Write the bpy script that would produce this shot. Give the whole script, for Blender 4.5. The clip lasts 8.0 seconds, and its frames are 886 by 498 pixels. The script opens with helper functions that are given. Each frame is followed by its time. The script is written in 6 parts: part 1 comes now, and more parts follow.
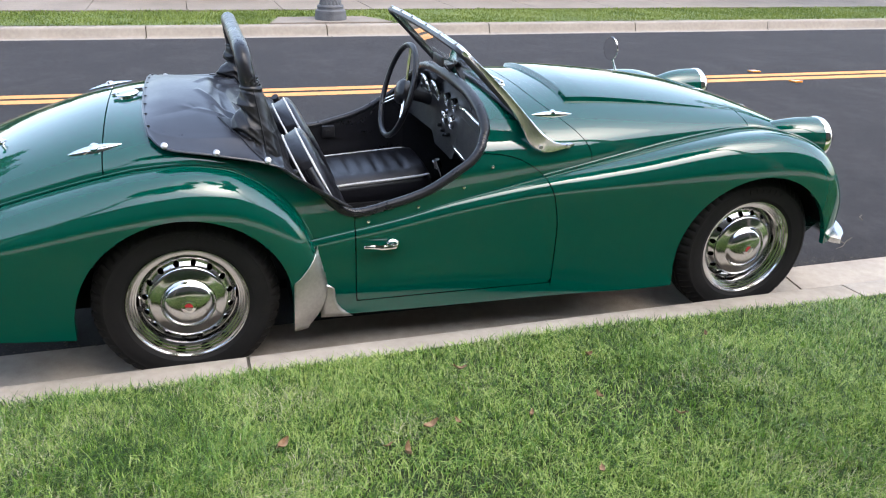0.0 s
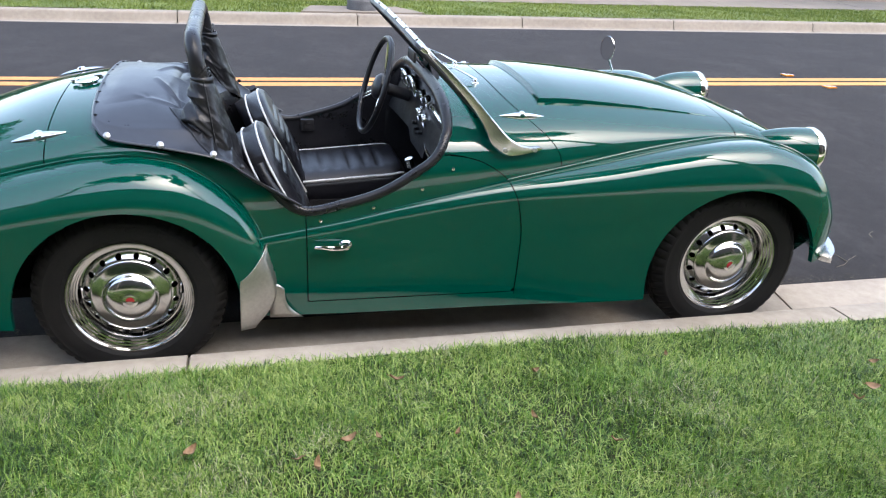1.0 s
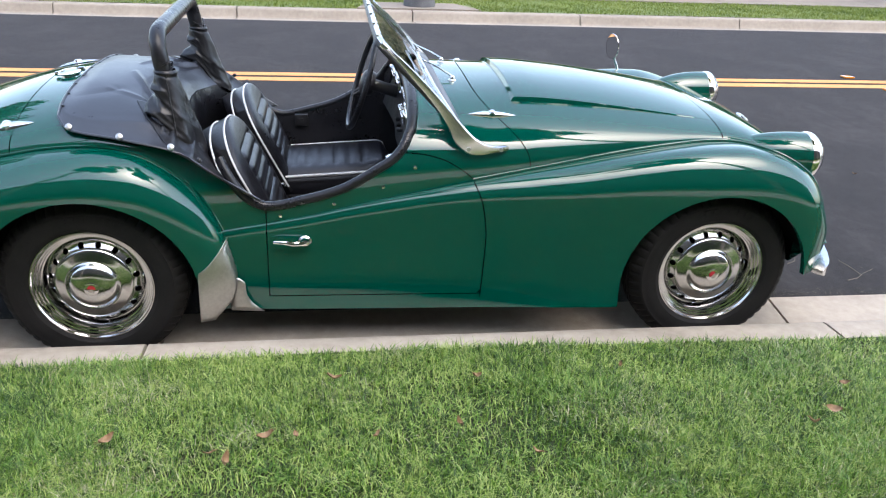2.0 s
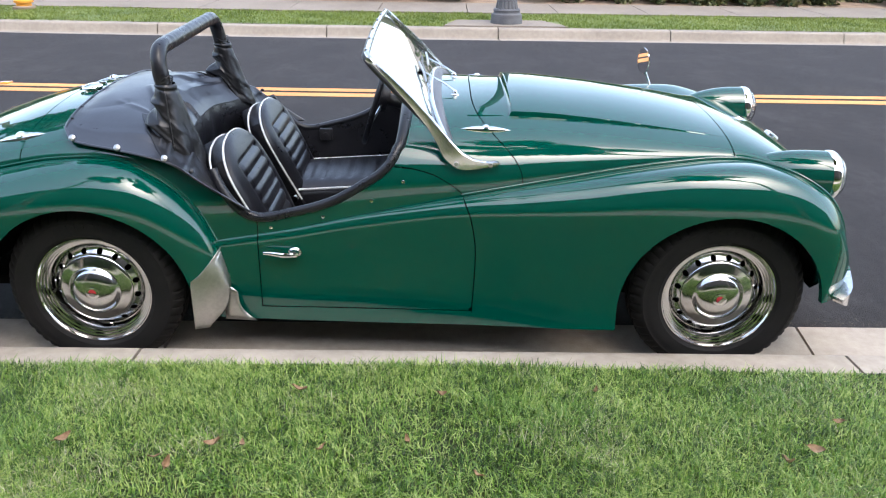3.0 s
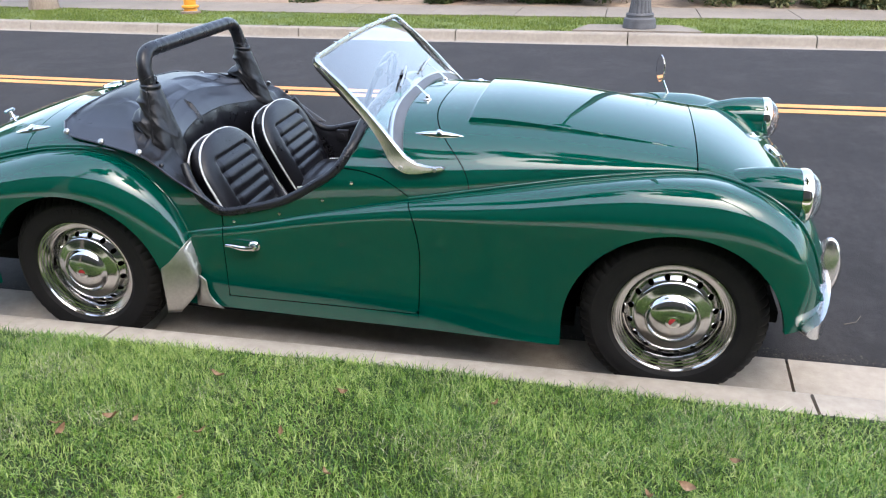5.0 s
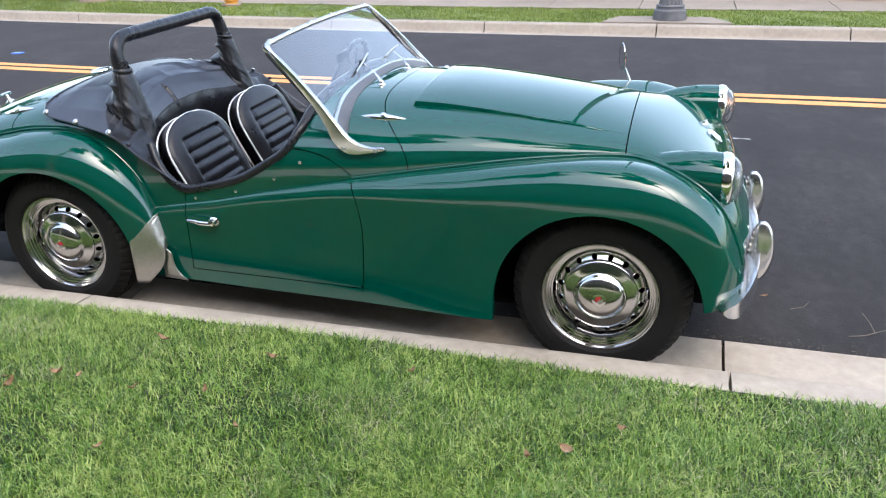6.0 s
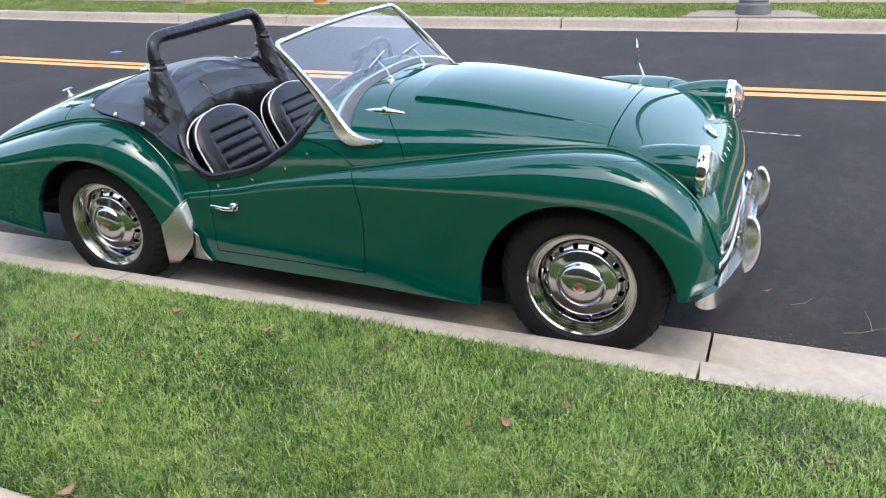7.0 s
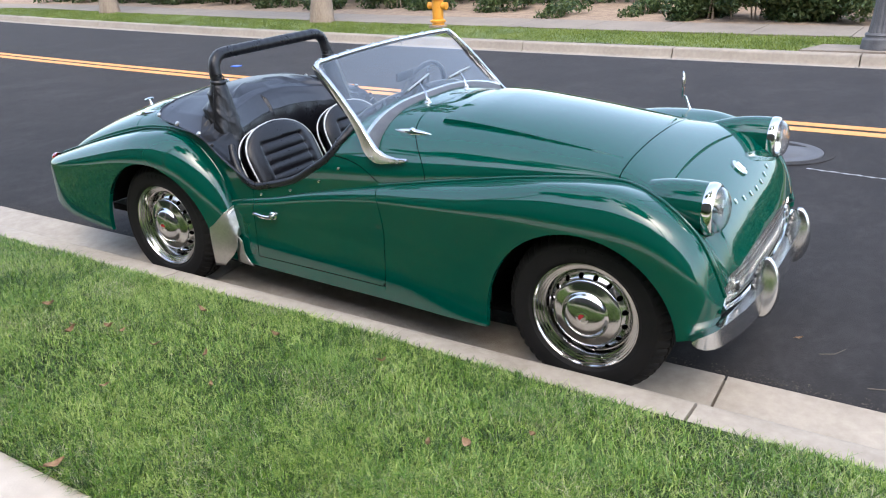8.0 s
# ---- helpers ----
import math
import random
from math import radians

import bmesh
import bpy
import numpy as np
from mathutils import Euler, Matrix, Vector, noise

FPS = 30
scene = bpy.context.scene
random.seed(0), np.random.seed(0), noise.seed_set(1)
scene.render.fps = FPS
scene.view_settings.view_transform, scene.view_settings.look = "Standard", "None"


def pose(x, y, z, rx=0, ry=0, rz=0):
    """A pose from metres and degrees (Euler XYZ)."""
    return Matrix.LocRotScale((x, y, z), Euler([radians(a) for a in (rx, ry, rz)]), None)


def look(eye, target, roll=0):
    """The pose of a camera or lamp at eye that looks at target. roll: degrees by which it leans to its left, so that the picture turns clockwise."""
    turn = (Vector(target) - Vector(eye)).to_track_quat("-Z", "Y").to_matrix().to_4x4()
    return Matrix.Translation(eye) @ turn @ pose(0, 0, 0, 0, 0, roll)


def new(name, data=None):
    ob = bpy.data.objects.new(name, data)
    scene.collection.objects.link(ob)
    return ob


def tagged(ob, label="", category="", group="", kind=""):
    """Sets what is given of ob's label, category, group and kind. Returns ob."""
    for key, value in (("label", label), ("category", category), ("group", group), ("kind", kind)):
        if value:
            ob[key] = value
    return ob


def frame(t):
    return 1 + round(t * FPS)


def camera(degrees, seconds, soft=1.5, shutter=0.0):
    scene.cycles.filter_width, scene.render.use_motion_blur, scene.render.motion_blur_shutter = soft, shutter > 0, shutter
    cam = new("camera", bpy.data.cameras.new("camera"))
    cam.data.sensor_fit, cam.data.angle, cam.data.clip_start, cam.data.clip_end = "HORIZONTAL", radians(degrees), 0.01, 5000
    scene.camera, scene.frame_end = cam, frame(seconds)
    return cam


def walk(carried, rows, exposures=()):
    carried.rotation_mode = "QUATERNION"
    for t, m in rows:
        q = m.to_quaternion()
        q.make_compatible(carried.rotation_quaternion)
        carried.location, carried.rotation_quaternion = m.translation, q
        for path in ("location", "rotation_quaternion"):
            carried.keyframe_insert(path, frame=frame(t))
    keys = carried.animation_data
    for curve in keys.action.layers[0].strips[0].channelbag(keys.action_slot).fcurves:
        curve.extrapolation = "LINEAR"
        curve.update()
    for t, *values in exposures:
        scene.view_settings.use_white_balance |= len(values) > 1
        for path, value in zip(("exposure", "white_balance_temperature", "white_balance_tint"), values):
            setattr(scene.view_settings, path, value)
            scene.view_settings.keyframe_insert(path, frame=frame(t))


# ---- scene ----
cam = camera(56.7, 8.0, 1.15)
PATH = [
    (0, (0.065, -2.685, 1.553), (0.623, -0.913, 0.812), 1.4),
    (0.5, (0.25, -2.71, 1.571), (0.758, -0.932, 0.809), 2.2),
    (1, (0.401, -2.649, 1.559), (0.855, -0.857, 0.798), 2.6),
    (1.5, (0.587, -2.67, 1.551), (0.969, -0.86, 0.791), 2.7),
    (1.7, (0.68, -2.682, 1.567), (1.024, -0.872, 0.789), 2.6),
    (2.8, (1.141, -2.67, 1.556), (1.191, -0.815, 0.81), 1.0),
    (3, (1.235, -2.678, 1.557), (1.242, -0.821, 0.815), 0.7),
    (3.5, (1.421, -2.599, 1.547), (1.324, -0.732, 0.837), 0.3),
    (4, (1.647, -2.603, 1.539), (1.403, -0.749, 0.83), -0.5),
    (4.2, (1.722, -2.622, 1.531), (1.455, -0.774, 0.816), -0.3),
    (5.3, (2.149, -2.606, 1.571), (1.705, -0.801, 0.834), -0.8),
    (5.5, (2.243, -2.636, 1.558), (1.781, -0.836, 0.82), -0.8),
    (6, (2.451, -2.654, 1.554), (1.924, -0.875, 0.808), -1.1),
    (6.5, (2.694, -2.64, 1.544), (2.099, -0.887, 0.787), -1.5),
    (7, (2.883, -2.673, 1.567), (2.129, -0.977, 0.821), -2.6),
    (7.5, (3.072, -2.571, 1.551), (2.204, -0.923, 0.824), -2.2),
    (8, (3.277, -2.532, 1.568), (2.255, -0.956, 0.882), -1.8),
]
walk(cam, [(t, look(eye, target, roll)) for t, eye, target, roll in PATH], [(0, 2.26), (5.3, 2.25), (7, 2.2), (8, 2.14)])

# ---- light ----
SUN_TURN, SUN_UP = 142.0, 60.0      # degrees; a veiled sun ahead of the car, over the near roof
world = bpy.data.worlds.new("world")
scene.world = world
world.use_nodes = True
_n, _l = world.node_tree.nodes, world.node_tree.links
sky = _n.new("ShaderNodeTexSky")
sky.sky_type, sky.sun_disc = "NISHITA", False
sky.sun_elevation, sky.sun_rotation = radians(SUN_UP), radians(SUN_TURN)
sky.air_density, sky.dust_density, sky.ozone_density = 1.0, 2.2, 1.5
_h = _n.new("ShaderNodeHueSaturation")
_h.inputs["Saturation"].default_value = 0.78
_l.new(sky.outputs[0], _h.inputs["Color"])
_l.new(_h.outputs[0], _n["Background"].inputs["Color"])
_n["Background"].inputs["Strength"].default_value = 0.15
sun = new("sun", bpy.data.lights.new("sun", "SUN"))
sun.data.energy, sun.data.angle, sun.data.color = 0.18, radians(45), (1.0, 0.88, 0.72)
sun.matrix_world = look((0, 0, 30), (-30 * math.sin(radians(SUN_TURN)), -30 * math.cos(radians(SUN_TURN)), 30 - 30 * math.tan(radians(SUN_UP))))


# ---- materials ----
def material(name, colour, rough=0.5, metal=0.0, coat=0.0, spec=0.5):
    m = bpy.data.materials.new(name)
    m.use_nodes = True
    b = m.node_tree.nodes["Principled BSDF"]
    b.inputs["Base Color"].default_value = (*colour, 1)
    b.inputs["Roughness"].default_value, b.inputs["Metallic"].default_value = rough, metal
    b.inputs["Coat Weight"].default_value, b.inputs["Coat Roughness"].default_value = coat, 0.02
    b.inputs["Specular IOR Level"].default_value = spec
    return m


def vary(m, colours, scale=8.0, detail=6.0, rough=None, bump=0.0, bump_scale=None, stretch=(1, 1, 1), island=0.0, distortion=0.0, span=0.4, grit=0.5):
    """Two scales of noise in colour, roughness and fine relief; island: how much each loose piece differs."""
    t = m.node_tree
    b = t.nodes["Principled BSDF"]
    co, mp = t.nodes.new("ShaderNodeTexCoord"), t.nodes.new("ShaderNodeMapping")
    mp.inputs["Scale"].default_value = stretch
    t.links.new(co.outputs["Object"], mp.inputs["Vector"])
    n1, n2 = t.nodes.new("ShaderNodeTexNoise"), t.nodes.new("ShaderNodeTexNoise")
    for n, s in ((n1, scale), (n2, scale * 9)):
        n.inputs["Scale"].default_value, n.inputs["Detail"].default_value = s, detail
        n.inputs["Distortion"].default_value, n.inputs["Roughness"].default_value = distortion, grit
        t.links.new(mp.outputs[0], n.inputs["Vector"])
    mix = t.nodes.new("ShaderNodeMath")
    mix.operation = "MULTIPLY_ADD"
    mix.inputs[1].default_value = 0.55
    half = t.nodes.new("ShaderNodeMath")
    half.operation = "MULTIPLY"
    half.inputs[1].default_value = 0.45
    t.links.new(n2.outputs["Fac"], half.inputs[0])
    t.links.new(n1.outputs["Fac"], mix.inputs[0])
    t.links.new(half.outputs[0], mix.inputs[2])
    fac = mix.outputs[0]
    if island:
        g = t.nodes.new("ShaderNodeNewGeometry")
        a = t.nodes.new("ShaderNodeMath")
        a.operation = "MULTIPLY_ADD"
        a.inputs[1].default_value = island
        sub = t.nodes.new("ShaderNodeMath")
        sub.operation = "SUBTRACT"
        sub.inputs[1].default_value = island / 2
        t.links.new(fac, sub.inputs[0])
        t.links.new(g.outputs["Random Per Island"], a.inputs[0])
        t.links.new(sub.outputs[0], a.inputs[2])
        fac = a.outputs[0]
    r = t.nodes.new("ShaderNodeValToRGB")
    e = r.color_ramp.elements
    while len(e) < len(colours):
        e.new(0.5)
    for i, c in enumerate(colours):
        e[i].position, e[i].color = 0.5 + span * (i / (len(colours) - 1) - 0.5), (*c, 1)
    t.links.new(fac, r.inputs["Fac"])
    t.links.new(r.outputs["Color"], b.inputs["Base Color"])
    if rough:
        mr = t.nodes.new("ShaderNodeMapRange")
        mr.inputs["From Min"].default_value, mr.inputs["From Max"].default_value = 0.3, 0.7
        mr.inputs["To Min"].default_value, mr.inputs["To Max"].default_value = rough
        t.links.new(mix.outputs[0], mr.inputs["Value"])
        t.links.new(mr.outputs[0], b.inputs["Roughness"])
    if bump:
        bp = t.nodes.new("ShaderNodeBump")
        bp.inputs["Strength"].default_value, bp.inputs["Distance"].default_value = bump, 0.004
        src = n2
        if bump_scale:
            src = t.nodes.new("ShaderNodeTexNoise")
            src.inputs["Scale"].default_value, src.inputs["Detail"].default_value = bump_scale, 4
            t.links.new(mp.outputs[0], src.inputs["Vector"])
        t.links.new(src.outputs["Fac"], bp.inputs["Height"])
        t.links.new(bp.outputs[0], b.inputs["Normal"])
    return m


PAINT = vary(material("green_paint", (0.0, 0.06, 0.03), 0.4, 0.0, 1.0, 0.0), [(0.0, 0.059, 0.039), (0.0, 0.064, 0.0425)], 3, rough=(0.34, 0.42))
PAINT.node_tree.nodes["Principled BSDF"].inputs["Coat IOR"].default_value = 1.7
CHROME = vary(material("chrome", (0.82, 0.82, 0.8), 0.05, 1.0), [(0.76, 0.76, 0.74), (0.86, 0.86, 0.84)], 12, rough=(0.03, 0.09))
FRAME_METAL = vary(material("dulled_chrome", (0.5, 0.5, 0.5), 0.2, 1.0), [(0.60, 0.60, 0.60), (0.76, 0.76, 0.75)], 4, rough=(0.2, 0.26))
WHEEL_CHROME = vary(material("wheel_chrome", (0.66, 0.66, 0.65), 0.1, 1.0), [(0.56, 0.56, 0.55), (0.70, 0.70, 0.69)], 12, rough=(0.09, 0.18))
BUMPER_CHROME = vary(material("worn_chrome", (0.7, 0.7, 0.7), 0.25, 1.0), [(0.58, 0.58, 0.58), (0.74, 0.74, 0.73)], 5, rough=(0.16, 0.28))
SEAL = vary(material("grey_seal", (0.2, 0.2, 0.21), 0.6), [(0.07, 0.07, 0.075), (0.13, 0.13, 0.135)], 14, rough=(0.35, 0.55))
DULL_METAL = vary(material("dull_alloy", (0.55, 0.54, 0.52), 0.4, 1.0), [(0.46, 0.45, 0.43), (0.66, 0.65, 0.62)], 10, rough=(0.28, 0.5), bump=0.05)
RUBBER = vary(material("tyre_rubber", (0.02, 0.02, 0.02), 0.75), [(0.008, 0.008, 0.008), (0.017, 0.016, 0.0152)], 14, rough=(0.6, 0.8), bump=0.15, bump_scale=300)
RUBBER.node_tree.nodes["Principled BSDF"].inputs["Specular IOR Level"].default_value = 0.17
VINYL = vary(material("black_vinyl", (0.02, 0.02, 0.024), 0.4), [(0.007, 0.007, 0.009), (0.015, 0.015, 0.018)], 9, rough=(0.24, 0.36), bump=0.12, bump_scale=420)
SLEEVE = vary(material("sleeve_vinyl", (0.008, 0.008, 0.009), 0.25), [(0.005, 0.005, 0.006), (0.011, 0.011, 0.013)], 11, rough=(0.28, 0.4), bump=0.1, bump_scale=420)
COVER = vary(material("cover_cloth", (0.03, 0.03, 0.04), 0.5), [(0.0165, 0.0185, 0.025), (0.026, 0.029, 0.038)], 6, rough=(0.27, 0.36), bump=0.06, bump_scale=500)
LEATHER = vary(material("seat_leather", (0.02, 0.02, 0.024), 0.35), [(0.006, 0.006, 0.008), (0.013, 0.013, 0.016)], 9, rough=(0.26, 0.38), bump=0.18, bump_scale=260)
COVER.node_tree.nodes["Principled BSDF"].inputs["Specular IOR Level"].default_value = 0.8
for _m in (LEATHER, VINYL):
    _m.node_tree.nodes["Principled BSDF"].inputs["Specular IOR Level"].default_value = 0.45
PIPING = vary(material("white_piping", (0.7, 0.7, 0.68), 0.5), [(0.6, 0.6, 0.58), (0.76, 0.76, 0.74)], 20)
# near-black for parts in the car's hollows; the colour holds their shade
DARK = material("recess_shade_black", (0.003, 0.003, 0.003), 0.95, spec=0.1)
CARPET = vary(material("black_carpet", (0.01, 0.01, 0.012), 0.95), [(0.006, 0.006, 0.008), (0.016, 0.016, 0.018)], 60, bump=0.5)
DASH = vary(material("dash_vinyl", (0.012, 0.012, 0.014), 0.4), [(0.01, 0.01, 0.012), (0.02, 0.02, 0.022)], 20, rough=(0.3, 0.5), bump=0.1, bump_scale=400)
GAUGE = material("gauge_face", (0.01, 0.01, 0.01), 0.4)
WHITE_MARK = material("white_marking", (0.7, 0.7, 0.66), 0.5)
RED = material("red_enamel", (0.36, 0.03, 0.035), 0.25, 0, 0.6)
RED_LENS = material("red_lens", (0.35, 0.01, 0.01), 0.12, 0, 1.0)
AMBER = material("amber_lens", (0.8, 0.28, 0.03), 0.15, 0, 1.0)


def glass(name, tint, rough=0.0, ior=1.45):
    m = material(name, tint, rough)
    b = m.node_tree.nodes["Principled BSDF"]
    b.inputs["Transmission Weight"].default_value, b.inputs["IOR"].default_value = 1.0, ior
    return m


GLASS = glass("clear_glass", (0.97, 0.99, 0.98), 0.0, 1.58)
LENS = glass("lamp_lens", (0.98, 0.98, 0.97), 0.08)
MIRROR = material("mirror_glass", (0.9, 0.9, 0.9), 0.01, 1.0)

ASPHALT = vary(material("asphalt", (0.05, 0.05, 0.053), 0.8), [(0.0195, 0.018, 0.0178), (0.0313, 0.029, 0.0287), (0.052, 0.0488, 0.0483)], 1.4, 11, span=0.3, grit=0.72, stretch=(1.3, 0.8, 1), rough=(0.8, 0.95), bump=0.9, bump_scale=170)
ASPHALT.node_tree.nodes["Principled BSDF"].inputs["Specular IOR Level"].default_value = 0.2
CONCRETE = vary(material("kerb_concrete", (0.42, 0.38, 0.33), 0.85), [(0.285, 0.242, 0.19), (0.37, 0.32, 0.258), (0.45, 0.394, 0.324)], 2.5, 9, span=0.34, grit=0.62, rough=(0.75, 0.92), bump=0.35, bump_scale=140)
WALK = vary(material("walk_concrete", (0.4, 0.37, 0.34), 0.85), [(0.16, 0.132, 0.103), (0.21, 0.174, 0.138), (0.255, 0.216, 0.175)], 1.6, 9, rough=(0.75, 0.92), bump=0.3, bump_scale=140)
NEAR_WALK = vary(material("near_walk_concrete", (0.4, 0.35, 0.29), 0.85), [(0.42, 0.35, 0.275), (0.52, 0.44, 0.35), (0.6, 0.515, 0.42)], 1.6, 9, rough=(0.75, 0.92), bump=0.3, bump_scale=140)
# kerb across the road, darker than the near kerb's concrete
FAR_KERB = vary(material("far_kerb_concrete", (0.3, 0.26, 0.2), 0.85), [(0.21, 0.175, 0.14), (0.265, 0.225, 0.18), (0.32, 0.275, 0.225)], 2.0, 9, rough=(0.75, 0.92), bump=0.35, bump_scale=140)
LINE = vary(material("orange_road_paint", (0.75, 0.32, 0.06), 0.7), [(0.58, 0.24, 0.065), (0.75, 0.335, 0.10)], 3, 9, bump=0.5, bump_scale=170)
WHITE_LINE = vary(material("white_chalk", (0.4, 0.4, 0.42), 0.9), [(0.2, 0.2, 0.21), (0.45, 0.45, 0.46)], 9)
# soil colour darkened to hold the shadow in the gaps between blades
SHADED_SOIL = vary(material("shaded_lawn_soil", (0.06, 0.07, 0.02), 0.95), [(0.014, 0.02, 0.006), (0.028, 0.04, 0.01), (0.06, 0.06, 0.025)], 3, 8, bump=0.8)
GRASS = vary(material("grass", (0.09, 0.16, 0.03), 0.55), [(0.022, 0.060, 0.007), (0.088, 0.19, 0.018), (0.193, 0.335, 0.041), (0.41, 0.50, 0.15)], 2.6, 5, island=0.42, span=0.3)
DRY_GRASS = vary(material("dry_grass", (0.4, 0.38, 0.2), 0.7), [(0.18, 0.21, 0.09), (0.34, 0.34, 0.18), (0.56, 0.52, 0.36)], 2.0, 5, island=0.6)
LUSH_GRASS = vary(material("lush_grass", (0.2, 0.4, 0.06), 0.5), [(0.07, 0.16, 0.02), (0.14, 0.27, 0.04), (0.24, 0.37, 0.09)], 2.0, 5, island=0.6)
FAR_GRASS = vary(material("far_grass", (0.1, 0.16, 0.03), 0.7), [(0.09, 0.13, 0.025), (0.155, 0.205, 0.04), (0.24, 0.275, 0.075)], 1.2, 8, bump=0.8, island=0.4)


def thin_leaf(m, share):
    """Lets light through thin leaves and blades."""
    t = m.node_tree
    b, o = t.nodes["Principled BSDF"], t.nodes["Material Output"]
    tr, mx = t.nodes.new("ShaderNodeBsdfTranslucent"), t.nodes.new("ShaderNodeMixShader")
    src = b.inputs["Base Color"].links[0].from_socket
    t.links.new(src, tr.inputs["Color"])
    mx.inputs[0].default_value = share
    t.links.new(b.outputs[0], mx.inputs[1])
    t.links.new(tr.outputs[0], mx.inputs[2])
    t.links.new(mx.outputs[0], o.inputs["Surface"])


for _m in (GRASS, DRY_GRASS, LUSH_GRASS, FAR_GRASS):
    thin_leaf(_m, 0.28)
    _m.node_tree.nodes["Principled BSDF"].inputs["Specular IOR Level"].default_value = 0.55
    _m.node_tree.nodes["Principled BSDF"].inputs["Roughness"].default_value = 0.38
FAR_GRASS.node_tree.nodes["Principled BSDF"].inputs["Specular IOR Level"].default_value = 0.2
GRAVEL = vary(material("gravel_bed", (0.3, 0.24, 0.19), 0.95), [(0.15, 0.10, 0.066), (0.26, 0.185, 0.125), (0.39, 0.295, 0.205)], 6, 9, bump=1.0, bump_scale=40)
GRIT = vary(material("road_grit", (0.07, 0.06, 0.05), 0.9), [(0.02, 0.017, 0.014), (0.045, 0.037, 0.03), (0.09, 0.075, 0.06)], 6, 5, island=0.6)
EARTH = vary(material("dry_earth", (0.2, 0.17, 0.12), 0.95), [(0.14, 0.12, 0.08), (0.24, 0.2, 0.14)], 0.4, 8)
LEAF = vary(material("shrub_leaf", (0.05, 0.09, 0.025), 0.5), [(0.02, 0.045, 0.012), (0.05, 0.09, 0.022), (0.11, 0.14, 0.045)], 1.2, 4, island=0.6)
thin_leaf(LEAF, 0.3)
PALE_LEAF = vary(material("pale_shrub_leaf", (0.16, 0.17, 0.06), 0.5), [(0.04, 0.07, 0.02), (0.12, 0.14, 0.05), (0.27, 0.26, 0.12)], 1.2, 4, island=0.6)
thin_leaf(PALE_LEAF, 0.3)
REFLECTED_LEAF = vary(material("reflected_tree_leaf", (0.08, 0.12, 0.03), 0.5), [(0.05, 0.085, 0.02), (0.09, 0.14, 0.035), (0.15, 0.19, 0.06)], 1.2, 4, island=0.6)
thin_leaf(REFLECTED_LEAF, 0.45)
BARK = vary(material("bark", (0.25, 0.19, 0.14), 0.9), [(0.17, 0.12, 0.09), (0.36, 0.28, 0.21)], 6, 8, bump=1.0, bump_scale=30, stretch=(1, 1, 0.25))
IRON = vary(material("grey_iron_paint", (0.08, 0.08, 0.085), 0.6), [(0.05, 0.05, 0.055), (0.12, 0.12, 0.125)], 8, 8, rough=(0.5, 0.75), bump=0.2)
HYDRANT = vary(material("yellow_hydrant_paint", (0.8, 0.38, 0.03), 0.45), [(0.60, 0.235, 0.02), (0.74, 0.33, 0.04)], 8, rough=(0.4, 0.6))
DRY_LEAF = vary(material("dry_leaf", (0.4, 0.2, 0.1), 0.8), [(0.15, 0.085, 0.045), (0.27, 0.165, 0.09), (0.40, 0.29, 0.18)], 12)
TWIG = material("dry_twig", (0.16, 0.13, 0.10), 0.9)
ALUMINIUM = vary(material("grille_aluminium", (0.75, 0.75, 0.73), 0.25, 1.0), [(0.66, 0.66, 0.64), (0.8, 0.8, 0.78)], 10, rough=(0.2, 0.35))
STUCCO = vary(material("stucco", (0.55, 0.47, 0.38), 0.9), [(0.40, 0.35, 0.29), (0.5, 0.45, 0.38)], 2, bump=0.4, bump_scale=60)
ROOF = vary(material("roof_tile", (0.16, 0.1, 0.07), 0.85), [(0.10, 0.065, 0.045), (0.2, 0.13, 0.09)], 1.5, bump=0.5, bump_scale=12)
# boarded wall of the unseen house, kept dark for what the car reflects
REFLECTED_WALL = vary(material("dark_wall_for_reflections", (0.07, 0.055, 0.045), 0.85), [(0.045, 0.037, 0.03), (0.09, 0.075, 0.06)], 2, stretch=(0.2, 1, 4), bump=0.4, bump_scale=30)
BLUE_DOT = material("blue_marker", (0.05, 0.15, 0.6), 0.3)


# ---- mesh tools ----
def shade(me, angle=35):
    me.polygons.foreach_set("use_smooth", [True] * len(me.polygons))
    me.set_sharp_from_angle(angle=radians(angle))


def finish(name, bm, mat, angle=35):
    me = bpy.data.meshes.new(name)
    bm.to_mesh(me)
    bm.free()
    for m in (mat if isinstance(mat, (list, tuple)) else [mat]):
        me.materials.append(m)
    shade(me, angle)
    return new(name, me)


def thing(name, label, category, m=None, group="", kind=""):
    e = new(name)
    e.empty_display_size = 0.2
    if m is not None:
        e.matrix_world = m
    return tagged(e, label, category, group, kind)


def part(name, bm, mat, parent, label="", angle=35, at=None):
    ob = finish(name, bm, mat, angle)
    ob.parent = parent
    if at is not None:
        ob.matrix_basis = at
    return tagged(ob, label)


def solid(name, bm, mat, label, category, m=None, group="", kind="", angle=35):
    ob = finish(name, bm, mat, angle)
    if m is not None:
        ob.matrix_world = m
    return tagged(ob, label, category, group, kind)


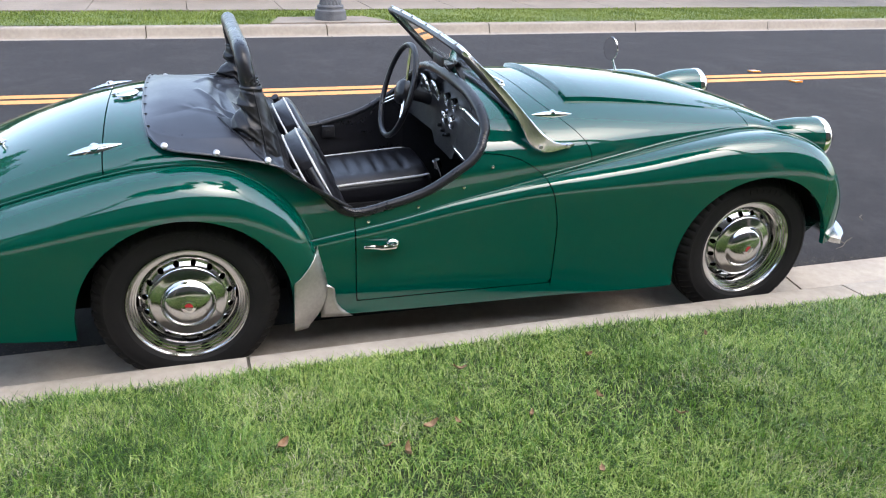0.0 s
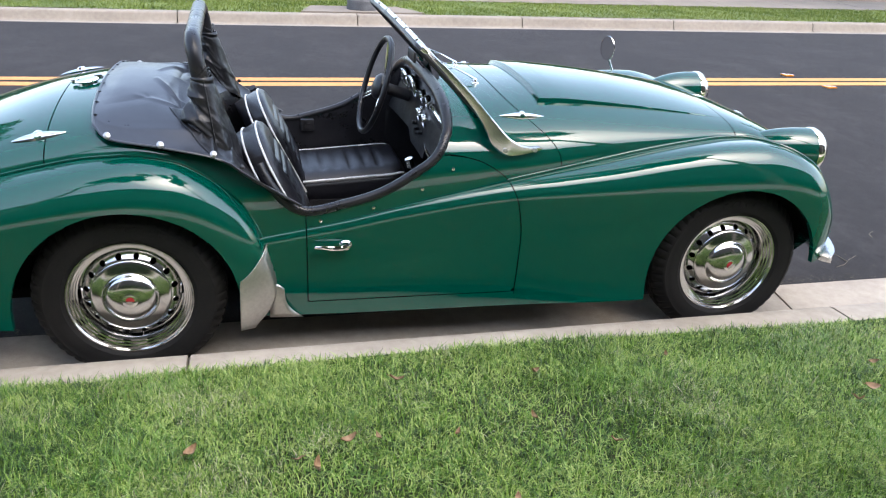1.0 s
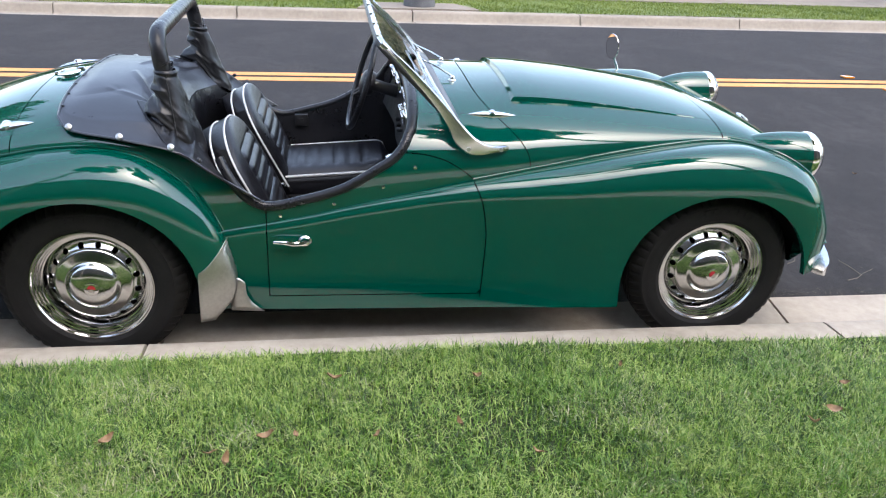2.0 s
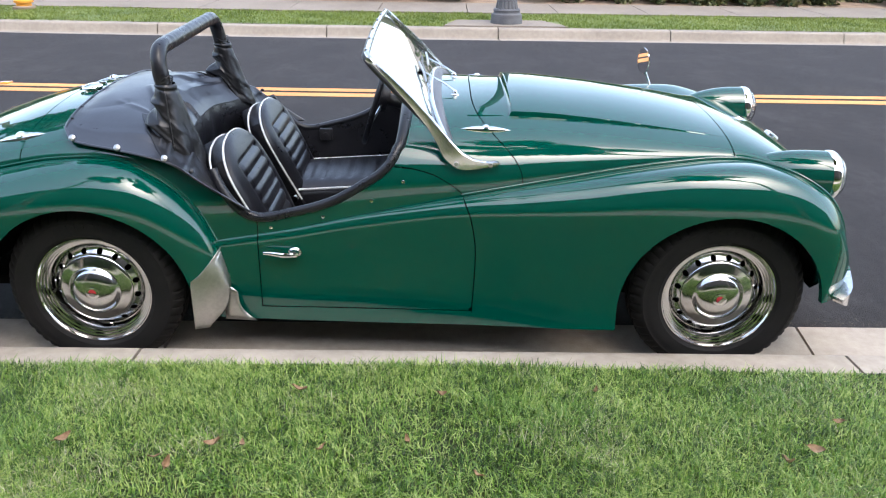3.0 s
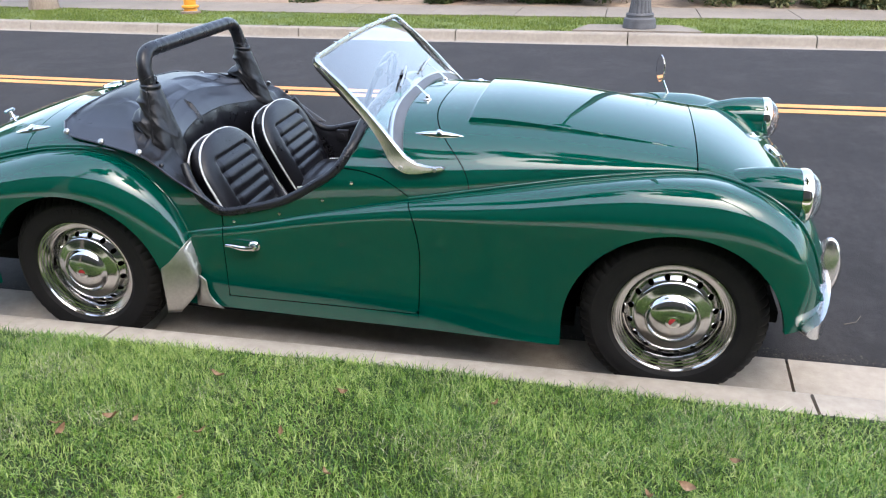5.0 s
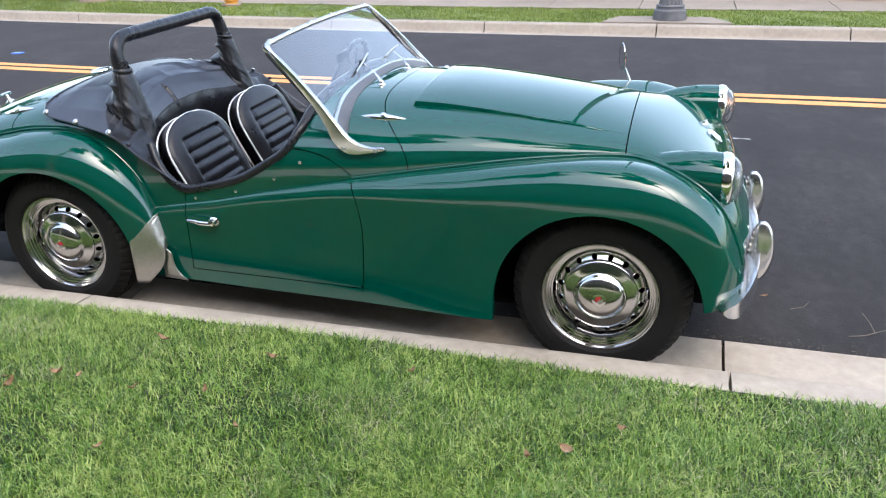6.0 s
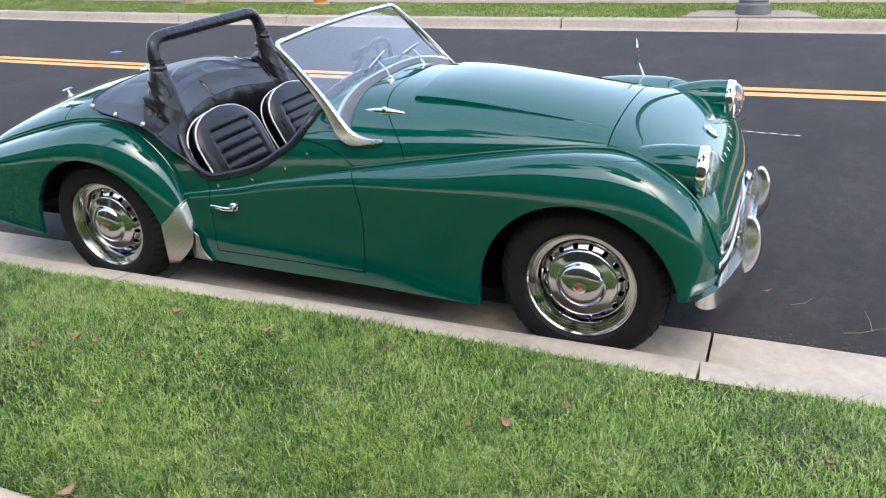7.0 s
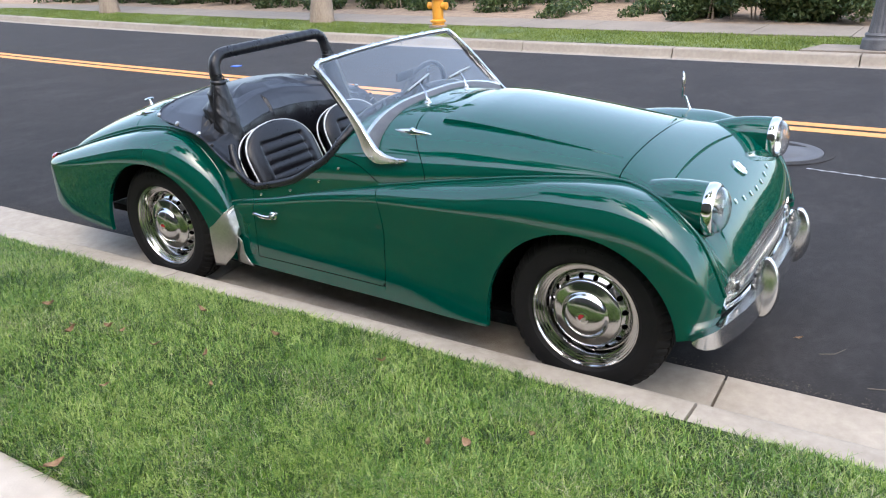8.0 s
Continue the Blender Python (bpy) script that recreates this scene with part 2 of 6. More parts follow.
def track(points, smooth=0.0):
    """A smooth function through (x, value) pairs; smooth: metres over which it is rounded off."""
    xs, ys = (np.array(v, float) for v in zip(*points))
    h, d = np.diff(xs), np.diff(ys) / np.diff(xs)
    m = np.zeros(len(xs))
    m[0], m[-1] = d[0], d[-1]
    for i in range(1, len(xs) - 1):
        if d[i - 1] * d[i] > 0:
            a, b = 2 * h[i] + h[i - 1], h[i] + 2 * h[i - 1]
            m[i] = (a + b) / (a / d[i - 1] + b / d[i])

    def f(x):
        i = np.clip(np.searchsorted(xs, x) - 1, 0, len(h) - 1)
        t = np.clip((x - xs[i]) / h[i], 0, 1)
        return (ys[i] * (1 + 2 * t) * (1 - t) ** 2 + h[i] * m[i] * t * (1 - t) ** 2
                + ys[i + 1] * t * t * (3 - 2 * t) + h[i] * m[i + 1] * t * t * (t - 1))
    if not smooth:
        return f
    gx = np.arange(xs[0] - 0.3, xs[-1] + 0.3, 0.004)
    k = np.exp(-0.5 * (np.arange(-60, 61) * 0.004 / smooth) ** 2)
    raw = f(gx)
    lo, hi = raw[0], raw[-1]
    s0 = d[0] * np.minimum(gx - xs[0], 0) + d[-1] * np.maximum(gx - xs[-1], 0)
    gy = np.convolve(np.pad(raw + s0, 60, mode="reflect", reflect_type="odd"), k / k.sum(), "valid")
    return lambda x: np.interp(x, gx, gy)


def step(a, b, x):
    t = min(1.0, max(0.0, (x - a) / (b - a)))
    return t * t * (3 - 2 * t)


def grid(bm, rows, closed=False, cap=False):
    """Faces between rows of points. closed: each row is a ring."""
    vs = [[bm.verts.new(p) for p in r] for r in rows]
    n = len(vs[0])
    for a, b in zip(vs, vs[1:]):
        for j in range(n if closed else n - 1):
            k = (j + 1) % n
            bm.faces.new((a[j], a[k], b[k], b[j]))
    if cap:
        bm.faces.new(vs[0][::-1])
        bm.faces.new(vs[-1])
    return vs


def tube(bm, path, r, sides=8, closed=False, cap=True, flat=1.0):
    """A round bar along a path; r: radius, or a function of the way along (0 to 1)."""
    pts = [Vector(p) for p in path]
    n = len(pts)
    rows, up = [], None
    for i, p in enumerate(pts):
        a, b = (pts[(i - 1) % n], pts[(i + 1) % n]) if closed else (pts[max(i - 1, 0)], pts[min(i + 1, n - 1)])
        d = (b - a).normalized()
        if up is None:
            up = d.orthogonal().normalized() if abs(d.z) > 0.95 else (Vector((0, 0, 1)) - d * d.z).normalized()
        up = (up - d * up.dot(d)).normalized()
        side = d.cross(up)
        rr = r(i / max(n - 1, 1)) if callable(r) else r
        rows.append([p + (side * math.cos(t) * flat + up * math.sin(t)) * rr for t in (2 * math.pi * j / sides for j in range(sides))])
    if closed:
        rows.append(rows[0])
        grid(bm, rows, True)
        bmesh.ops.remove_doubles(bm, verts=bm.verts, dist=1e-6)
    else:
        grid(bm, rows, True, cap)
    return bm


def spin(bm, profile, sides=48, axis="y", cap=False):
    """A turned shape from (radius, height) pairs."""
    rows = []
    for r, h in profile:
        ring = []
        for j in range(sides):
            a = 2 * math.pi * j / sides
            c, s = r * math.cos(a), r * math.sin(a)
            ring.append({"y": (c, h, s), "z": (c, s, h), "x": (h, c, s)}[axis])
        rows.append(ring)
    grid(bm, rows, True, cap)
    return bm


def block(bm, lo, hi, bevel=0.0, segments=2):
    r = bmesh.ops.create_cube(bm, size=1)
    for v in r["verts"]:
        v.co = [lo[i] + (v.co[i] + 0.5) * (hi[i] - lo[i]) for i in range(3)]
    if bevel:
        es = {e for v in r["verts"] for e in v.link_edges}
        bmesh.ops.bevel(bm, geom=list(es), offset=bevel, segments=segments, affect="EDGES", profile=0.5)
    return bm


def clip(bm, f):
    """Cuts a mesh along f = 0 and keeps the side where f is positive."""
    val = {v: f(v.co) for v in bm.verts}
    for e in list(bm.edges):
        a, b = e.verts
        fa, fb = val[a], val[b]
        if fa * fb < 0 and min(abs(fa), abs(fb)) > 1e-7:
            lo, hi, flo = 0.0, 1.0, fa
            for _ in range(24):
                t = (lo + hi) / 2
                ft = f(a.co.lerp(b.co, t))
                if ft * flo > 0:
                    lo = t
                else:
                    hi = t
            _, v = bmesh.utils.edge_split(e, a, (lo + hi) / 2)
            val[v] = 0.0
    zero = [v for v in bm.verts if abs(val[v]) <= 1e-7]
    bmesh.ops.connect_verts(bm, verts=zero)
    bmesh.ops.delete(bm, geom=[q for q in bm.faces if sum(val.get(v, 0) for v in q.verts) < 0], context="FACES")
    bmesh.ops.delete(bm, geom=[v for v in bm.verts if not v.link_faces], context="VERTS")
    bmesh.ops.remove_doubles(bm, verts=bm.verts, dist=0.0004)
    return bm


def rim(bm, depth=0.012):
    """Turns the open edges of a panel inwards, so that it shows its thickness."""
    bm.normal_update()
    for e in [e for e in bm.edges if e.is_boundary]:
        l = e.link_loops[0]
        a, b = l.vert, l.link_loop_next.vert
        p = [b.co.copy(), a.co.copy(), a.co - a.normal * depth, b.co - b.normal * depth]
        bm.faces.new([bm.verts.new(q) for q in p])
    return bm


def joined(*bms):
    out = bmesh.new()
    for b in bms:
        me = bpy.data.meshes.new("tmp")
        b.to_mesh(me)
        out.from_mesh(me)
        bpy.data.meshes.remove(me)
        b.free()
    return out


def flipped(bm):
    """The same panel on the other side of the car."""
    out = bm.copy()
    for v in out.verts:
        v.co.y = -v.co.y
    bmesh.ops.reverse_faces(out, faces=out.faces)
    return out


def sheet(name, verts, faces, mat):
    """A large joined mesh from arrays (for what nobody could count)."""
    me = bpy.data.meshes.new(name)
    me.from_pydata(verts, [], faces)
    me.materials.append(mat)
    me.polygons.foreach_set("use_smooth", [True] * len(me.polygons))
    return new(name, me)


# ---- ground ----
def strip(name, profile, x0, x1, mat, label, category, cuts=(), gap=0.008, bevel=0.0):
    """A piece of the setting with one cross-section (y, z), along x, parted at the cuts by open joints."""
    xs = [x0, *[c for c in cuts if x0 < c < x1], x1]
    pieces = []
    for i, (a, b) in enumerate(zip(xs, xs[1:])):
        bm = bmesh.new()
        n = 1 if b - a > 8 else 4
        rows = [[(a + gap / 2 + (b - a - gap) * k / n, y, z) for y, z in profile] for k in range(n + 1)]
        grid(bm, rows, cap=False)
        for e in (rows[0], rows[-1]):
            vs = [bm.verts.new(p) for p in e] + [bm.verts.new((e[-1][0], e[-1][1], -0.12)), bm.verts.new((e[0][0], e[0][1], -0.12))]
            bm.faces.new(vs)
        bmesh.ops.recalc_face_normals(bm, faces=bm.faces)
        pieces.append(bm)
    return pieces


def setting(name, bm, mat, label, category):
    return solid(name, bm, mat, label, category, kind="structure")


bm = bmesh.new()
grid(bm, [[(x, y, -0.14) for y in (-900, -60, -9, 0, 9, 30, 900)] for x in (-900, -60, 60, 900)])
bmesh.ops.recalc_face_normals(bm, faces=bm.faces)
setting("ground", bm, EARTH, "dry bare earth reaching out to the horizon", "ground")


def road_z(y):
    return 0.045 + 0.075 * (1 - abs((y - 4.63) / 4.34) ** 1.25)


def bend(x):
    """How far the far side of the street swings away, at x along it."""
    q = max(-22.0, min(x, 14.0)) - 1.5
    return -0.016 * q + 0.0035 * min(0.0, q) ** 2


def swung(bm, share=None):
    """Lays a piece of the far side along the bend; share: how much of it, by y."""
    for v in bm.verts:
        v.co.y += bend(v.co.x) * (share(v.co.y) if share else 1.0)
    return bm


def road_share(y):
    return min(1.0, max(0.0, (y - 0.32) / 4.0))


bm = bmesh.new()
YS = [0.285 + (8.80 - 0.285) * i / 40 for i in range(41)]
XS = [-300, -60, -40] + [-30 + 1.5 * i for i in range(12)] + [-12 + 0.5 * i for i in range(60)] + [24, 60, 300]
rnd = random.Random(3)
grid(bm, [[(x, y + (rnd.uniform(-0.012, 0.02) if y == YS[0] else 0), road_z(y) if 0.3 < y else 0.03) for y in YS] for x in XS])
swung(bm, road_share)
bmesh.ops.recalc_face_normals(bm, faces=bm.faces)
road = setting("road", bm, ASPHALT, "dark grey asphalt road surface with fine aggregate", "road")

# kerb with its gutter, cast in lengths
JOINTS = [0.179 + 2.503 * i for i in range(-16, 20)]
FAR_JOINTS = [2.03 + 2.45 * i for i in range(-22, 22)]
KERB = [(-0.252, 0.02), (-0.252, 0.138), (-0.245, 0.143), (-0.115, 0.138), (-0.098, 0.134), (-0.086, 0.124), (-0.08, 0.11), (-0.06, 0.03), (-0.05, 0.012), (-0.03, 0.004), (0.0, 0.004), (0.1, 0.014), (0.2, 0.028), (0.30, 0.043), (0.315, 0.02)]
near_kerb = thing("kerb", "pale concrete kerb and gutter cast in lengths with open joints", "kerb", kind="structure")
for bm in strip("kerb", KERB, JOINTS[0], JOINTS[-1], CONCRETE, "", "", JOINTS, 0.011):
    part("kerb_length", bm, CONCRETE, near_kerb, angle=50)
far_kerb = thing("kerb", "pale concrete kerb across the road, in cast lengths", "kerb", kind="structure")
for bm in strip("kerb", [(9.26 - y, z) if y < 0.25 else (9.26 - y - 0.17, z) for y, z in KERB[::-1]], FAR_JOINTS[0], FAR_JOINTS[-1], FAR_KERB, "", "", FAR_JOINTS, 0.016):
    part("kerb_length", swung(bm), FAR_KERB, far_kerb, angle=50)


def paint_line(y0, y1, x0, x1, mat, name, label):
    bm = bmesh.new()
    n = 240
    rows = [[(x0 + (x1 - x0) * i / n + 0.0, y, road_z(y) + 0.004) for y in (y0, (y0 + y1) / 2, y1)] for i in range(n + 1)]
    grid(bm, rows)
    swung(bm, road_share)
    bmesh.ops.recalc_face_normals(bm, faces=bm.faces)
    return setting(name, bm, mat, label, "road marking")


for y in (4.45, 4.67):
    paint_line(y, y + 0.145, -120, 120, LINE, "road_marking", "worn orange-yellow centre line painted on the asphalt")


def lawn_z(x, y):
    t = (-0.25 - y) / 1.22
    return 0.157 + 0.050 * math.sin(math.pi * min(max(t, 0), 1)) + 0.02 * t + 0.008 * math.sin(2.1 * x + 3 * y)


bm = bmesh.new()
grid(bm, [[(x, -0.25 - 1.22 * j / 14, lawn_z(x, -0.25 - 1.22 * j / 14)) for j in range(15)] for x in [-40, -15] + [-8 + 0.25 * i for i in range(81)] + [15, 40]])
bmesh.ops.recalc_face_normals(bm, faces=bm.faces)
setting("lawn_ground", bm, SHADED_SOIL, "soil and thatch under a lawn verge, darkened as shadow between blades", "lawn")

walk_way = thing("pavement", "pale concrete pavement slabs beside the lawn verge", "pavement", kind="structure")
for bm in strip("slab", [(-3.0, 0.0), (-3.0, 0.185), (-1.475, 0.175), (-1.468, 0.168), (-1.468, 0.0)], -20.35, 20.0, NEAR_WALK, "", "", [-18.85 + 1.5 * i for i in range(27)], 0.012):
    part("slab", bm, NEAR_WALK, walk_way, angle=50)


def blades(name, n, x0, x1, y0, y1, zf, height, width, mat, label, seed, lean=0.6, bare=0.0, clump=0.0, hole=None, swing=False):
    """Grass: bent tapering blades, joined into one mesh."""
    g = np.random.default_rng(seed)
    x, y = g.uniform(x0, x1, n), g.uniform(y0, y1, n)
    patch = np.sin(x * 2.3 + np.sin(y * 3.1) * 1.5) * np.sin(y * 2.7 + x * 0.9) + 0.6 * np.sin(x * 7.1 + y * 5.3)
    keep = g.uniform(-1.6, 3, n) < patch + 2.4 - bare
    if hole:
        keep &= ~((x > hole[0]) & (x < hole[1]) & (y > hole[2]) & (y < hole[3]))
    if clump:
        spots = np.sin(x * 5.3 + 2.1 * np.sin(y * 4.4 + seed)) * np.sin(y * 6.1 + 1.7 * np.sin(x * 3.7)) + 0.5 * np.sin(x * 13 + seed) * np.sin(y * 15)
        keep &= spots > clump + g.normal(0, 0.25, n)
    x, y, patch = x[keep], y[keep], patch[keep]
    n = len(x)
    z = np.array([zf(a, b) for a, b in zip(x, y)])
    if swing:
        y = y + np.array([bend(a) for a in x])
    h = height * g.uniform(0.45, 1.15, n) * (1 + 0.16 * patch)
    a, ln = g.uniform(0, 2 * np.pi, n), g.uniform(0.1, lean + 0.5, n) * h
    b = a + g.uniform(0.9, 2.2, n)
    w = width * g.uniform(0.7, 1.3, n)
    dx, dy, sx, sy = np.cos(a), np.sin(a), np.cos(b), np.sin(b)
    v = np.zeros((n, 5, 3))
    for k, (t, ww) in enumerate(((0, 1), (0, -1), (0.55, 0.8), (0.55, -0.8), (1, 0))):
        v[:, k, 0] = x + dx * ln * t ** 1.8 + sx * w * ww / 2
        v[:, k, 1] = y + dy * ln * t ** 1.8 + sy * w * ww / 2
        v[:, k, 2] = z + h * (t - 0.25 * t * t * ln / h)
    i = np.arange(n)[:, None] * 5
    f = np.concatenate([i + [0, 1, 3], i + [0, 3, 2], i + [2, 3, 4]]).tolist()
    ob = sheet(name, v.reshape(-1, 3).tolist(), f, mat)
    return tagged(ob, label, "grass", kind="stuff")


blades("lawn_grass", 430000, -1.9, 4.6, -1.47, -0.272, lawn_z, 0.037, 0.0030, GRASS, "mown green lawn grass with a few dry blades on the verge", 1, 1.3, bare=1.0)
blades("lawn_grass", 90000, 4.6, 9.0, -1.47, -0.272, lawn_z, 0.038, 0.0055, GRASS, "mown green lawn grass with a few dry blades on the verge", 2, 1.5, bare=0.5)
blades("lawn_grass", 120000, -8.0, -1.9, -1.47, -0.272, lawn_z, 0.038, 0.0055, GRASS, "mown green lawn grass with a few dry blades on the verge", 3, 1.5, bare=0.5)

blades("lush_blades", 110000, -1.9, 4.6, -1.47, -0.272, lawn_z, 0.044, 0.0042, LUSH_GRASS, "brighter lush tufts standing in the lawn", 6, 1.0, clump=0.5)
blades("dry_blades", 90000, -1.9, 4.6, -1.47, -0.272, lawn_z, 0.036, 0.0026, DRY_GRASS, "thin straw-coloured blades mixed into the lawn", 7, 1.6, clump=0.3)
blades("weed_leaves", 60000, -1.9, 4.6, -1.47, -0.272, lawn_z, 0.026, 0.0075, LUSH_GRASS, "low broad-leaved yellow-green weeds in patches of the lawn", 8, 2.2, clump=0.75)

# across the road: grass strip, pavement, planting bed
bm = bmesh.new()
grid(bm, [[(x, y, 0.14 + 0.012 * math.sin(x * 0.7 + y)) for y in (9.51, 9.7, 10.2, 10.8, 11.36)] for x in [-120 + 2 * i for i in range(121)]])
swung(bm)
bmesh.ops.recalc_face_normals(bm, faces=bm.faces)
setting("grass_strip", bm, FAR_GRASS, "mown green grass strip behind the far kerb", "grass strip")
blades("strip_grass", 125000, -24, 14, 9.5, 11.38, lambda x, y: 0.14, 0.042, 0.009, FAR_GRASS, "short mown grass on the strip across the road", 5, hole=(1.3, 3.0, 9.4, 10.27), swing=True)
far_walk = thing("pavement", "pale concrete pavement slabs across the road", "pavement", kind="structure")
for bm in strip("slab", [(11.36, 0.0), (11.36, 0.16), (12.9, 0.175), (12.9, 0.0)], -40.35, 40.0, WALK, "", "", [-38.85 + 1.5 * i for i in range(53)], 0.014):
    part("slab", swung(bm), WALK, far_walk, angle=50)
bm = bmesh.new()
grid(bm, [[(x, y, 0.15 + 0.05 * (y - 12.9) + 0.03 * noise.noise((x * 0.8, y * 0.8, 0))) for y in [12.9 + 0.3 * j for j in range(26)]] for x in [-60 + 0.75 * i for i in range(161)]])
swung(bm)
bmesh.ops.recalc_face_normals(bm, faces=bm.faces)
setting("planting_bed", bm, GRAVEL, "gravel and dry mulch planting bed", "planting bed")


# ---- the car: shape ----
CAR_M = Matrix.Translation((0, 0.6417, 0.0236)) @ Matrix.Rotation(radians(2.2), 4, "X")
car = thing("sports_car", "glossy green vintage open two-seat sports car parked at the kerb", "car", CAR_M)
WB = 2.235

# side (wing and door) sections: bottom, widest point, inner edge; x forward of the rear axle, w out from the centre line
F_WS = track([(0.36, 0.592), (0.6, 0.606), (1.0, 0.624), (1.35, 0.644), (1.88, 0.69), (2.235, 0.70), (2.5, 0.692), (2.6, 0.682), (2.66, 0.645), (2.70, 0.586)], 0.02)
F_ZS = track([(0.36, 0.196), (0.9, 0.194), (1.3, 0.198), (1.9, 0.211), (2.05, 0.228), (2.4, 0.31), (2.55, 0.315), (2.6, 0.322), (2.64, 0.33), (2.67, 0.345), (2.69, 0.37), (2.70, 0.395)], 0.006)
F_WM = track([(0.36, 0.588), (0.6, 0.60), (0.9, 0.612), (1.3, 0.632), (1.6, 0.655), (1.9, 0.683), (2.1, 0.70), (2.25, 0.704), (2.4, 0.703), (2.52, 0.698), (2.6, 0.685), (2.65, 0.66), (2.68, 0.632), (2.70, 0.595)], 0.015)
F_ZM = track([(0.36, 0.42), (0.6, 0.46), (0.9, 0.53), (1.3, 0.60), (1.7, 0.62), (2.0, 0.635), (2.25, 0.635), (2.4, 0.62), (2.5, 0.585), (2.6, 0.52), (2.70, 0.435)], 0.03)
CROWN = track([(1.5, 0.0), (1.7, 0.008), (1.95, 0.03), (2.1, 0.042), (2.3, 0.042), (2.42, 0.025), (2.55, 0.0)], 0.03)
F_WV = track([(0.36, 0.57), (0.6, 0.582), (0.9, 0.587), (1.122, 0.584), (1.314, 0.574), (1.52, 0.554), (1.9, 0.50), (2.1, 0.47), (2.2, 0.455), (2.286, 0.45), (2.378, 0.482), (2.458, 0.53), (2.53, 0.562), (2.59, 0.578), (2.65, 0.578), (2.68, 0.567), (2.70, 0.55)], 0.022)
F_ZV = track([(0.36, 0.48), (0.585, 0.521), (0.726, 0.548), (0.926, 0.595), (1.122, 0.635), (1.314, 0.671), (1.52, 0.703), (1.7, 0.728), (1.89, 0.752), (2.07, 0.768), (2.22, 0.776), (2.3, 0.776), (2.378, 0.77), (2.458, 0.754), (2.53, 0.722), (2.583, 0.684), (2.62, 0.643), (2.65, 0.588), (2.68, 0.515), (2.70, 0.45)], 0.02)
R_WS = track([(-0.94, 0.59), (-0.89, 0.643), (-0.8, 0.664), (-0.6, 0.683), (-0.35, 0.697), (0, 0.704), (0.35, 0.66), (0.48, 0.613)], 0.03)
R_ZS = track([(-0.92, 0.385), (-0.85, 0.33), (-0.75, 0.292), (-0.6, 0.272), (-0.35, 0.255), (0, 0.23), (0.3, 0.19), (0.48, 0.19)], 0.02)
R_WM = track([(-0.94, 0.59), (-0.89, 0.643), (-0.8, 0.664), (-0.6, 0.682), (-0.35, 0.696), (-0.1, 0.704), (0.1, 0.704), (0.25, 0.69), (0.36, 0.668), (0.43, 0.645), (0.48, 0.615)], 0.03)
R_ZM = track([(-0.92, 0.52), (-0.5, 0.56), (-0.2, 0.61), (0, 0.63), (0.15, 0.61), (0.25, 0.56), (0.36, 0.44), (0.48, 0.31)], 0.03)
R_WV = track([(-0.94, 0.512), (-0.537, 0.522), (-0.23, 0.532), (0.04, 0.548), (0.25, 0.562), (0.4, 0.57), (0.48, 0.578)], 0.03)
R_ZV = track([(-0.92, 0.565), (-0.745, 0.617), (-0.537, 0.677), (-0.366, 0.722), (-0.231, 0.753), (-0.105, 0.776), (0.036, 0.786), (0.161, 0.77), (0.251, 0.728), (0.343, 0.652), (0.417, 0.548), (0.455, 0.445), (0.48, 0.33)], 0.012)
# upper body
U_WV = track([(-0.97, 0.50), (-0.537, 0.525), (-0.231, 0.536), (0.036, 0.556), (0.25, 0.575), (0.5, 0.581), (0.9, 0.587), (1.122, 0.584), (1.314, 0.574), (1.52, 0.554), (1.9, 0.50), (2.1, 0.47), (2.2, 0.455), (2.286, 0.45), (2.378, 0.482), (2.458, 0.53), (2.53, 0.562), (2.59, 0.578), (2.65, 0.578), (2.68, 0.567), (2.70, 0.55)], 0.022)
U_ZV = track([(-0.97, 0.5), (-0.745, 0.617), (-0.537, 0.677), (-0.366, 0.722), (-0.231, 0.753), (-0.105, 0.772), (0.036, 0.765), (0.161, 0.70), (0.25, 0.62), (0.36, 0.50), (0.46, 0.495), (0.585, 0.521), (0.726, 0.548), (0.926, 0.595), (1.122, 0.635), (1.314, 0.671), (1.52, 0.703), (1.7, 0.728), (1.89, 0.752), (2.07, 0.768), (2.22, 0.776), (2.3, 0.776), (2.378, 0.77), (2.458, 0.754), (2.53, 0.722), (2.583, 0.684), (2.62, 0.643), (2.65, 0.588), (2.68, 0.515), (2.70, 0.45)], 0.02)
U_ZC = track([(-0.97, 0.55), (-0.9, 0.615), (-0.7, 0.728), (-0.5, 0.81), (-0.25, 0.878), (-0.05, 0.905), (0.3, 0.93), (1.1, 0.925), (1.3, 0.925), (1.5, 0.925), (1.8, 0.91), (2.05, 0.884), (2.28, 0.846), (2.4, 0.815), (2.5, 0.78), (2.573, 0.742), (2.63, 0.692), (2.67, 0.645), (2.695, 0.602), (2.72, 0.55)], 0.02)
U_N = track([(-0.97, 2.2), (-0.2, 2.1), (0.3, 2.8), (1.0, 3.0), (1.2, 2.8), (1.45, 2.42), (1.7, 2.3), (1.95, 2.1), (2.2, 2.0), (2.5, 2.2), (2.72, 3.0)], 0.03)
OPEN = track([(0.28, 0.99), (0.36, 0.90), (0.42, 0.78), (0.47, 0.68), (0.52, 0.615), (0.56, 0.588), (0.60, 0.578), (0.724, 0.602), (0.844, 0.637), (0.965, 0.703), (1.044, 0.757), (1.085, 0.82), (1.105, 0.90), (1.115, 0.99)])


SQUARE = 0.84   # below 1: flat sides and a tight shoulder


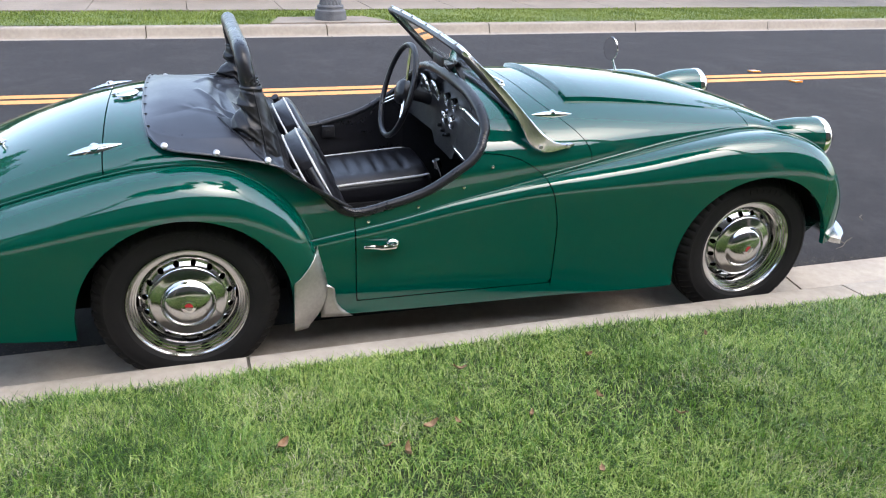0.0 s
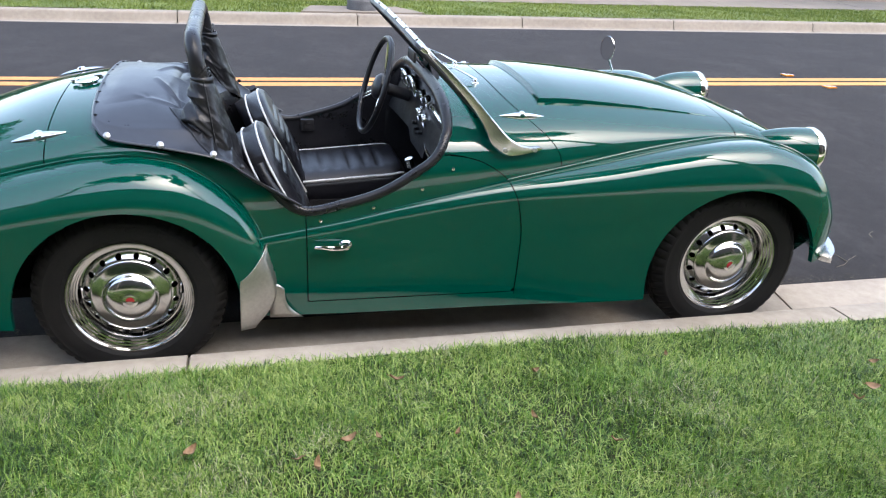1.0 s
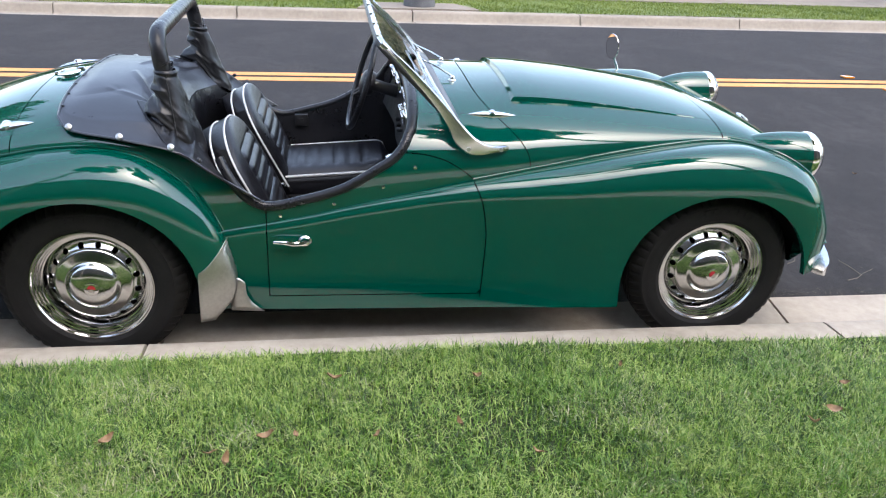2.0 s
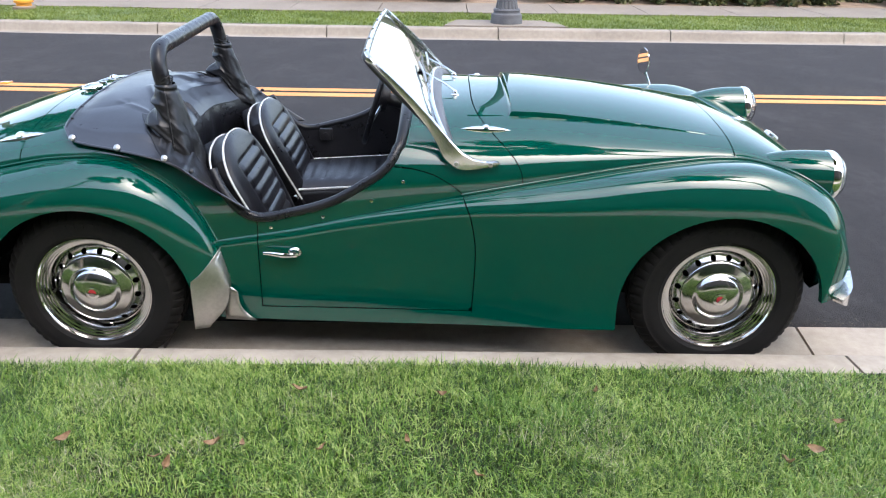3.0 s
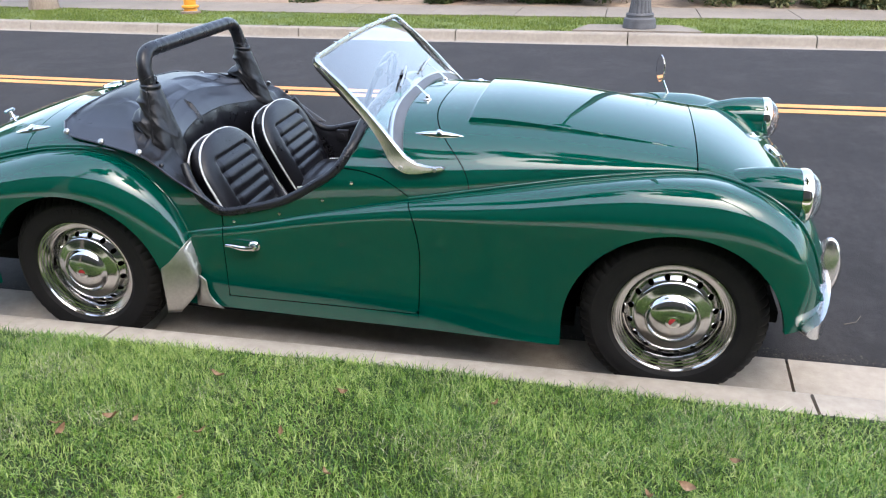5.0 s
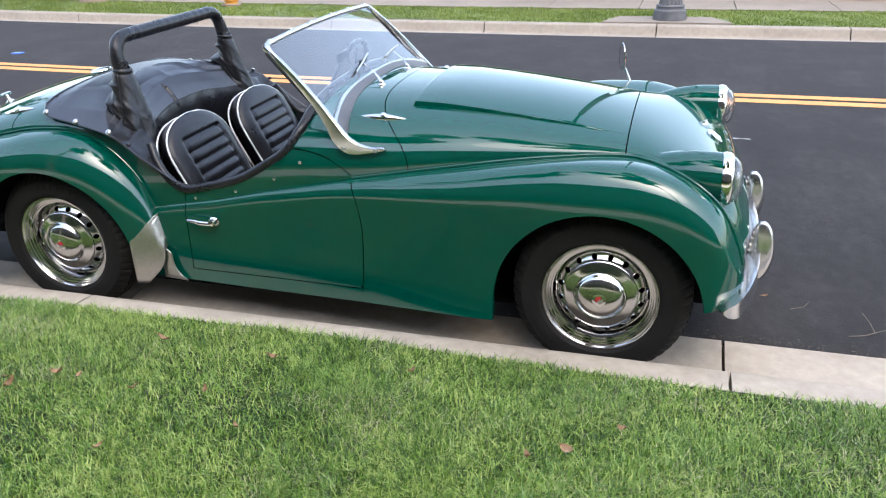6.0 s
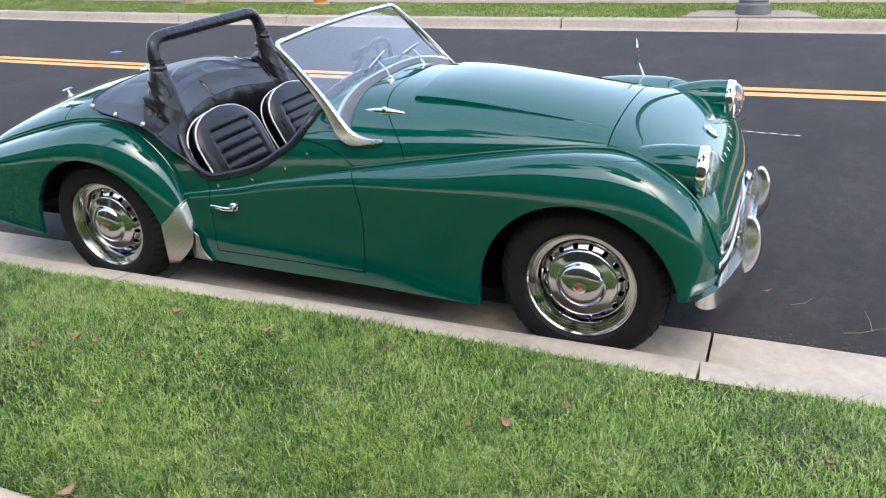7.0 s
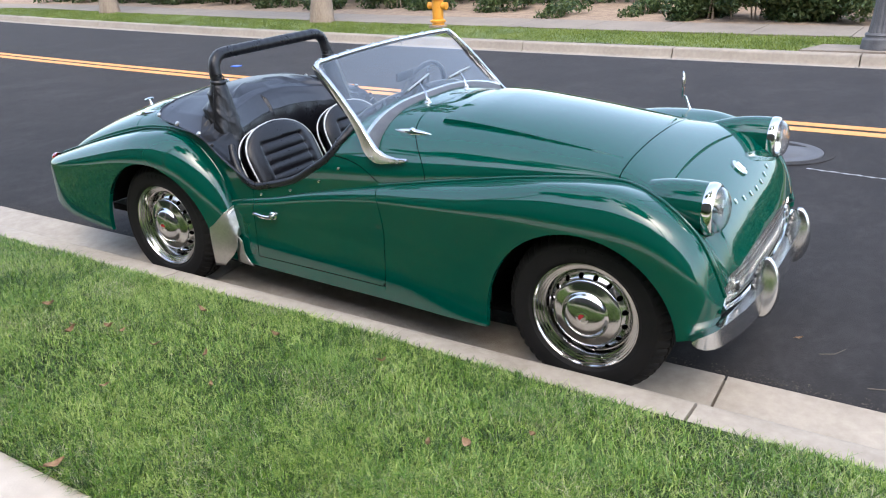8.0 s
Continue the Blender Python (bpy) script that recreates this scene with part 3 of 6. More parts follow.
def side_row(x, ws, zs, wm, zm, wv, zv, n_low=22, n_up=28):
    """Half a wing section at x, from the bottom edge over the widest point to the inner edge."""
    a, b, c = (ws(x), zs(x)), (wm(x), zm(x)), (wv(x), zv(x))
    row = []
    for i in range(n_low):
        t = i / n_low
        curl = -0.004 * max(0.0, 1 - t / 0.2) ** 2 * (1 - step(1.95, 2.2, x)) if ws is F_WS else 0.0
        row.append((x, -(a[0] - curl + (b[0] - a[0]) * math.sin(t * math.pi / 2)), a[1] + (b[1] - a[1]) * t))
    up = float(CROWN(x)) if ws is F_WS and x > 1.5 else 0.0
    for i in range(n_up + 1):
        t = i / n_up
        high = up * math.sin(math.pi * t)
        t = (t + 0.12 * math.sin(2 * math.pi * t) / math.pi) * math.pi / 2
        row.append((x, -(c[0] + (b[0] - c[0]) * max(0.0, math.cos(t)) ** SQUARE), b[1] + (c[1] - b[1]) * math.sin(t) ** SQUARE + high))
    return row


def upper_z(x, w):
    wv, zv, zc, n = U_WV(x), U_ZV(x), U_ZC(x), U_N(x)
    q = min(1.0, abs(w) / wv)
    return zv + (zc - zv) * (1 - q ** n) ** (1 / n) + bulge(x, w)


def bulge(x, w):
    dip = 0.045 * step(2.40, 2.54, x) * math.exp(-((abs(w) - (float(U_WV(x)) - 0.05)) / 0.032) ** 2) if x > 2.4 else 0.0
    return 0.017 * step(1.478, 1.49, x) * (1 - step(0.3393, 0.3417, abs(w))) * min(1.0, max(0.0, (2.29 - x) / 0.7)) - dip


def upper_w(x, z):
    """How far out the upper body lies at the height z."""
    wv, zv, zc, n = U_WV(x), U_ZV(x), U_ZC(x), U_N(x)
    q = min(1.0, max(0.0, (z - zv) / (zc - zv)))
    return wv * (1 - q ** n) ** (1 / n)


def upper_row(x, half=34):
    wv, zv, zc, n = U_WV(x), U_ZV(x), U_ZC(x), U_N(x)
    row = []
    turns = [i / half * math.pi / 2 for i in range(half + 1)]
    turns += [math.acos(min(1.0, q / wv) ** (n / 2)) for q in (0.3382, 0.3394, 0.3416, 0.3428)]
    for t in sorted(turns):
        w, z = wv * math.cos(t) ** (2 / n), zv + (zc - zv) * math.sin(t) ** (2 / n)
        row.append((x, -w, z + bulge(x, w)))
    return row + [(a, -b, c) for a, b, c in row[-2::-1]]


def stations(x0, x1, d, extra=()):
    n = max(2, round((x1 - x0) / d))
    return sorted({round(x0 + (x1 - x0) * i / n, 5) for i in range(n + 1)} | {e for e in extra if x0 < e < x1})


def side_mesh(x0, x1, *tracks):
    bm = bmesh.new()
    grid(bm, [side_row(x, *tracks)[::-1] for x in stations(x0, x1, 0.016)])
    return bm


def upper_mesh(x0, x1, d=0.016):
    bm = bmesh.new()
    grid(bm, [upper_row(x)[::-1] for x in stations(x0, x1, d, (1.476, 1.48, 1.484, 1.488, 1.492))])
    return bm


FRONT = (F_WS, F_ZS, F_WM, F_ZM, F_WV, F_ZV)
REAR = (R_WS, R_ZS, R_WM, R_ZM, R_WV, R_ZV)


def arch(xc, zc, r):
    return lambda p: math.hypot(p.x - xc, max(0.0, p.z - zc)) - r


SHUT = track([(0.15, 1.345), (0.244, 1.349), (0.331, 1.354), (0.474, 1.359), (0.591, 1.343), (0.678, 1.309), (0.72, 1.28)])
SEAM = track([(0.5, 0.762), (1.0, 0.768), (1.06, 0.768), (1.12, 0.764), (1.2, 0.746), (1.26, 0.715), (1.314, 0.672), (1.34, 0.64)])


def door_side(p):
    """Positive inside the door, on the side below the swage line."""
    return min(p.x - 0.59, SHUT(p.z) - p.x, p.z - (0.244 + 0.012 * (p.x - 0.59)))


def door_upper(p):
    return min(p.x - 0.59, SEAM(p.x) - p.z, 1.33 - p.x)


G = 0.0022   # half a panel gap


GUARD_EDGE = track([(0.1, 0.385), (0.178, 0.397), (0.21, 0.425), (0.25, 0.458), (0.29, 0.474), (0.34, 0.476), (0.42, 0.472), (0.5, 0.474)])


def panels():
    """The painted panels of the near side, mirrored for the far one."""
    made = []
    # front wing
    bm = side_mesh(1.29, 2.70, *FRONT)
    clip(bm, arch(2.224, 0.283, 0.362))
    clip(bm, lambda p: p.x - SHUT(p.z) - (G if p.z > 0.25 else 0))
    made.append(("front_wing", rim(bm, 0.02), ""))
    # sill and rear quarter beside the door
    bm = side_mesh(0.36, 1.40, *FRONT)
    clip(bm, lambda p: SHUT(p.z) - (G if p.z > 0.25 else 0) - p.x)
    clip(bm, lambda p: -door_side(p) - G)
    made.append(("sill", rim(bm, 0.012), ""))
    # rear wing
    bm = side_mesh(-0.94, 0.48, *REAR)
    clip(bm, arch(0.0, 0.29, 0.357))
    clip(bm, lambda p: GUARD_EDGE(p.z) + 0.004 - p.x)
    made.append(("rear_wing", rim(bm, 0.02), ""))
    return made


def door_panel():
    a = side_mesh(0.5, 1.40, *FRONT)
    clip(a, lambda p: door_side(p) - G)
    b = upper_mesh(0.5, 1.40)
    clip(b, lambda p: -p.y - 0.2)
    clip(b, lambda p: door_upper(p) - G)
    clip(b, lambda p: OPEN(p.x) - p.z)
    bm = joined(a, b)
    bmesh.ops.remove_doubles(bm, verts=bm.verts, dist=0.0004)
    return rim(bm, 0.02)


for name, bm, label in panels():
    other = flipped(bm)
    part(name, bm, PAINT, car, label)
    part(name, other, PAINT, car, label, at=Matrix.Translation((0, 0, 0.014 if name == "front_wing" else 0)))
bm = door_panel()
other = flipped(bm)
door_near = part("door", bm, PAINT, car)
door_far = part("door", other, PAINT, car)


def bonnet_edge(p):
    return p.x - (1.345 + 0.175 * (abs(p.y) / 0.554) ** 4.2)


def nose_edge(p):
    return p.x - 2.281


bm = upper_mesh(1.3, 2.4)
clip(bm, lambda p: bonnet_edge(p) - G)
clip(bm, lambda p: -nose_edge(p) - G)
bonnet = part("bonnet", rim(bm), PAINT, car)
# scuttle
bm = upper_mesh(0.9, 1.6)
clip(bm, lambda p: -bonnet_edge(p) - G)
clip(bm, lambda p: max(p.x - 1.16, OPEN(p.x) - p.z))
clip(bm, lambda p: p.x - 1.02)
clip(bm, lambda p: max(p.z - SEAM(p.x), p.x - 1.325) - G)
part("scuttle", rim(bm), PAINT, car)
# rear quarter top and deck
TUCK = track([(-0.1, 0.86), (-0.02, 0.83), (0.134, 0.80), (0.297, 0.765), (0.44, 0.675), (0.56, 0.60), (0.66, 0.60)])
bm = upper_mesh(-0.24, 0.64)
clip(bm, lambda p: p.x + 0.225 - G)
clip(bm, lambda p: 0.59 - p.x - G)
clip(bm, lambda p: max(-0.02 - p.x, min(OPEN(p.x), TUCK(p.x)) - p.z))
part("rear_deck", rim(bm), PAINT, car)
bm = upper_mesh(-0.97, -0.15)
clip(bm, lambda p: -0.225 - G - p.x)
boot = part("boot_lid", rim(bm), PAINT, car)
# nose, with the mouth for the grille
bm = upper_mesh(2.2, 2.72, 0.008)
clip(bm, lambda p: nose_edge(p) - G)
clip(bm, lambda p: p.z - (0.548 - 0.05 * (abs(p.y) / 0.52) ** 4))
part("nose", rim(bm, 0.02), PAINT, car)


# ---- wheels ----
def tyre_mesh(r=0.314, half=0.082):
    """Outer side towards -y, centred on the wheel's middle."""
    bm = bmesh.new()
    prof = [(0.201, -0.062), (0.207, -0.071), (0.214, -0.076), (0.218, -0.0795), (0.235, -0.083), (0.256, -0.0832), (0.268, -0.0805), (0.272, -0.0815), (0.279, -0.079), (0.287, -0.0735), (0.295, -0.066),
            (0.303, -0.0575), (r - 0.005, -0.048), (r - 0.002, -0.042), (r - 0.009, -0.040), (r - 0.009, -0.034), (r + 0.001, -0.032), (r + 0.001, -0.016), (r - 0.007, -0.014), (r - 0.007, -0.008), (r + 0.001, -0.006)]
    prof = prof + [(a, -b) for a, b in prof[::-1]]
    n = 216
    rows = []
    for j in range(n + 1):
        a = 2 * math.pi * j / n
        ring = []
        for k, (q, y) in enumerate(prof):
            lug = (j % 4 == 0)
            shoulder = 0.284 < q and abs(y) > 0.041
            d = 0.006 if lug and shoulder else 0.0
            if lug and abs(y) < 0.041 and q > 0.311:
                d = 0.003
            z = (q - d) * math.sin(a)
            ring.append(((q - d) * math.cos(a), y, max(z, -0.3155)))
        rows.append(ring)
    grid(bm, rows)
    bmesh.ops.remove_doubles(bm, verts=bm.verts, dist=1e-5)
    return bm


def rim_mesh():
    """The rolled, stepped rim round the sunk centre."""
    bm = bmesh.new()
    spin(bm, [(0.201, 0.065), (0.203, -0.055), (0.2065, -0.068), (0.2042, -0.0722), (0.2005, -0.0712), (0.1970, -0.0662), (0.1922, -0.0648), (0.1900, -0.0580), (0.1848, -0.0560), (0.1826, -0.0492), (0.1774, -0.0472),
              (0.1753, -0.0405), (0.1704, -0.0383), (0.1682, -0.0250), (0.1660, -0.0050), (0.1640, 0.0200)], 120)
    bmesh.ops.reverse_faces(bm, faces=bm.faces)
    return bm


def disc_mesh():
    """Plated steel centre with sixteen round holes and four cut-outs at its edge."""
    bm = bmesh.new()
    spin(bm, [(0.1630, -0.004), (0.1610, -0.012), (0.1570, -0.0195), (0.1535, -0.0235), (0.1500, -0.0268), (0.1460, -0.0300), (0.1420, -0.0333), (0.1380, -0.0363), (0.1340, -0.0392), (0.1300, -0.0416), (0.1260, -0.0432), (0.1220, -0.044), (0.116, -0.043), (0.114, -0.03)], 144)
    bmesh.ops.reverse_faces(bm, faces=bm.faces)

    def holes(p):
        r, a = math.hypot(p.x, p.z), math.atan2(p.z, p.x)
        k = (round(a / (math.pi / 8) - 0.5) + 0.5) * math.pi / 8
        d = math.hypot(p.x - 0.1415 * math.cos(k), p.z - 0.1415 * math.sin(k)) - 0.0098
        q = round(a / (math.pi / 2)) * math.pi / 2
        slot = max(r * abs(math.sin(a - q)) - 0.020, 0.1575 - r)
        return min(d, slot)
    clip(bm, holes)
    return rim(bm, 0.0035)


def cap_mesh():
    bm = bmesh.new()
    spin(bm, [(0.1305, -0.040), (0.1305, -0.0465), (0.1275, -0.0500), (0.1200, -0.0525), (0.1080, -0.0560), (0.0980, -0.0595), (0.0925, -0.0608), (0.0895, -0.0588), (0.0865, -0.0605), (0.0815, -0.0685),
              (0.0715, -0.0768), (0.0570, -0.0835), (0.0400, -0.0878), (0.0260, -0.0893), (0.0005, -0.0897)], 96)
    bmesh.ops.reverse_faces(bm, faces=bm.faces)
    return bm


def badge_mesh(r, y, sides=40):
    bm = bmesh.new()
    spin(bm, [(r, y + 0.004), (r, y), (r * 0.9, y - 0.0012), (0.0003, y - 0.0012)], sides)
    bmesh.ops.reverse_faces(bm, faces=bm.faces)
    return bm


def half_disc(r, y, a0, a1):
    bm = bmesh.new()
    pts = [(r * math.cos(a0 + (a1 - a0) * i / 16), r * math.sin(a0 + (a1 - a0) * i / 16)) for i in range(17)]
    grid(bm, [[(x, y, z) for x, z in pts], [(x * 0.9, y - 0.001, z * 0.9) for x, z in pts], [(0, y - 0.001, 0)] * 17])
    bmesh.ops.remove_doubles(bm, verts=bm.verts, dist=1e-6)
    bmesh.ops.recalc_face_normals(bm, faces=bm.faces)
    return bm


def letter_bar(k):
    """A raised moulded mark on the sidewall, as a plain bar."""
    bm = bmesh.new()
    m = Matrix.Rotation(-radians(62 + 7 * k), 4, "Y") @ Matrix.Translation((0.256, -0.0838, 0))
    bmesh.ops.create_cube(bm, size=1, matrix=m @ Matrix.Diagonal((0.02, 0.0022, 0.016 if k % 3 else 0.021, 1)))
    return bm


WHEELS = []
TURNS = {(0, 1): 20, (WB, 1): -35, (0, -1): 70, (WB, -1): 110}
first = None
for (wx, side), turn in TURNS.items():
    m = Matrix.Translation((wx, -side * 0.567, 0.315)) @ (Matrix() if side > 0 else Matrix.Rotation(math.pi, 4, "Z"))
    if first is None:
        wheel = part("wheel", disc_mesh(), WHEEL_CHROME, car, "polished chrome steel wheel with round holes", at=m)
        pieces = [part("tyre", tyre_mesh(), RUBBER, wheel, "black radial tyre", 28), part("rim", rim_mesh(), WHEEL_CHROME, wheel, "stepped chrome wheel rim"), part("hub_cap", cap_mesh(), WHEEL_CHROME, wheel, "domed chrome hub cap"),
                  part("hub_badge", badge_mesh(0.0245, -0.0893), CHROME, wheel, "round enamel badge"),
                  part("badge_upper", half_disc(0.0145, -0.0912, 0.3, math.pi + 0.2), RED, wheel), part("badge_lower", half_disc(0.0145, -0.0912, math.pi + 0.55, 2 * math.pi - 0.2), DULL_METAL, wheel),
                  *[part("sidewall_mark", letter_bar(k), RUBBER, wheel) for k in range(7)]]
        bm = bmesh.new()
        tube(bm, [(0.164 * math.cos(3.6), -0.02, 0.164 * math.sin(3.6)), (0.158 * math.cos(3.6), -0.05, 0.158 * math.sin(3.6))], 0.0035, 8)
        pieces.append(part("valve", bm, RUBBER, wheel))
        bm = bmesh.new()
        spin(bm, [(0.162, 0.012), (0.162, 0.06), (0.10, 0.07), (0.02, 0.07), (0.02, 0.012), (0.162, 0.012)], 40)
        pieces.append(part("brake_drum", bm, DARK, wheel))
        first = wheel
    else:
        wheel = new("wheel", first.data)
        wheel.parent = car
        tagged(wheel, first["label"])
        wheel.matrix_basis = m
        for o in pieces:
            c = o.copy()
            scene.collection.objects.link(c)
            c.parent = wheel
    for c in wheel.children:
        if not c.name.startswith(("tyre", "rim", "sidewall")):
            c.matrix_basis = Matrix.Rotation(radians(turn), 4, "Y")
    WHEELS.append(wheel)


# ---- car: trim, lamps, glass ----
def edge_path(wf, zf, x0, x1, side, d=0.016, lift=0.002):
    return [(x, -side * (wf(x) + lift), zf(x) + lift) for x in stations(x0, x1, d)]


for side in (1, -1):
    bm = bmesh.new()
    tube(bm, edge_path(F_WV, F_ZV, 1.31, 2.70, side, lift=0.0035), 0.0062, 12)
    part("wing_bead", bm, PAINT, car, "painted bead between wing and bonnet")
    bm = bmesh.new()
    tube(bm, edge_path(R_WV, R_ZV, -0.93, 0.47, side, lift=0.004), 0.0042, 10)
    part("wing_bead", bm, PAINT, car, "painted bead between wing and body")


# underside, wheel housings and cockpit tub, their shade put into a near-black colour
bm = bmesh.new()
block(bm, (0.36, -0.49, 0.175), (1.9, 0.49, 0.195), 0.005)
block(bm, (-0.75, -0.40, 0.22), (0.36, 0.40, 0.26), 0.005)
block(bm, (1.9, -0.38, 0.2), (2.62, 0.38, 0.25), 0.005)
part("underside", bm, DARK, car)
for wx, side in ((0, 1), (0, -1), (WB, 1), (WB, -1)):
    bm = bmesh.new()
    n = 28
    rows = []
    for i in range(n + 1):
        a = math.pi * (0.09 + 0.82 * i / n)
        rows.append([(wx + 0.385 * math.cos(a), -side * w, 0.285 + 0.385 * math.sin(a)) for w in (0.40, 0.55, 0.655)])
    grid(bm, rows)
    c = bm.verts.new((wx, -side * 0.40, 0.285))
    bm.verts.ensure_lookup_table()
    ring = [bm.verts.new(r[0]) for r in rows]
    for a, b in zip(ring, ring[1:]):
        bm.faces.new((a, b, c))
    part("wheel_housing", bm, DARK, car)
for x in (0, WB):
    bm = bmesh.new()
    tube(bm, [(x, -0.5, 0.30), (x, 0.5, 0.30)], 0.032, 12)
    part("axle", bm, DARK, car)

# cockpit lining
xs = stations(0.3, 1.16, 0.03)
for side in (1, -1):
    bm = bmesh.new()
    grid(bm, [[(x, -side * (U_WV(x) - 0.05), 0.19), (x, -side * (U_WV(x) - 0.045), 0.35), (x, -side * (U_WV(x) - 0.035), F_ZV(x) - 0.02),
               (x, -side * (upper_w(x, OPEN(x)) - 0.02), OPEN(x) - 0.004)] for x in xs if x > 0.52])
    lining = part("door_lining", bm, VINYL, car, "black vinyl inner door lining")
    bm = bmesh.new()
    block(bm, (0.655, -side * 0.545 - 0.012, 0.535), (0.715, -side * 0.545 + 0.012, 0.59), 0.004)
    spin(bm, [(0.012, -0.018), (0.012, 0.018), (0.004, 0.02)], 12, "y", cap=True)
    for v in bm.verts:
        if abs(v.co.x) < 0.1:
            v.co += Vector((0.685, -side * 0.545, 0.562))
    part("latch_plate", bm, DASH, lining, "black pressed latch plate")
bm = bmesh.new()
grid(bm, [[(x, w, 0.195 + 0.13 * (1 - step(0.08, 0.13, abs(w)))) for w in [-0.54 + 0.03 * i for i in range(37)]] for x in (0.3, 0.7, 1.1, 1.5, 1.75)])
part("cockpit_floor", bm, CARPET, car, "black carpeted floor with a raised tunnel")
for line in (((1.75, 0.19), (1.76, 0.5), (1.72, 0.70)), ((0.3, 0.19), (0.29, 0.5), (0.27, 0.7))):
    bm = bmesh.new()
    grid(bm, [[(x, w, z) for w in [-0.49 + 0.07 * i for i in range(15)]] for x, z in line])
    part("bulkhead", bm, DARK, car)

# padded cockpit edge, in one run over the scuttle
def scuttle_edge(w):
    """Where the scuttle ends at the distance w from the middle."""
    lo, hi = 1.06, 1.1149
    for _ in range(30):
        m = (lo + hi) / 2
        if OPEN(m) < upper_z(m, w):
            lo = m
        else:
            hi = m
    return lo


side_path = [(x, -(upper_w(x, OPEN(x)) - 0.004), float(OPEN(x)) + 0.004) for x in stations(0.44, 1.083, 0.012)]
w_end = -side_path[-1][1]
top_path = []
for w in np.linspace(w_end - 0.012, 0, 26):
    x = scuttle_edge(float(w))
    top_path.append((x + 0.004, -float(w), upper_z(x, float(w)) + 0.002))
path = side_path + top_path + [(x, -y, z) for x, y, z in top_path[-2::-1]] + [(x, -y, z) for x, y, z in side_path[::-1]]
bm = bmesh.new()
tube(bm, path, lambda t: 0.0165 + 0.007 * step(0.30, 0.42, t) * step(0.70, 0.58, t), 12)
part("cockpit_edge_trim", bm, VINYL, car, "padded black vinyl edge trim round the cockpit", 60)
# lining in the recess black below the scuttle, black carpet in the footwells
bm = bmesh.new()
grid(bm, [[(x, y * 0.985, z - 0.012) for x, y, z in upper_row(x)] for x in stations(1.10, 1.72, 0.03)])
part("scuttle_lining", bm, DARK, car, angle=60)
for side in (1, -1):
    bm = bmesh.new()
    grid(bm, [[(x, -side * (float(U_WV(x)) - 0.055), z) for z in (0.19, 0.4, 0.6, float(U_ZV(x)) + 0.02)] for x in stations(1.05, 1.76, 0.05)])
    part("footwell_lining", bm, CARPET, car, angle=60)

# dashboard and instruments
DX = 1.07
bm = bmesh.new()
ws = [-0.53 + 0.02 * i for i in range(54)]
def dash_low(w):
    return 0.655 - 0.05 * step(0.17, 0.12, abs(w))
def facia_x(w, z):
    top = upper_z(1.11, min(abs(w), 0.545)) - 0.02
    return DX + 0.045 * min(1, max(0, (z - dash_low(w)) / (top - dash_low(w)))) + 0.03 * math.cos(w / 0.53 * math.pi / 2) - 0.005


rows = []
for k in range(7):
    t = k / 6
    rows.append([(DX + 0.045 * t + 0.03 * math.cos(w / 0.53 * math.pi / 2) - 0.005, w, dash_low(w) + (upper_z(1.11, min(abs(w), 0.545)) - 0.02 - dash_low(w)) * t) for w in ws])
grid(bm, [[(x + 0.03, w, z) for x, w, z in rows[0]]] + rows)
dash = part("dashboard", bm, DASH, car, "black dashboard with chrome-ringed dials")


def dial(y, z, r, needle=1.0):
    x = facia_x(y, z) - 0.004
    m = Matrix.Translation((x, y, z)) @ Matrix.Rotation(radians(-16), 4, "Y")
    bm = bmesh.new()
    spin(bm, [(r * 0.93, -0.004), (r * 0.96, -0.009), (r, -0.009), (r * 1.02, -0.002), (r * 1.01, 0.012)], 32, "x")
    ring = part("dial_ring", bm, CHROME, dash, at=m)
    bm = bmesh.new()
    spin(bm, [(r * 0.96, -0.003), (0.0004, -0.003)], 32, "x")
    part("dial_face", bm, GAUGE, dash, at=m)
    bm = bmesh.new()
    for k in range(11):
        a = radians(-130 + 26 * k)
        d0, d1 = r * 0.62, r * 0.8
        tube(bm, [(-0.0045, d0 * math.sin(a), d0 * math.cos(a)), (-0.0045, d1 * math.sin(a), d1 * math.cos(a))], 0.0012, 4)
    tube(bm, [(-0.0065, 0, 0), (-0.0065, r * 0.7 * math.sin(needle), r * 0.7 * math.cos(needle))], 0.001, 4)
    part("dial_marks", bm, WHITE_MARK, dash, at=m)


dial(0.335, 0.81, 0.066, -1.6)
dial(0.2, 0.81, 0.066, -2.0)
for y, z in ((0.05, 0.82), (-0.05, 0.82), (0.05, 0.745), (-0.05, 0.745)):
    dial(y, z, 0.029, 0.4)
for y, z in ((0.0, 0.785), (0.035, 0.69), (-0.035, 0.69), (0.0, 0.68), (0.085, 0.70)):
    bm = bmesh.new()
    spin(bm, [(0.0085, 0.0), (0.0085, -0.016), (0.006, -0.019), (0.0004, -0.02)], 16, "x")
    part("switch_knob", bm, CHROME if z > 0.75 else GAUGE, dash, at=Matrix.Translation((facia_x(y, z), y, z)))
bm = bmesh.new()
tube(bm, [(facia_x(w, 0.85) - 0.028 + 0.03 * abs((w + 0.3) / 0.17) ** 4, w, 0.855 - 0.025 * ((w + 0.3) / 0.17) ** 2) for w in [-0.47 + 0.02 * i for i in range(18)]], 0.007, 8)
part("grab_handle", bm, CHROME, dash, "chrome passenger grab handle")
bm = bmesh.new()
grid(bm, [[(facia_x(w, z) - 0.005, w, z) for w in np.linspace(-0.46, -0.17, 12)] for z in np.linspace(0.69, 0.80, 6)])
rim(bm, -0.006)
part("glovebox_lid", bm, DASH, dash)
bm = bmesh.new()
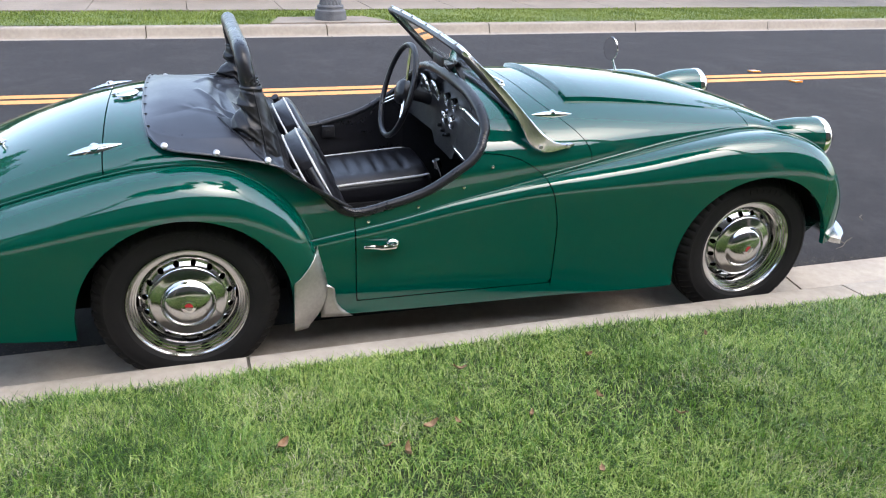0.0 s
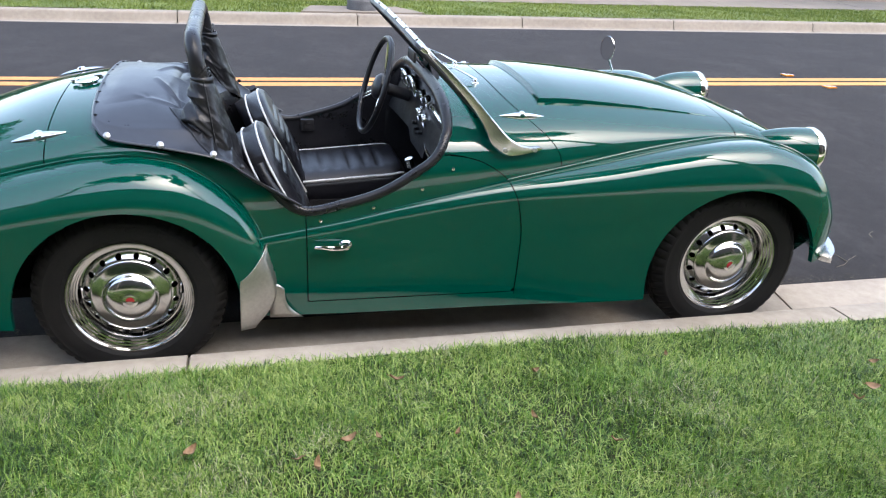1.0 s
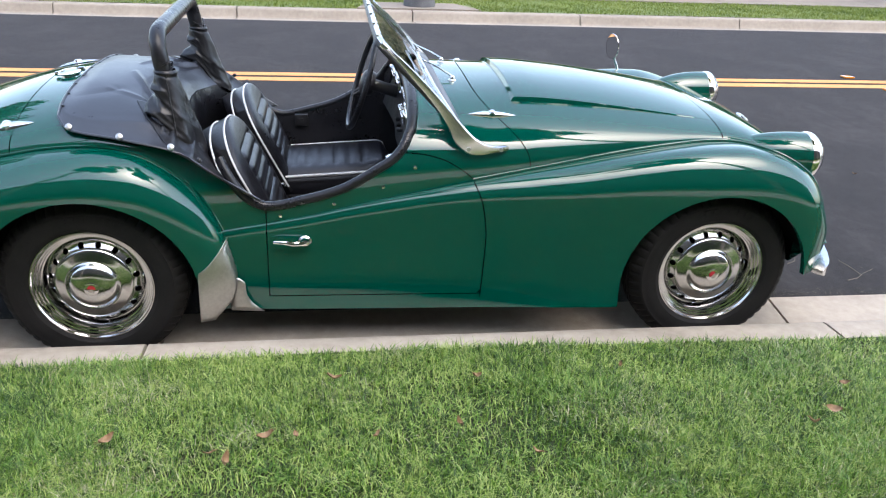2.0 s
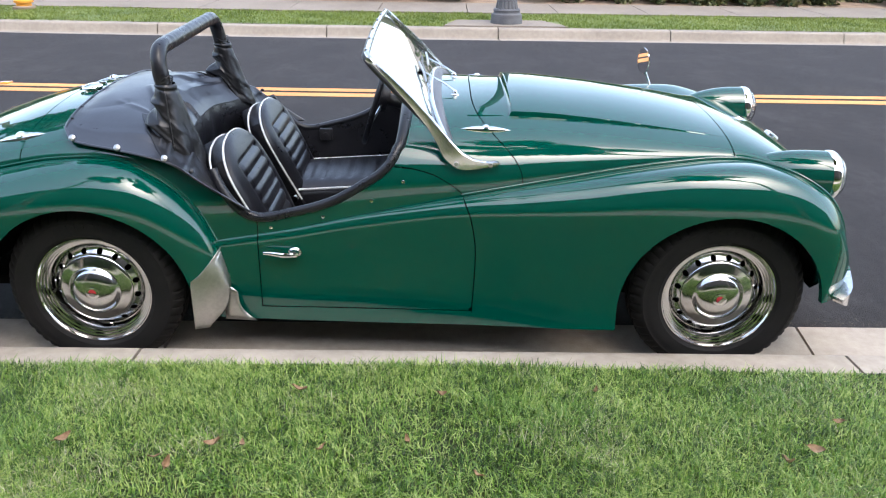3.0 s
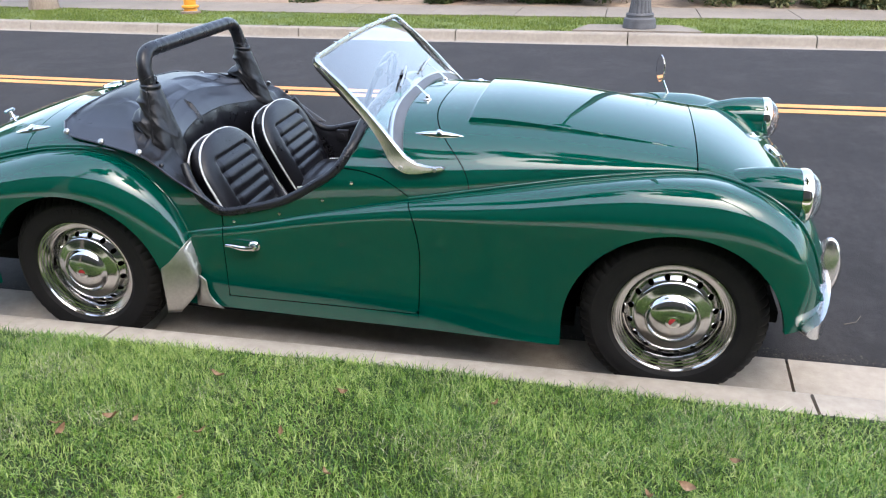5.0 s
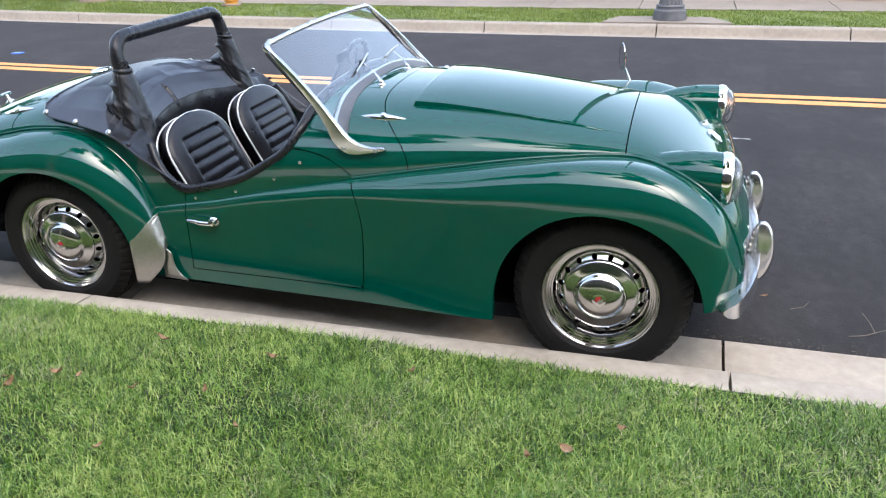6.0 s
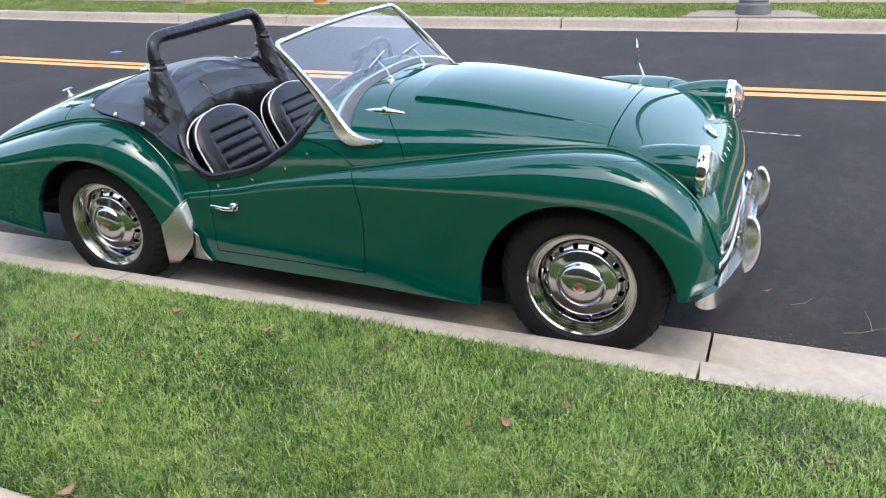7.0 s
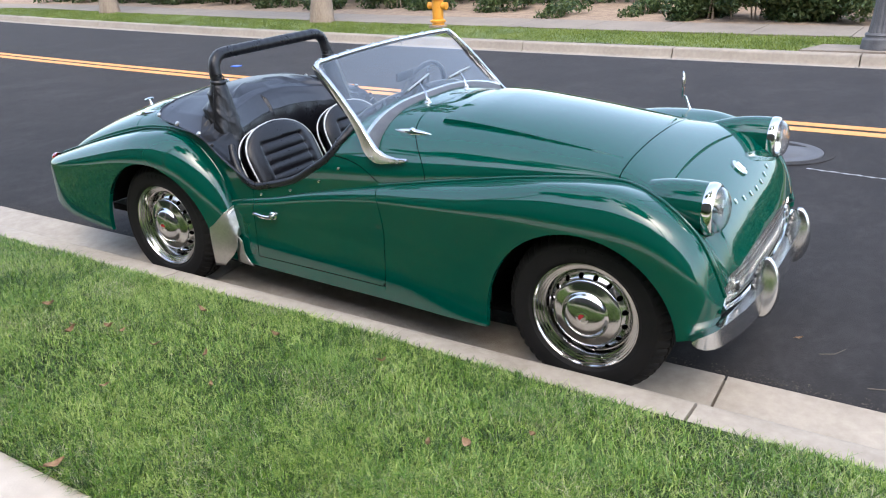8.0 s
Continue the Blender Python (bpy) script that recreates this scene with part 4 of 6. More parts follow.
tube(bm, [(facia_x(w, 0.675) - 0.006, w, 0.672) for w in np.linspace(-0.5, -0.14, 14)], 0.004, 6)
part("facia_strip", bm, CHROME, dash)

# steering wheel
sw_c = Vector((0.957, 0.27, 0.815))
sw_m = Matrix.Translation(sw_c) @ Matrix.Rotation(radians(17), 4, "Y")
bm = bmesh.new()
R_SW = 0.205
tube(bm, [(0, R_SW * math.cos(a), R_SW * math.sin(a)) for a in (2 * math.pi * k / 64 for k in range(64))], lambda t: 0.0125, 10, closed=True)
wheel_s = part("steering_wheel", bm, VINYL, car, "thin-rimmed black steering wheel with chrome spokes", at=sw_m)
bm = bmesh.new()
for a in (radians(90), radians(210), radians(330)):
    for o in (-0.008, 0.008):
        c, s = math.cos(a), math.sin(a)
        tube(bm, [(0.03, 0.03 * c - o * s, 0.03 * s + o * c), (0.0, 0.2 * c - o * s, 0.2 * s + o * c)], 0.0048, 8)
part("spoke", bm, CHROME, wheel_s, "chrome wire spokes")
bm = bmesh.new()
spin(bm, [(0.05, 0.05), (0.056, 0.03), (0.055, 0.012), (0.045, 0.0), (0.02, -0.008), (0.0004, -0.01)], 32, "x")
part("horn_boss", bm, VINYL, wheel_s)
bm = bmesh.new()
tube(bm, [(0.05, 0, 0), (0.5, 0, 0.0)], 0.026, 16)
part("steering_column", bm, DASH, wheel_s)
bm = bmesh.new()
tube(bm, [(1.12, -0.02, 0.32), (1.10, -0.02, 0.45), (1.065, -0.02, 0.555)], 0.006, 8)
tube(bm, [(1.07, -0.02, 0.54), (1.058, -0.02, 0.575)], 0.017, 12)
part("gear_lever", bm, CHROME, car, "chrome gear lever with a round knob")
bm = bmesh.new()
spin(bm, [(0.06, 0.31), (0.055, 0.34), (0.03, 0.38), (0.012, 0.42)], 20, "z")
for v in bm.verts:
    v.co.x += 1.115
    v.co.y -= 0.02
part("gear_gaiter", bm, VINYL, car)
for y in (0.2, 0.33):
    bm = bmesh.new()
    block(bm, (1.5, y, 0.3), (1.53, y + 0.06, 0.37), 0.006)
    part("pedal", bm, DARK, car)


# seats
def back_half(v):
    """Half-width of the backrest at the height v (0 to 1): narrow foot, round shoulders."""
    if v < 0.62:
        return 0.212 + 0.02 * math.sin(v / 0.62 * math.pi / 2)
    t = (v - 0.62) / 0.38
    return 0.232 * max(0.0, 1 - t ** 2.5) ** 0.46


def seat(yc):
    s = new("seat")
    # backrest
    bm = bmesh.new()
    H, nv, nu = 0.452 if yc < 0 else 0.44, 66, 40
    foot, tilt = Vector((0.63 if yc < 0 else 0.645, yc, 0.387)), radians(26)
    up, fwd = Vector((-math.sin(tilt), 0, math.cos(tilt))), Vector((math.cos(tilt), 0, math.sin(tilt)))

    def front(u, v):
        """u: -1 to 1 across, v: 0 to 1 up."""
        e = max(0.0, 1 - abs(u) ** 4) ** 0.5
        d = 0.042 * e * (0.5 + 0.5 * math.sin(math.pi * min(1, v * 1.02)) ** 0.4)
        inner = step(0.64, 0.60, abs(u)) * step(0.80, 0.77, v)
        d += inner * (0.011 * abs(math.sin(math.pi * (v / 0.775) * 7)) ** 0.55 - 0.012)
        groove = math.exp(-((abs(u) - 0.62) / 0.03) ** 2) * step(0.82, 0.78, v) + math.exp(-((v - 0.79) / 0.012) ** 2) * step(0.66, 0.62, abs(u))
        return d - 0.010 * groove

    def place(u, v, depth):
        return foot + up * (v * H) + Vector((0, 1, 0)) * (u * back_half(v)) + fwd * depth
    rows = []
    vs = [0.999 * i / nv for i in range(nv + 1)]
    for v in vs:
        r = [place(-1 + 2 * j / nu, v, front(-1 + 2 * j / nu, v)) for j in range(nu + 1)]
        r += [place(1 - 2 * j / 12, v, -0.075 * max(0.0, 1 - abs(1 - 2 * j / 12) ** 6) - 0.025 * (1 - abs(1 - 2 * j / 12) ** 2)) for j in range(13)]
        rows.append(r)
    grid(bm, rows, closed=True, cap=True)
    bmesh.ops.recalc_face_normals(bm, faces=bm.faces)
    back = finish("backrest", bm, LEATHER, 60)
    # piping round the backrest and round its middle panel
    bm = bmesh.new()
    outline = [place(-1, v, 0.006) for v in vs[4:]] + [place(1, v, 0.006) for v in vs[:3:-1]]
    tube(bm, outline, 0.0043, 6)
    p1 = finish("piping", bm, PIPING)
    bm = bmesh.new()
    tube(bm, [place(-1, v, -0.05) for v in vs[4:]] + [place(1, v, -0.05) for v in vs[:3:-1]], 0.004, 6)
    p3 = finish("piping", bm, PIPING)
    # cushion; the passenger's sits lower
    bm = bmesh.new()
    long, rise = (0.44, -0.095) if yc < 0 else (0.48, 0.0)
    rows = []
    n = 44
    for i in range(n + 1):
        t = i / n
        x = 0.60 + long * t
        top = rise + 0.475 + 0.03 * t - 0.05 * step(0.93, 1.0, t)
        flute = step(0.08, 0.12, t) * step(0.86, 0.82, t)
        r = []
        for j in range(33):
            u = -1 + j / 16
            inner = step(0.70, 0.66, abs(u)) * flute
            z = top - 0.05 * abs(u) ** 6 + inner * (0.009 * abs(math.sin(t * math.pi * 8)) ** 0.6 - 0.009) + 0.012 * (1 - u * u)
            r.append((x, yc + 0.215 * u * (1 - 0.16 * step(0.8, 1, t) ** 2), z))
        r += [(x, yc + 0.19, 0.36), (x, yc - 0.19, 0.36)]
        rows.append(r)
    grid(bm, rows, closed=True, cap=True)
    bmesh.ops.recalc_face_normals(bm, faces=bm.faces)
    cush = finish("cushion", bm, LEATHER, 60)
    bm = bmesh.new()
    rim_line = []
    for k in range(61):
        q = -1 + k / 30          # along one side, across the front, back along the other
        t = 1.0 - max(0.0, abs(q) - 0.36) / 0.64 * 0.95 - 0.05 * max(0.0, 1 - abs(abs(q) - 0.36) / 0.1)
        u = min(1.0, abs(q) / 0.36) * (1 if q > 0 else -1)
        rim_line.append((0.603 + long * t, yc + 0.213 * u * (1 - 0.16 * step(0.8, 1, t) ** 2), rise + 0.455 + 0.03 * t - 0.045 * step(0.93, 1.0, t)))
    tube(bm, rim_line, 0.005, 6)
    p2 = finish("piping", bm, PIPING)
    bm = bmesh.new()
    block(bm, (0.58, yc - 0.2, 0.2), (1.0, yc + 0.2, 0.37), 0.01)
    base = finish("seat_base", bm, CARPET)
    s.parent = car
    for o in (back, cush, base):
        o.parent = s
    p1.parent, p3.parent, p2.parent = back, back, cush
    bm = bmesh.new()
    spin(bm, [(0.014, -0.014), (0.018, 0.0), (0.014, 0.014)], 16, "y", cap=True)
    for v in bm.verts:
        v.co += Vector((0.61, yc - 0.235, 0.425))
    h = finish("hinge", bm, CHROME)
    h.parent = s
    return s


# one seat a side
for yc in (-0.27, 0.27):
    s = seat(yc)


# windscreen
def screen_point(u, v):
    """u: -1 to 1 across, v: 0 (sill) to 1 (top)."""
    low_z = 0.934 - 0.066 * abs(u) ** 2.8
    top_z = 1.152 - 0.014 * abs(u) ** 2
    low_w, top_w = 0.553, 0.53
    w = (low_w + (top_w - low_w) * v) * u
    z = low_z + (top_z - low_z) * v
    return Vector((0.982 + 0.985 * (1.14 - z) + 0.008 * (1 - u * u), w, z))


def screen_outline(inset=0.0, n=24):
    """Round the glass, with rounded upper corners."""
    pts = [screen_point(-1 + 2 * i / n, 0) for i in range(n + 1)]
    pts += [screen_point(1, 0.86 * i / 12) for i in range(1, 13)]
    for i in range(1, 8):
        a = i / 8 * math.pi / 2
        pts.append(screen_point(1 - 0.065 * (1 - math.cos(a)), 0.86 + 0.14 * math.sin(a)))
    pts += [screen_point(0.935 - 1.87 * i / n, 1) for i in range(n + 1)]
    for i in range(1, 8):
        a = i / 8 * math.pi / 2
        pts.append(screen_point(-0.935 - 0.065 * math.sin(a), 0.86 + 0.14 * math.cos(a)))
    pts += [screen_point(-1, 0.86 - 0.86 * i / 12) for i in range(1, 12)]
    return pts


bm = bmesh.new()
out = screen_outline()
tube(bm, out, 0.0115, 8, closed=True, flat=0.8)
screen = part("windscreen_frame", bm, FRAME_METAL, car, "chrome windscreen frame with side stanchions")
# added black strip: the dark reflection on the frame's rear face
bm = bmesh.new()
tube(bm, [p - Vector((0.72, 0, 0.69)) * 0.009 for p in out], 0.0118, 8, closed=True, flat=0.9)
part("inner_seal", bm, DASH, screen, "black strip behind the frame, standing for its dark reflection")
bm = bmesh.new()
rows = [[screen_point(-0.995 + 1.99 * i / 30, 0.985 * j / 14) for i in range(31)] for j in range(15)]
def corner_round(p):
    v = (p.z - 0.873) / 0.265
    u = abs(p.y) / (0.553 - 0.023 * min(max(v, 0), 1))
    if v < 0.86 or u < 0.935:
        return 1.0
    return 1 - math.hypot((u - 0.935) / 0.065, (v - 0.86) / 0.145)
grid(bm, rows)
clip(bm, corner_round)
g2 = bm.copy()
nv = Vector((0.72, 0, 0.69)) * 0.005
for v in g2.verts:
    v.co -= nv
bmesh.ops.reverse_faces(g2, faces=g2.faces)
bm = joined(bm, g2)
pane = part("windscreen_glass", bm, GLASS, screen, "clear flat windscreen glass", 60)
pane.visible_shadow = False
# grey strip that fills from the glass down to the scuttle
bm = bmesh.new()
rows = []
for i in range(61):
    p = screen_point(-1 + 2 * i / 60, 0)
    fx = p.x + 0.042
    low = Vector((fx, p.y, upper_z(fx, p.y) - 0.004))
    high = p + Vector((0.004, 0, 0.006))
    mid = high.lerp(low, 0.5) + Vector((0.004, 0, 0.006))
    rows.append([high, high.lerp(mid, 0.5) + Vector((0.002, 0, 0.002)), mid, low.lerp(mid, 0.4) + Vector((0.003, 0, 0.002)), low])
grid(bm, rows)
bmesh.ops.recalc_face_normals(bm, faces=bm.faces)
part("screen_seal", bm, SEAL, screen, "grey strip along the foot of the glass")
for side in (1, -1):
    bm = bmesh.new()
    rows = []
    # flat-sided stanchion beside the glass, curving forward into a foot
    path = [(0.985, 0.527, 1.13, 0.008), (1.05, 0.535, 1.075, 0.010), (1.13, 0.545, 0.995, 0.013), (1.20, 0.555, 0.915, 0.017), (1.24, 0.564, 0.862, 0.023), (1.27, 0.572, 0.82, 0.030), (1.305, 0.577, 0.794, 0.029), (1.345, 0.574, 0.783, 0.019), (1.39, 0.566, 0.781, 0.0095), (1.425, 0.556, 0.782, 0.007), (1.436, 0.553, 0.782, 0.002)]
    cx, cw, cz, cr = (track([(i, p[k]) for i, p in enumerate(path)], 0) for k in range(4))
    def at(i):
        return Vector((float(cx(i)), -side * float(cw(i)), float(cz(i))))
    for i in np.linspace(0, len(path) - 1, 48):
        p = at(i)
        d = (at(min(i + 0.05, 10)) - at(max(i - 0.05, 0))).normalized()
        out_v = Vector((0, -side, 0))
        n_v = d.cross(out_v).normalized()
        r = float(cr(i))
        rows.append([p + n_v * r * a + out_v * b for a, b in ((1, -0.010), (1, 0.004), (0.85, 0.008), (0, 0.009), (-0.85, 0.008), (-1, 0.004), (-1, -0.010))])
    grid(bm, rows, closed=True, cap=True)
    bmesh.ops.recalc_face_normals(bm, faces=bm.faces)
    st = part("stanchion", bm, FRAME_METAL, screen)
    for x, z, w in ((1.287, 0.788, 0.586), (1.405, 0.7815, 0.574)):
        bm = bmesh.new()
        spin(bm, [(0.008, 0.0), (0.007, -0.004), (0.0004, -0.005)], 12, "y")
        for v in bm.verts:
            v.co = Vector((v.co.x + x, (v.co.y - w) * side, v.co.z + z))
        part("bolt", bm, DULL_METAL, st)
for v0, u0 in [(1.0, -0.84 + 0.14 * i) for i in range(13)] + [(0.12 + 0.19 * i, s_) for i in range(4) for s_ in (-1, 1)]:
    bm = bmesh.new()
    spin(bm, [(0.0030, 0.0), (0.0027, 0.0015), (0.0004, 0.002)], 8, "z")
    p = screen_point(u0, v0)
    part("rivet", bm, DASH, screen, at=Matrix.Translation(p + Vector((0.0078, 0, 0.0078))) @ Matrix.Rotation(radians(45), 4, "Y"))
for u in (-0.9, -0.55, -0.2, 0.2, 0.55, 0.9):
    bm = bmesh.new()
    p = screen_point(u, 1.0)
    block(bm, p + Vector((-0.010, -0.006, 0.004)), p + Vector((0.004, 0.006, 0.0125)), 0.003)
    part("hood_catch", bm, CHROME, screen)
# wipers
for y, dy in ((-0.15, 0.2), (0.18, 0.22)):
    bm = bmesh.new()
    spin(bm, [(0.017, 0.0), (0.0155, 0.005), (0.010, 0.009), (0.009, 0.018), (0.0065, 0.021), (0.0004, 0.022)], 16, "z")
    base = Vector((1.285, y, upper_z(1.285, y) - 0.002))
    for v in bm.verts:
        v.co += base
    wip = part("wiper", bm, CHROME, car, "chrome windscreen wiper")
    bm = bmesh.new()
    tip = screen_point((y + dy * 0.6) / 0.55, 0.2) + Vector((0.012, 0, 0.008))
    tube(bm, [base + Vector((0, 0, 0.018)), base.lerp(tip, 0.4) + Vector((0.006, 0, 0.012)), tip], lambda t: 0.005 - 0.0025 * t, 6)
    part("wiper_arm", bm, CHROME, wip)
    bm = bmesh.new()
    tube(bm, [screen_point((y + dy * 0.6 - 0.11) / 0.55, 0.13) + Vector((0.01, 0, 0.006)), tip, screen_point((y + dy * 0.6 + 0.11) / 0.55, 0.28) + Vector((0.01, 0, 0.006))], 0.0045, 6)
    part("wiper_blade", bm, DULL_METAL, wip, "steel blade holder")
# inside mirror on the scuttle
bm = bmesh.new()
block(bm, (1.055, -0.065, 0.98), (1.068, 0.065, 1.022), 0.006)
tube(bm, [(1.14, 0, 0.92), (1.075, 0, 0.99)], 0.004, 8)
part("inside_mirror", bm, DASH, car, "small black inside mirror")


# bonnet locks, boot hinges, filler
def leaf_plate(length, width, height):
    bm = bmesh.new()
    rows = []
    for i in range(25):
        t = -1 + i / 12
        w = width * (1 - abs(t) ** 1.7) ** 0.8 + 0.0008
        h = height * (1 - abs(t) ** 2) + 0.001
        rows.append([(t * length / 2, w * a, h * b) for a, b in ((-1, 0), (-0.8, 0.5), (-0.4, 0.9), (0, 1), (0.4, 0.9), (0.8, 0.5), (1, 0))])
    grid(bm, rows)
    bmesh.ops.recalc_face_normals(bm, faces=bm.faces)
    spin(bm, [(width * 0.95, 0.0), (width * 0.9, height * 1.1), (width * 0.6, height * 1.5), (0.0004, height * 1.6)], 20, "z")
    return bm


def on_top(x, w, yaw=0.0):
    """A frame that lies on the upper body at x and w, its x axis pointing forwards."""
    e = 0.01
    tx = Vector((2 * e, 0, upper_z(x + e, w) - upper_z(x - e, w))).normalized()
    ty = Vector((0, 2 * e, upper_z(x, w + e) - upper_z(x, w - e))).normalized()
    n = tx.cross(ty).normalized()
    ty = n.cross(tx)
    m = Matrix((tx, ty, n)).transposed().to_4x4()
    m.translation = Vector((x, w, upper_z(x, w)))
    return m @ Matrix.Rotation(radians(yaw), 4, "Z")


for side in (1, -1):
    part("bonnet_lock", leaf_plate(0.175, 0.014, 0.012), CHROME, bonnet, "chrome leaf-shaped bonnet lock", at=on_top(1.392, -side * 0.43, side * 2))
    part("boot_hinge", leaf_plate(0.175, 0.019, 0.012), CHROME, boot, "chrome leaf-shaped boot hinge", at=on_top(-0.248, -side * 0.447, side * -3) @ Matrix.Translation((0, 0, 0 if side > 0 else 0.012)))
bm = bmesh.new()
spin(bm, [(0.040, -0.004), (0.040, 0.010), (0.050, 0.013), (0.054, 0.018), (0.051, 0.024), (0.040, 0.030), (0.022, 0.034), (0.0004, 0.035)], 32, "z")
block(bm, (0.030, -0.010, 0.014), (0.068, 0.010, 0.036), 0.007)
block(bm, (-0.066, -0.012, 0.008), (-0.044, 0.012, 0.028), 0.006)
part("filler_cap", bm, CHROME, car, "chrome snap-action fuel filler cap", at=on_top(-0.155, 0.0) @ Matrix.Diagonal((0.85, 0.85, 0.85, 1)) @ Matrix.Translation((0, 0, -0.004)))
bm = bmesh.new()
spin(bm, [(0.022, -0.004), (0.021, 0.003), (0.011, 0.008), (0.0075, 0.02), (0.007, 0.034), (0.0004, 0.036)], 20, "z")
tube(bm, [(0, -0.028, 0.036), (0, -0.024, 0.039), (0, 0, 0.0405), (0, 0.024, 0.039), (0, 0.028, 0.036)], 0.0065, 10)
part("boot_handle", bm, CHROME, boot, "chrome turning handle", at=on_top(-0.585, -0.14))

# door handles and studs
def door_at(x, z):
    """The outer skin of the near door."""
    zv = F_ZV(x)
    if z > zv:
        return upper_w(x, z)
    zm, wm, wv = F_ZM(x), F_WM(x), F_WV(x)
    if z > zm:
        s = min(1.0, (z - zm) / (zv - zm))
        return wv + (wm - wv) * max(0.0, 1 - s ** (2 / SQUARE)) ** (SQUARE / 2)
    return F_WS(x) + (wm - F_WS(x)) * math.sin((z - F_ZS(x)) / (zm - F_ZS(x)) * math.pi / 2)


for side, door in ((1, door_near), (-1, door_far)):
    bm = bmesh.new()
    w0 = door_at(0.715, 0.462)
    tube(bm, [(0.615, -side * (w0 + 0.024), 0.466), (0.64, -side * (w0 + 0.028), 0.467), (0.68, -side * (w0 + 0.03), 0.462), (0.712, -side * (w0 + 0.03), 0.462), (0.735, -side * (w0 + 0.022), 0.464)], lambda t: 0.0055 + 0.0045 * math.sin(t * 2.6) ** 2, 10)
    bm2 = bmesh.new()
    spin(bm2, [(0.019, 0.004), (0.0185, -0.008), (0.013, -0.013), (0.011, -0.03), (0.0004, -0.034)], 20, "y")
    for v in bm2.verts:
        v.co = Vector((v.co.x * 1.25 + 0.722, side * (v.co.y - w0), v.co.z + 0.464))
    part("door_handle", joined(bm, bm2), CHROME, door, "chrome pull-out door handle")
    for x, z in ((1.105, 0.72), (0.995, 0.652), (0.824, 0.59), (0.639, 0.547)):
        bm = bmesh.new()
        spin(bm, [(0.0065, 0.0), (0.0062, -0.004), (0.003, -0.006), (0.0004, -0.006)], 10, "y")
        for v in bm.verts:
            v.co = Vector((v.co.x + x, side * (v.co.y - door_at(x, z)), v.co.z + z))
        part("stud", bm, CHROME, door)

# headlamps
for side in (1, -1):
    hx, hw, hz = 2.612, 0.466, 0.721 if side > 0 else 0.737
    bm = bmesh.new()
    rows = []
    for i in range(24):
        t = i / 23
        x = 2.30 + (hx - 2.30) * t
        r = 0.089 * (0.05 + 0.95 * (1 - (1 - t) ** 2.5) ** 0.62)
        zc = hz + (0.089 - r) * 0.98 - 0.05 * (1 - t) ** 2 + 0.006 * math.sin(math.pi * t)
        wc = hw - 0.045 * (1 - t) ** 1.5
        ring = []
        for k in range(36):
            a = 2 * math.pi * k / 36
            skirt = 1 + 0.6 * max(0, -math.sin(a)) * (1 - t)
            ring.append((x, -side * (wc + r * math.cos(a)), zc + r * math.sin(a) * skirt))
        rows.append(ring)
    grid(bm, rows, closed=True)
    bmesh.ops.recalc_face_normals(bm, faces=bm.faces)
    pod = part("headlamp_pod", bm, PAINT, car)
    at_m = Matrix.Translation((hx, -side * hw, hz))
    bm = bmesh.new()
    spin(bm, [(0.0895, -0.012), (0.0922, -0.004), (0.0918, 0.010), (0.0885, 0.019), (0.083, 0.023), (0.079, 0.021), (0.078, 0.006)], 48, "x")
    bmesh.ops.recalc_face_normals(bm, faces=bm.faces)
    part("headlamp_rim", bm, CHROME, pod, "chrome headlamp rim", at=at_m)
    bm = bmesh.new()
    spin(bm, [(0.0765, 0.012), (0.0795, 0.016), (0.0755, 0.031), (0.0665, 0.043), (0.052, 0.052), (0.034, 0.0575), (0.015, 0.060), (0.0004, 0.0605), (0.0004, 0.0575), (0.015, 0.057), (0.033, 0.0545), (0.0505, 0.049), (0.0645, 0.040), (0.0735, 0.028), (0.0765, 0.012)], 40, "x")
    part("headlamp_lens", bm, LENS, pod, "clear domed headlamp lens", at=at_m)
    bm = bmesh.new()
    spin(bm, [(0.078, 0.012), (0.066, -0.02), (0.045, -0.045), (0.02, -0.058), (0.0004, -0.06)], 40, "x")
    spin(bm, [(0.012, -0.05), (0.012, -0.01), (0.0004, -0.005)], 12, "x")
    part("headlamp_reflector", bm, CHROME, pod, at=at_m)

# grille
def grille_x(w):
    return 2.708 - 0.03 * (abs(w) / 0.5) ** 3
g_out = []
for i in range(41):
    w = -0.50 + i / 40
    g_out.append((grille_x(w) + 0.004, w, 0.540 - 0.045 * (abs(w) / 0.5) ** 4))
for i in range(1, 6):
    g_out.append((grille_x(0.5) + 0.004, 0.5 + 0.018 * math.sin(i / 6 * math.pi), 0.495 - 0.11 * i / 6))
for i in range(41):
    w = 0.50 - i / 40
    g_out.append((grille_x(w) + 0.012, w, 0.362 + 0.023 * (abs(w) / 0.5) ** 4))
for i in range(1, 6):
    g_out.append((grille_x(0.5) + 0.004, -0.5 - 0.018 * math.sin(i / 6 * math.pi), 0.385 + 0.11 * i / 6))
bm = bmesh.new()
tube(bm, g_out, 0.009, 8, closed=True)
grille = part("grille_frame", bm, CHROME, car, "bright pressed-metal radiator grille")
bm = bmesh.new()
block(bm, (-0.011, -0.0022, -0.083), (0.006, 0.0022, 0.083), 0.001, 1)
sl = bpy.data.meshes.new("grille_slat")
bm.to_mesh(sl)
bm.free()
sl.materials.append(ALUMINIUM)
for i in range(53):
    w = -0.494 + 0.988 * i / 52
    o = new("grille_slat", sl)
    o.parent = grille
    k = 1 - 0.42 * (abs(w) / 0.5) ** 4
    o.matrix_basis = Matrix.Translation((grille_x(w) - 0.004, w, 0.450 - 0.012 * (abs(w) / 0.5) ** 4)) @ Matrix.Diagonal((1, 1, k, 1))
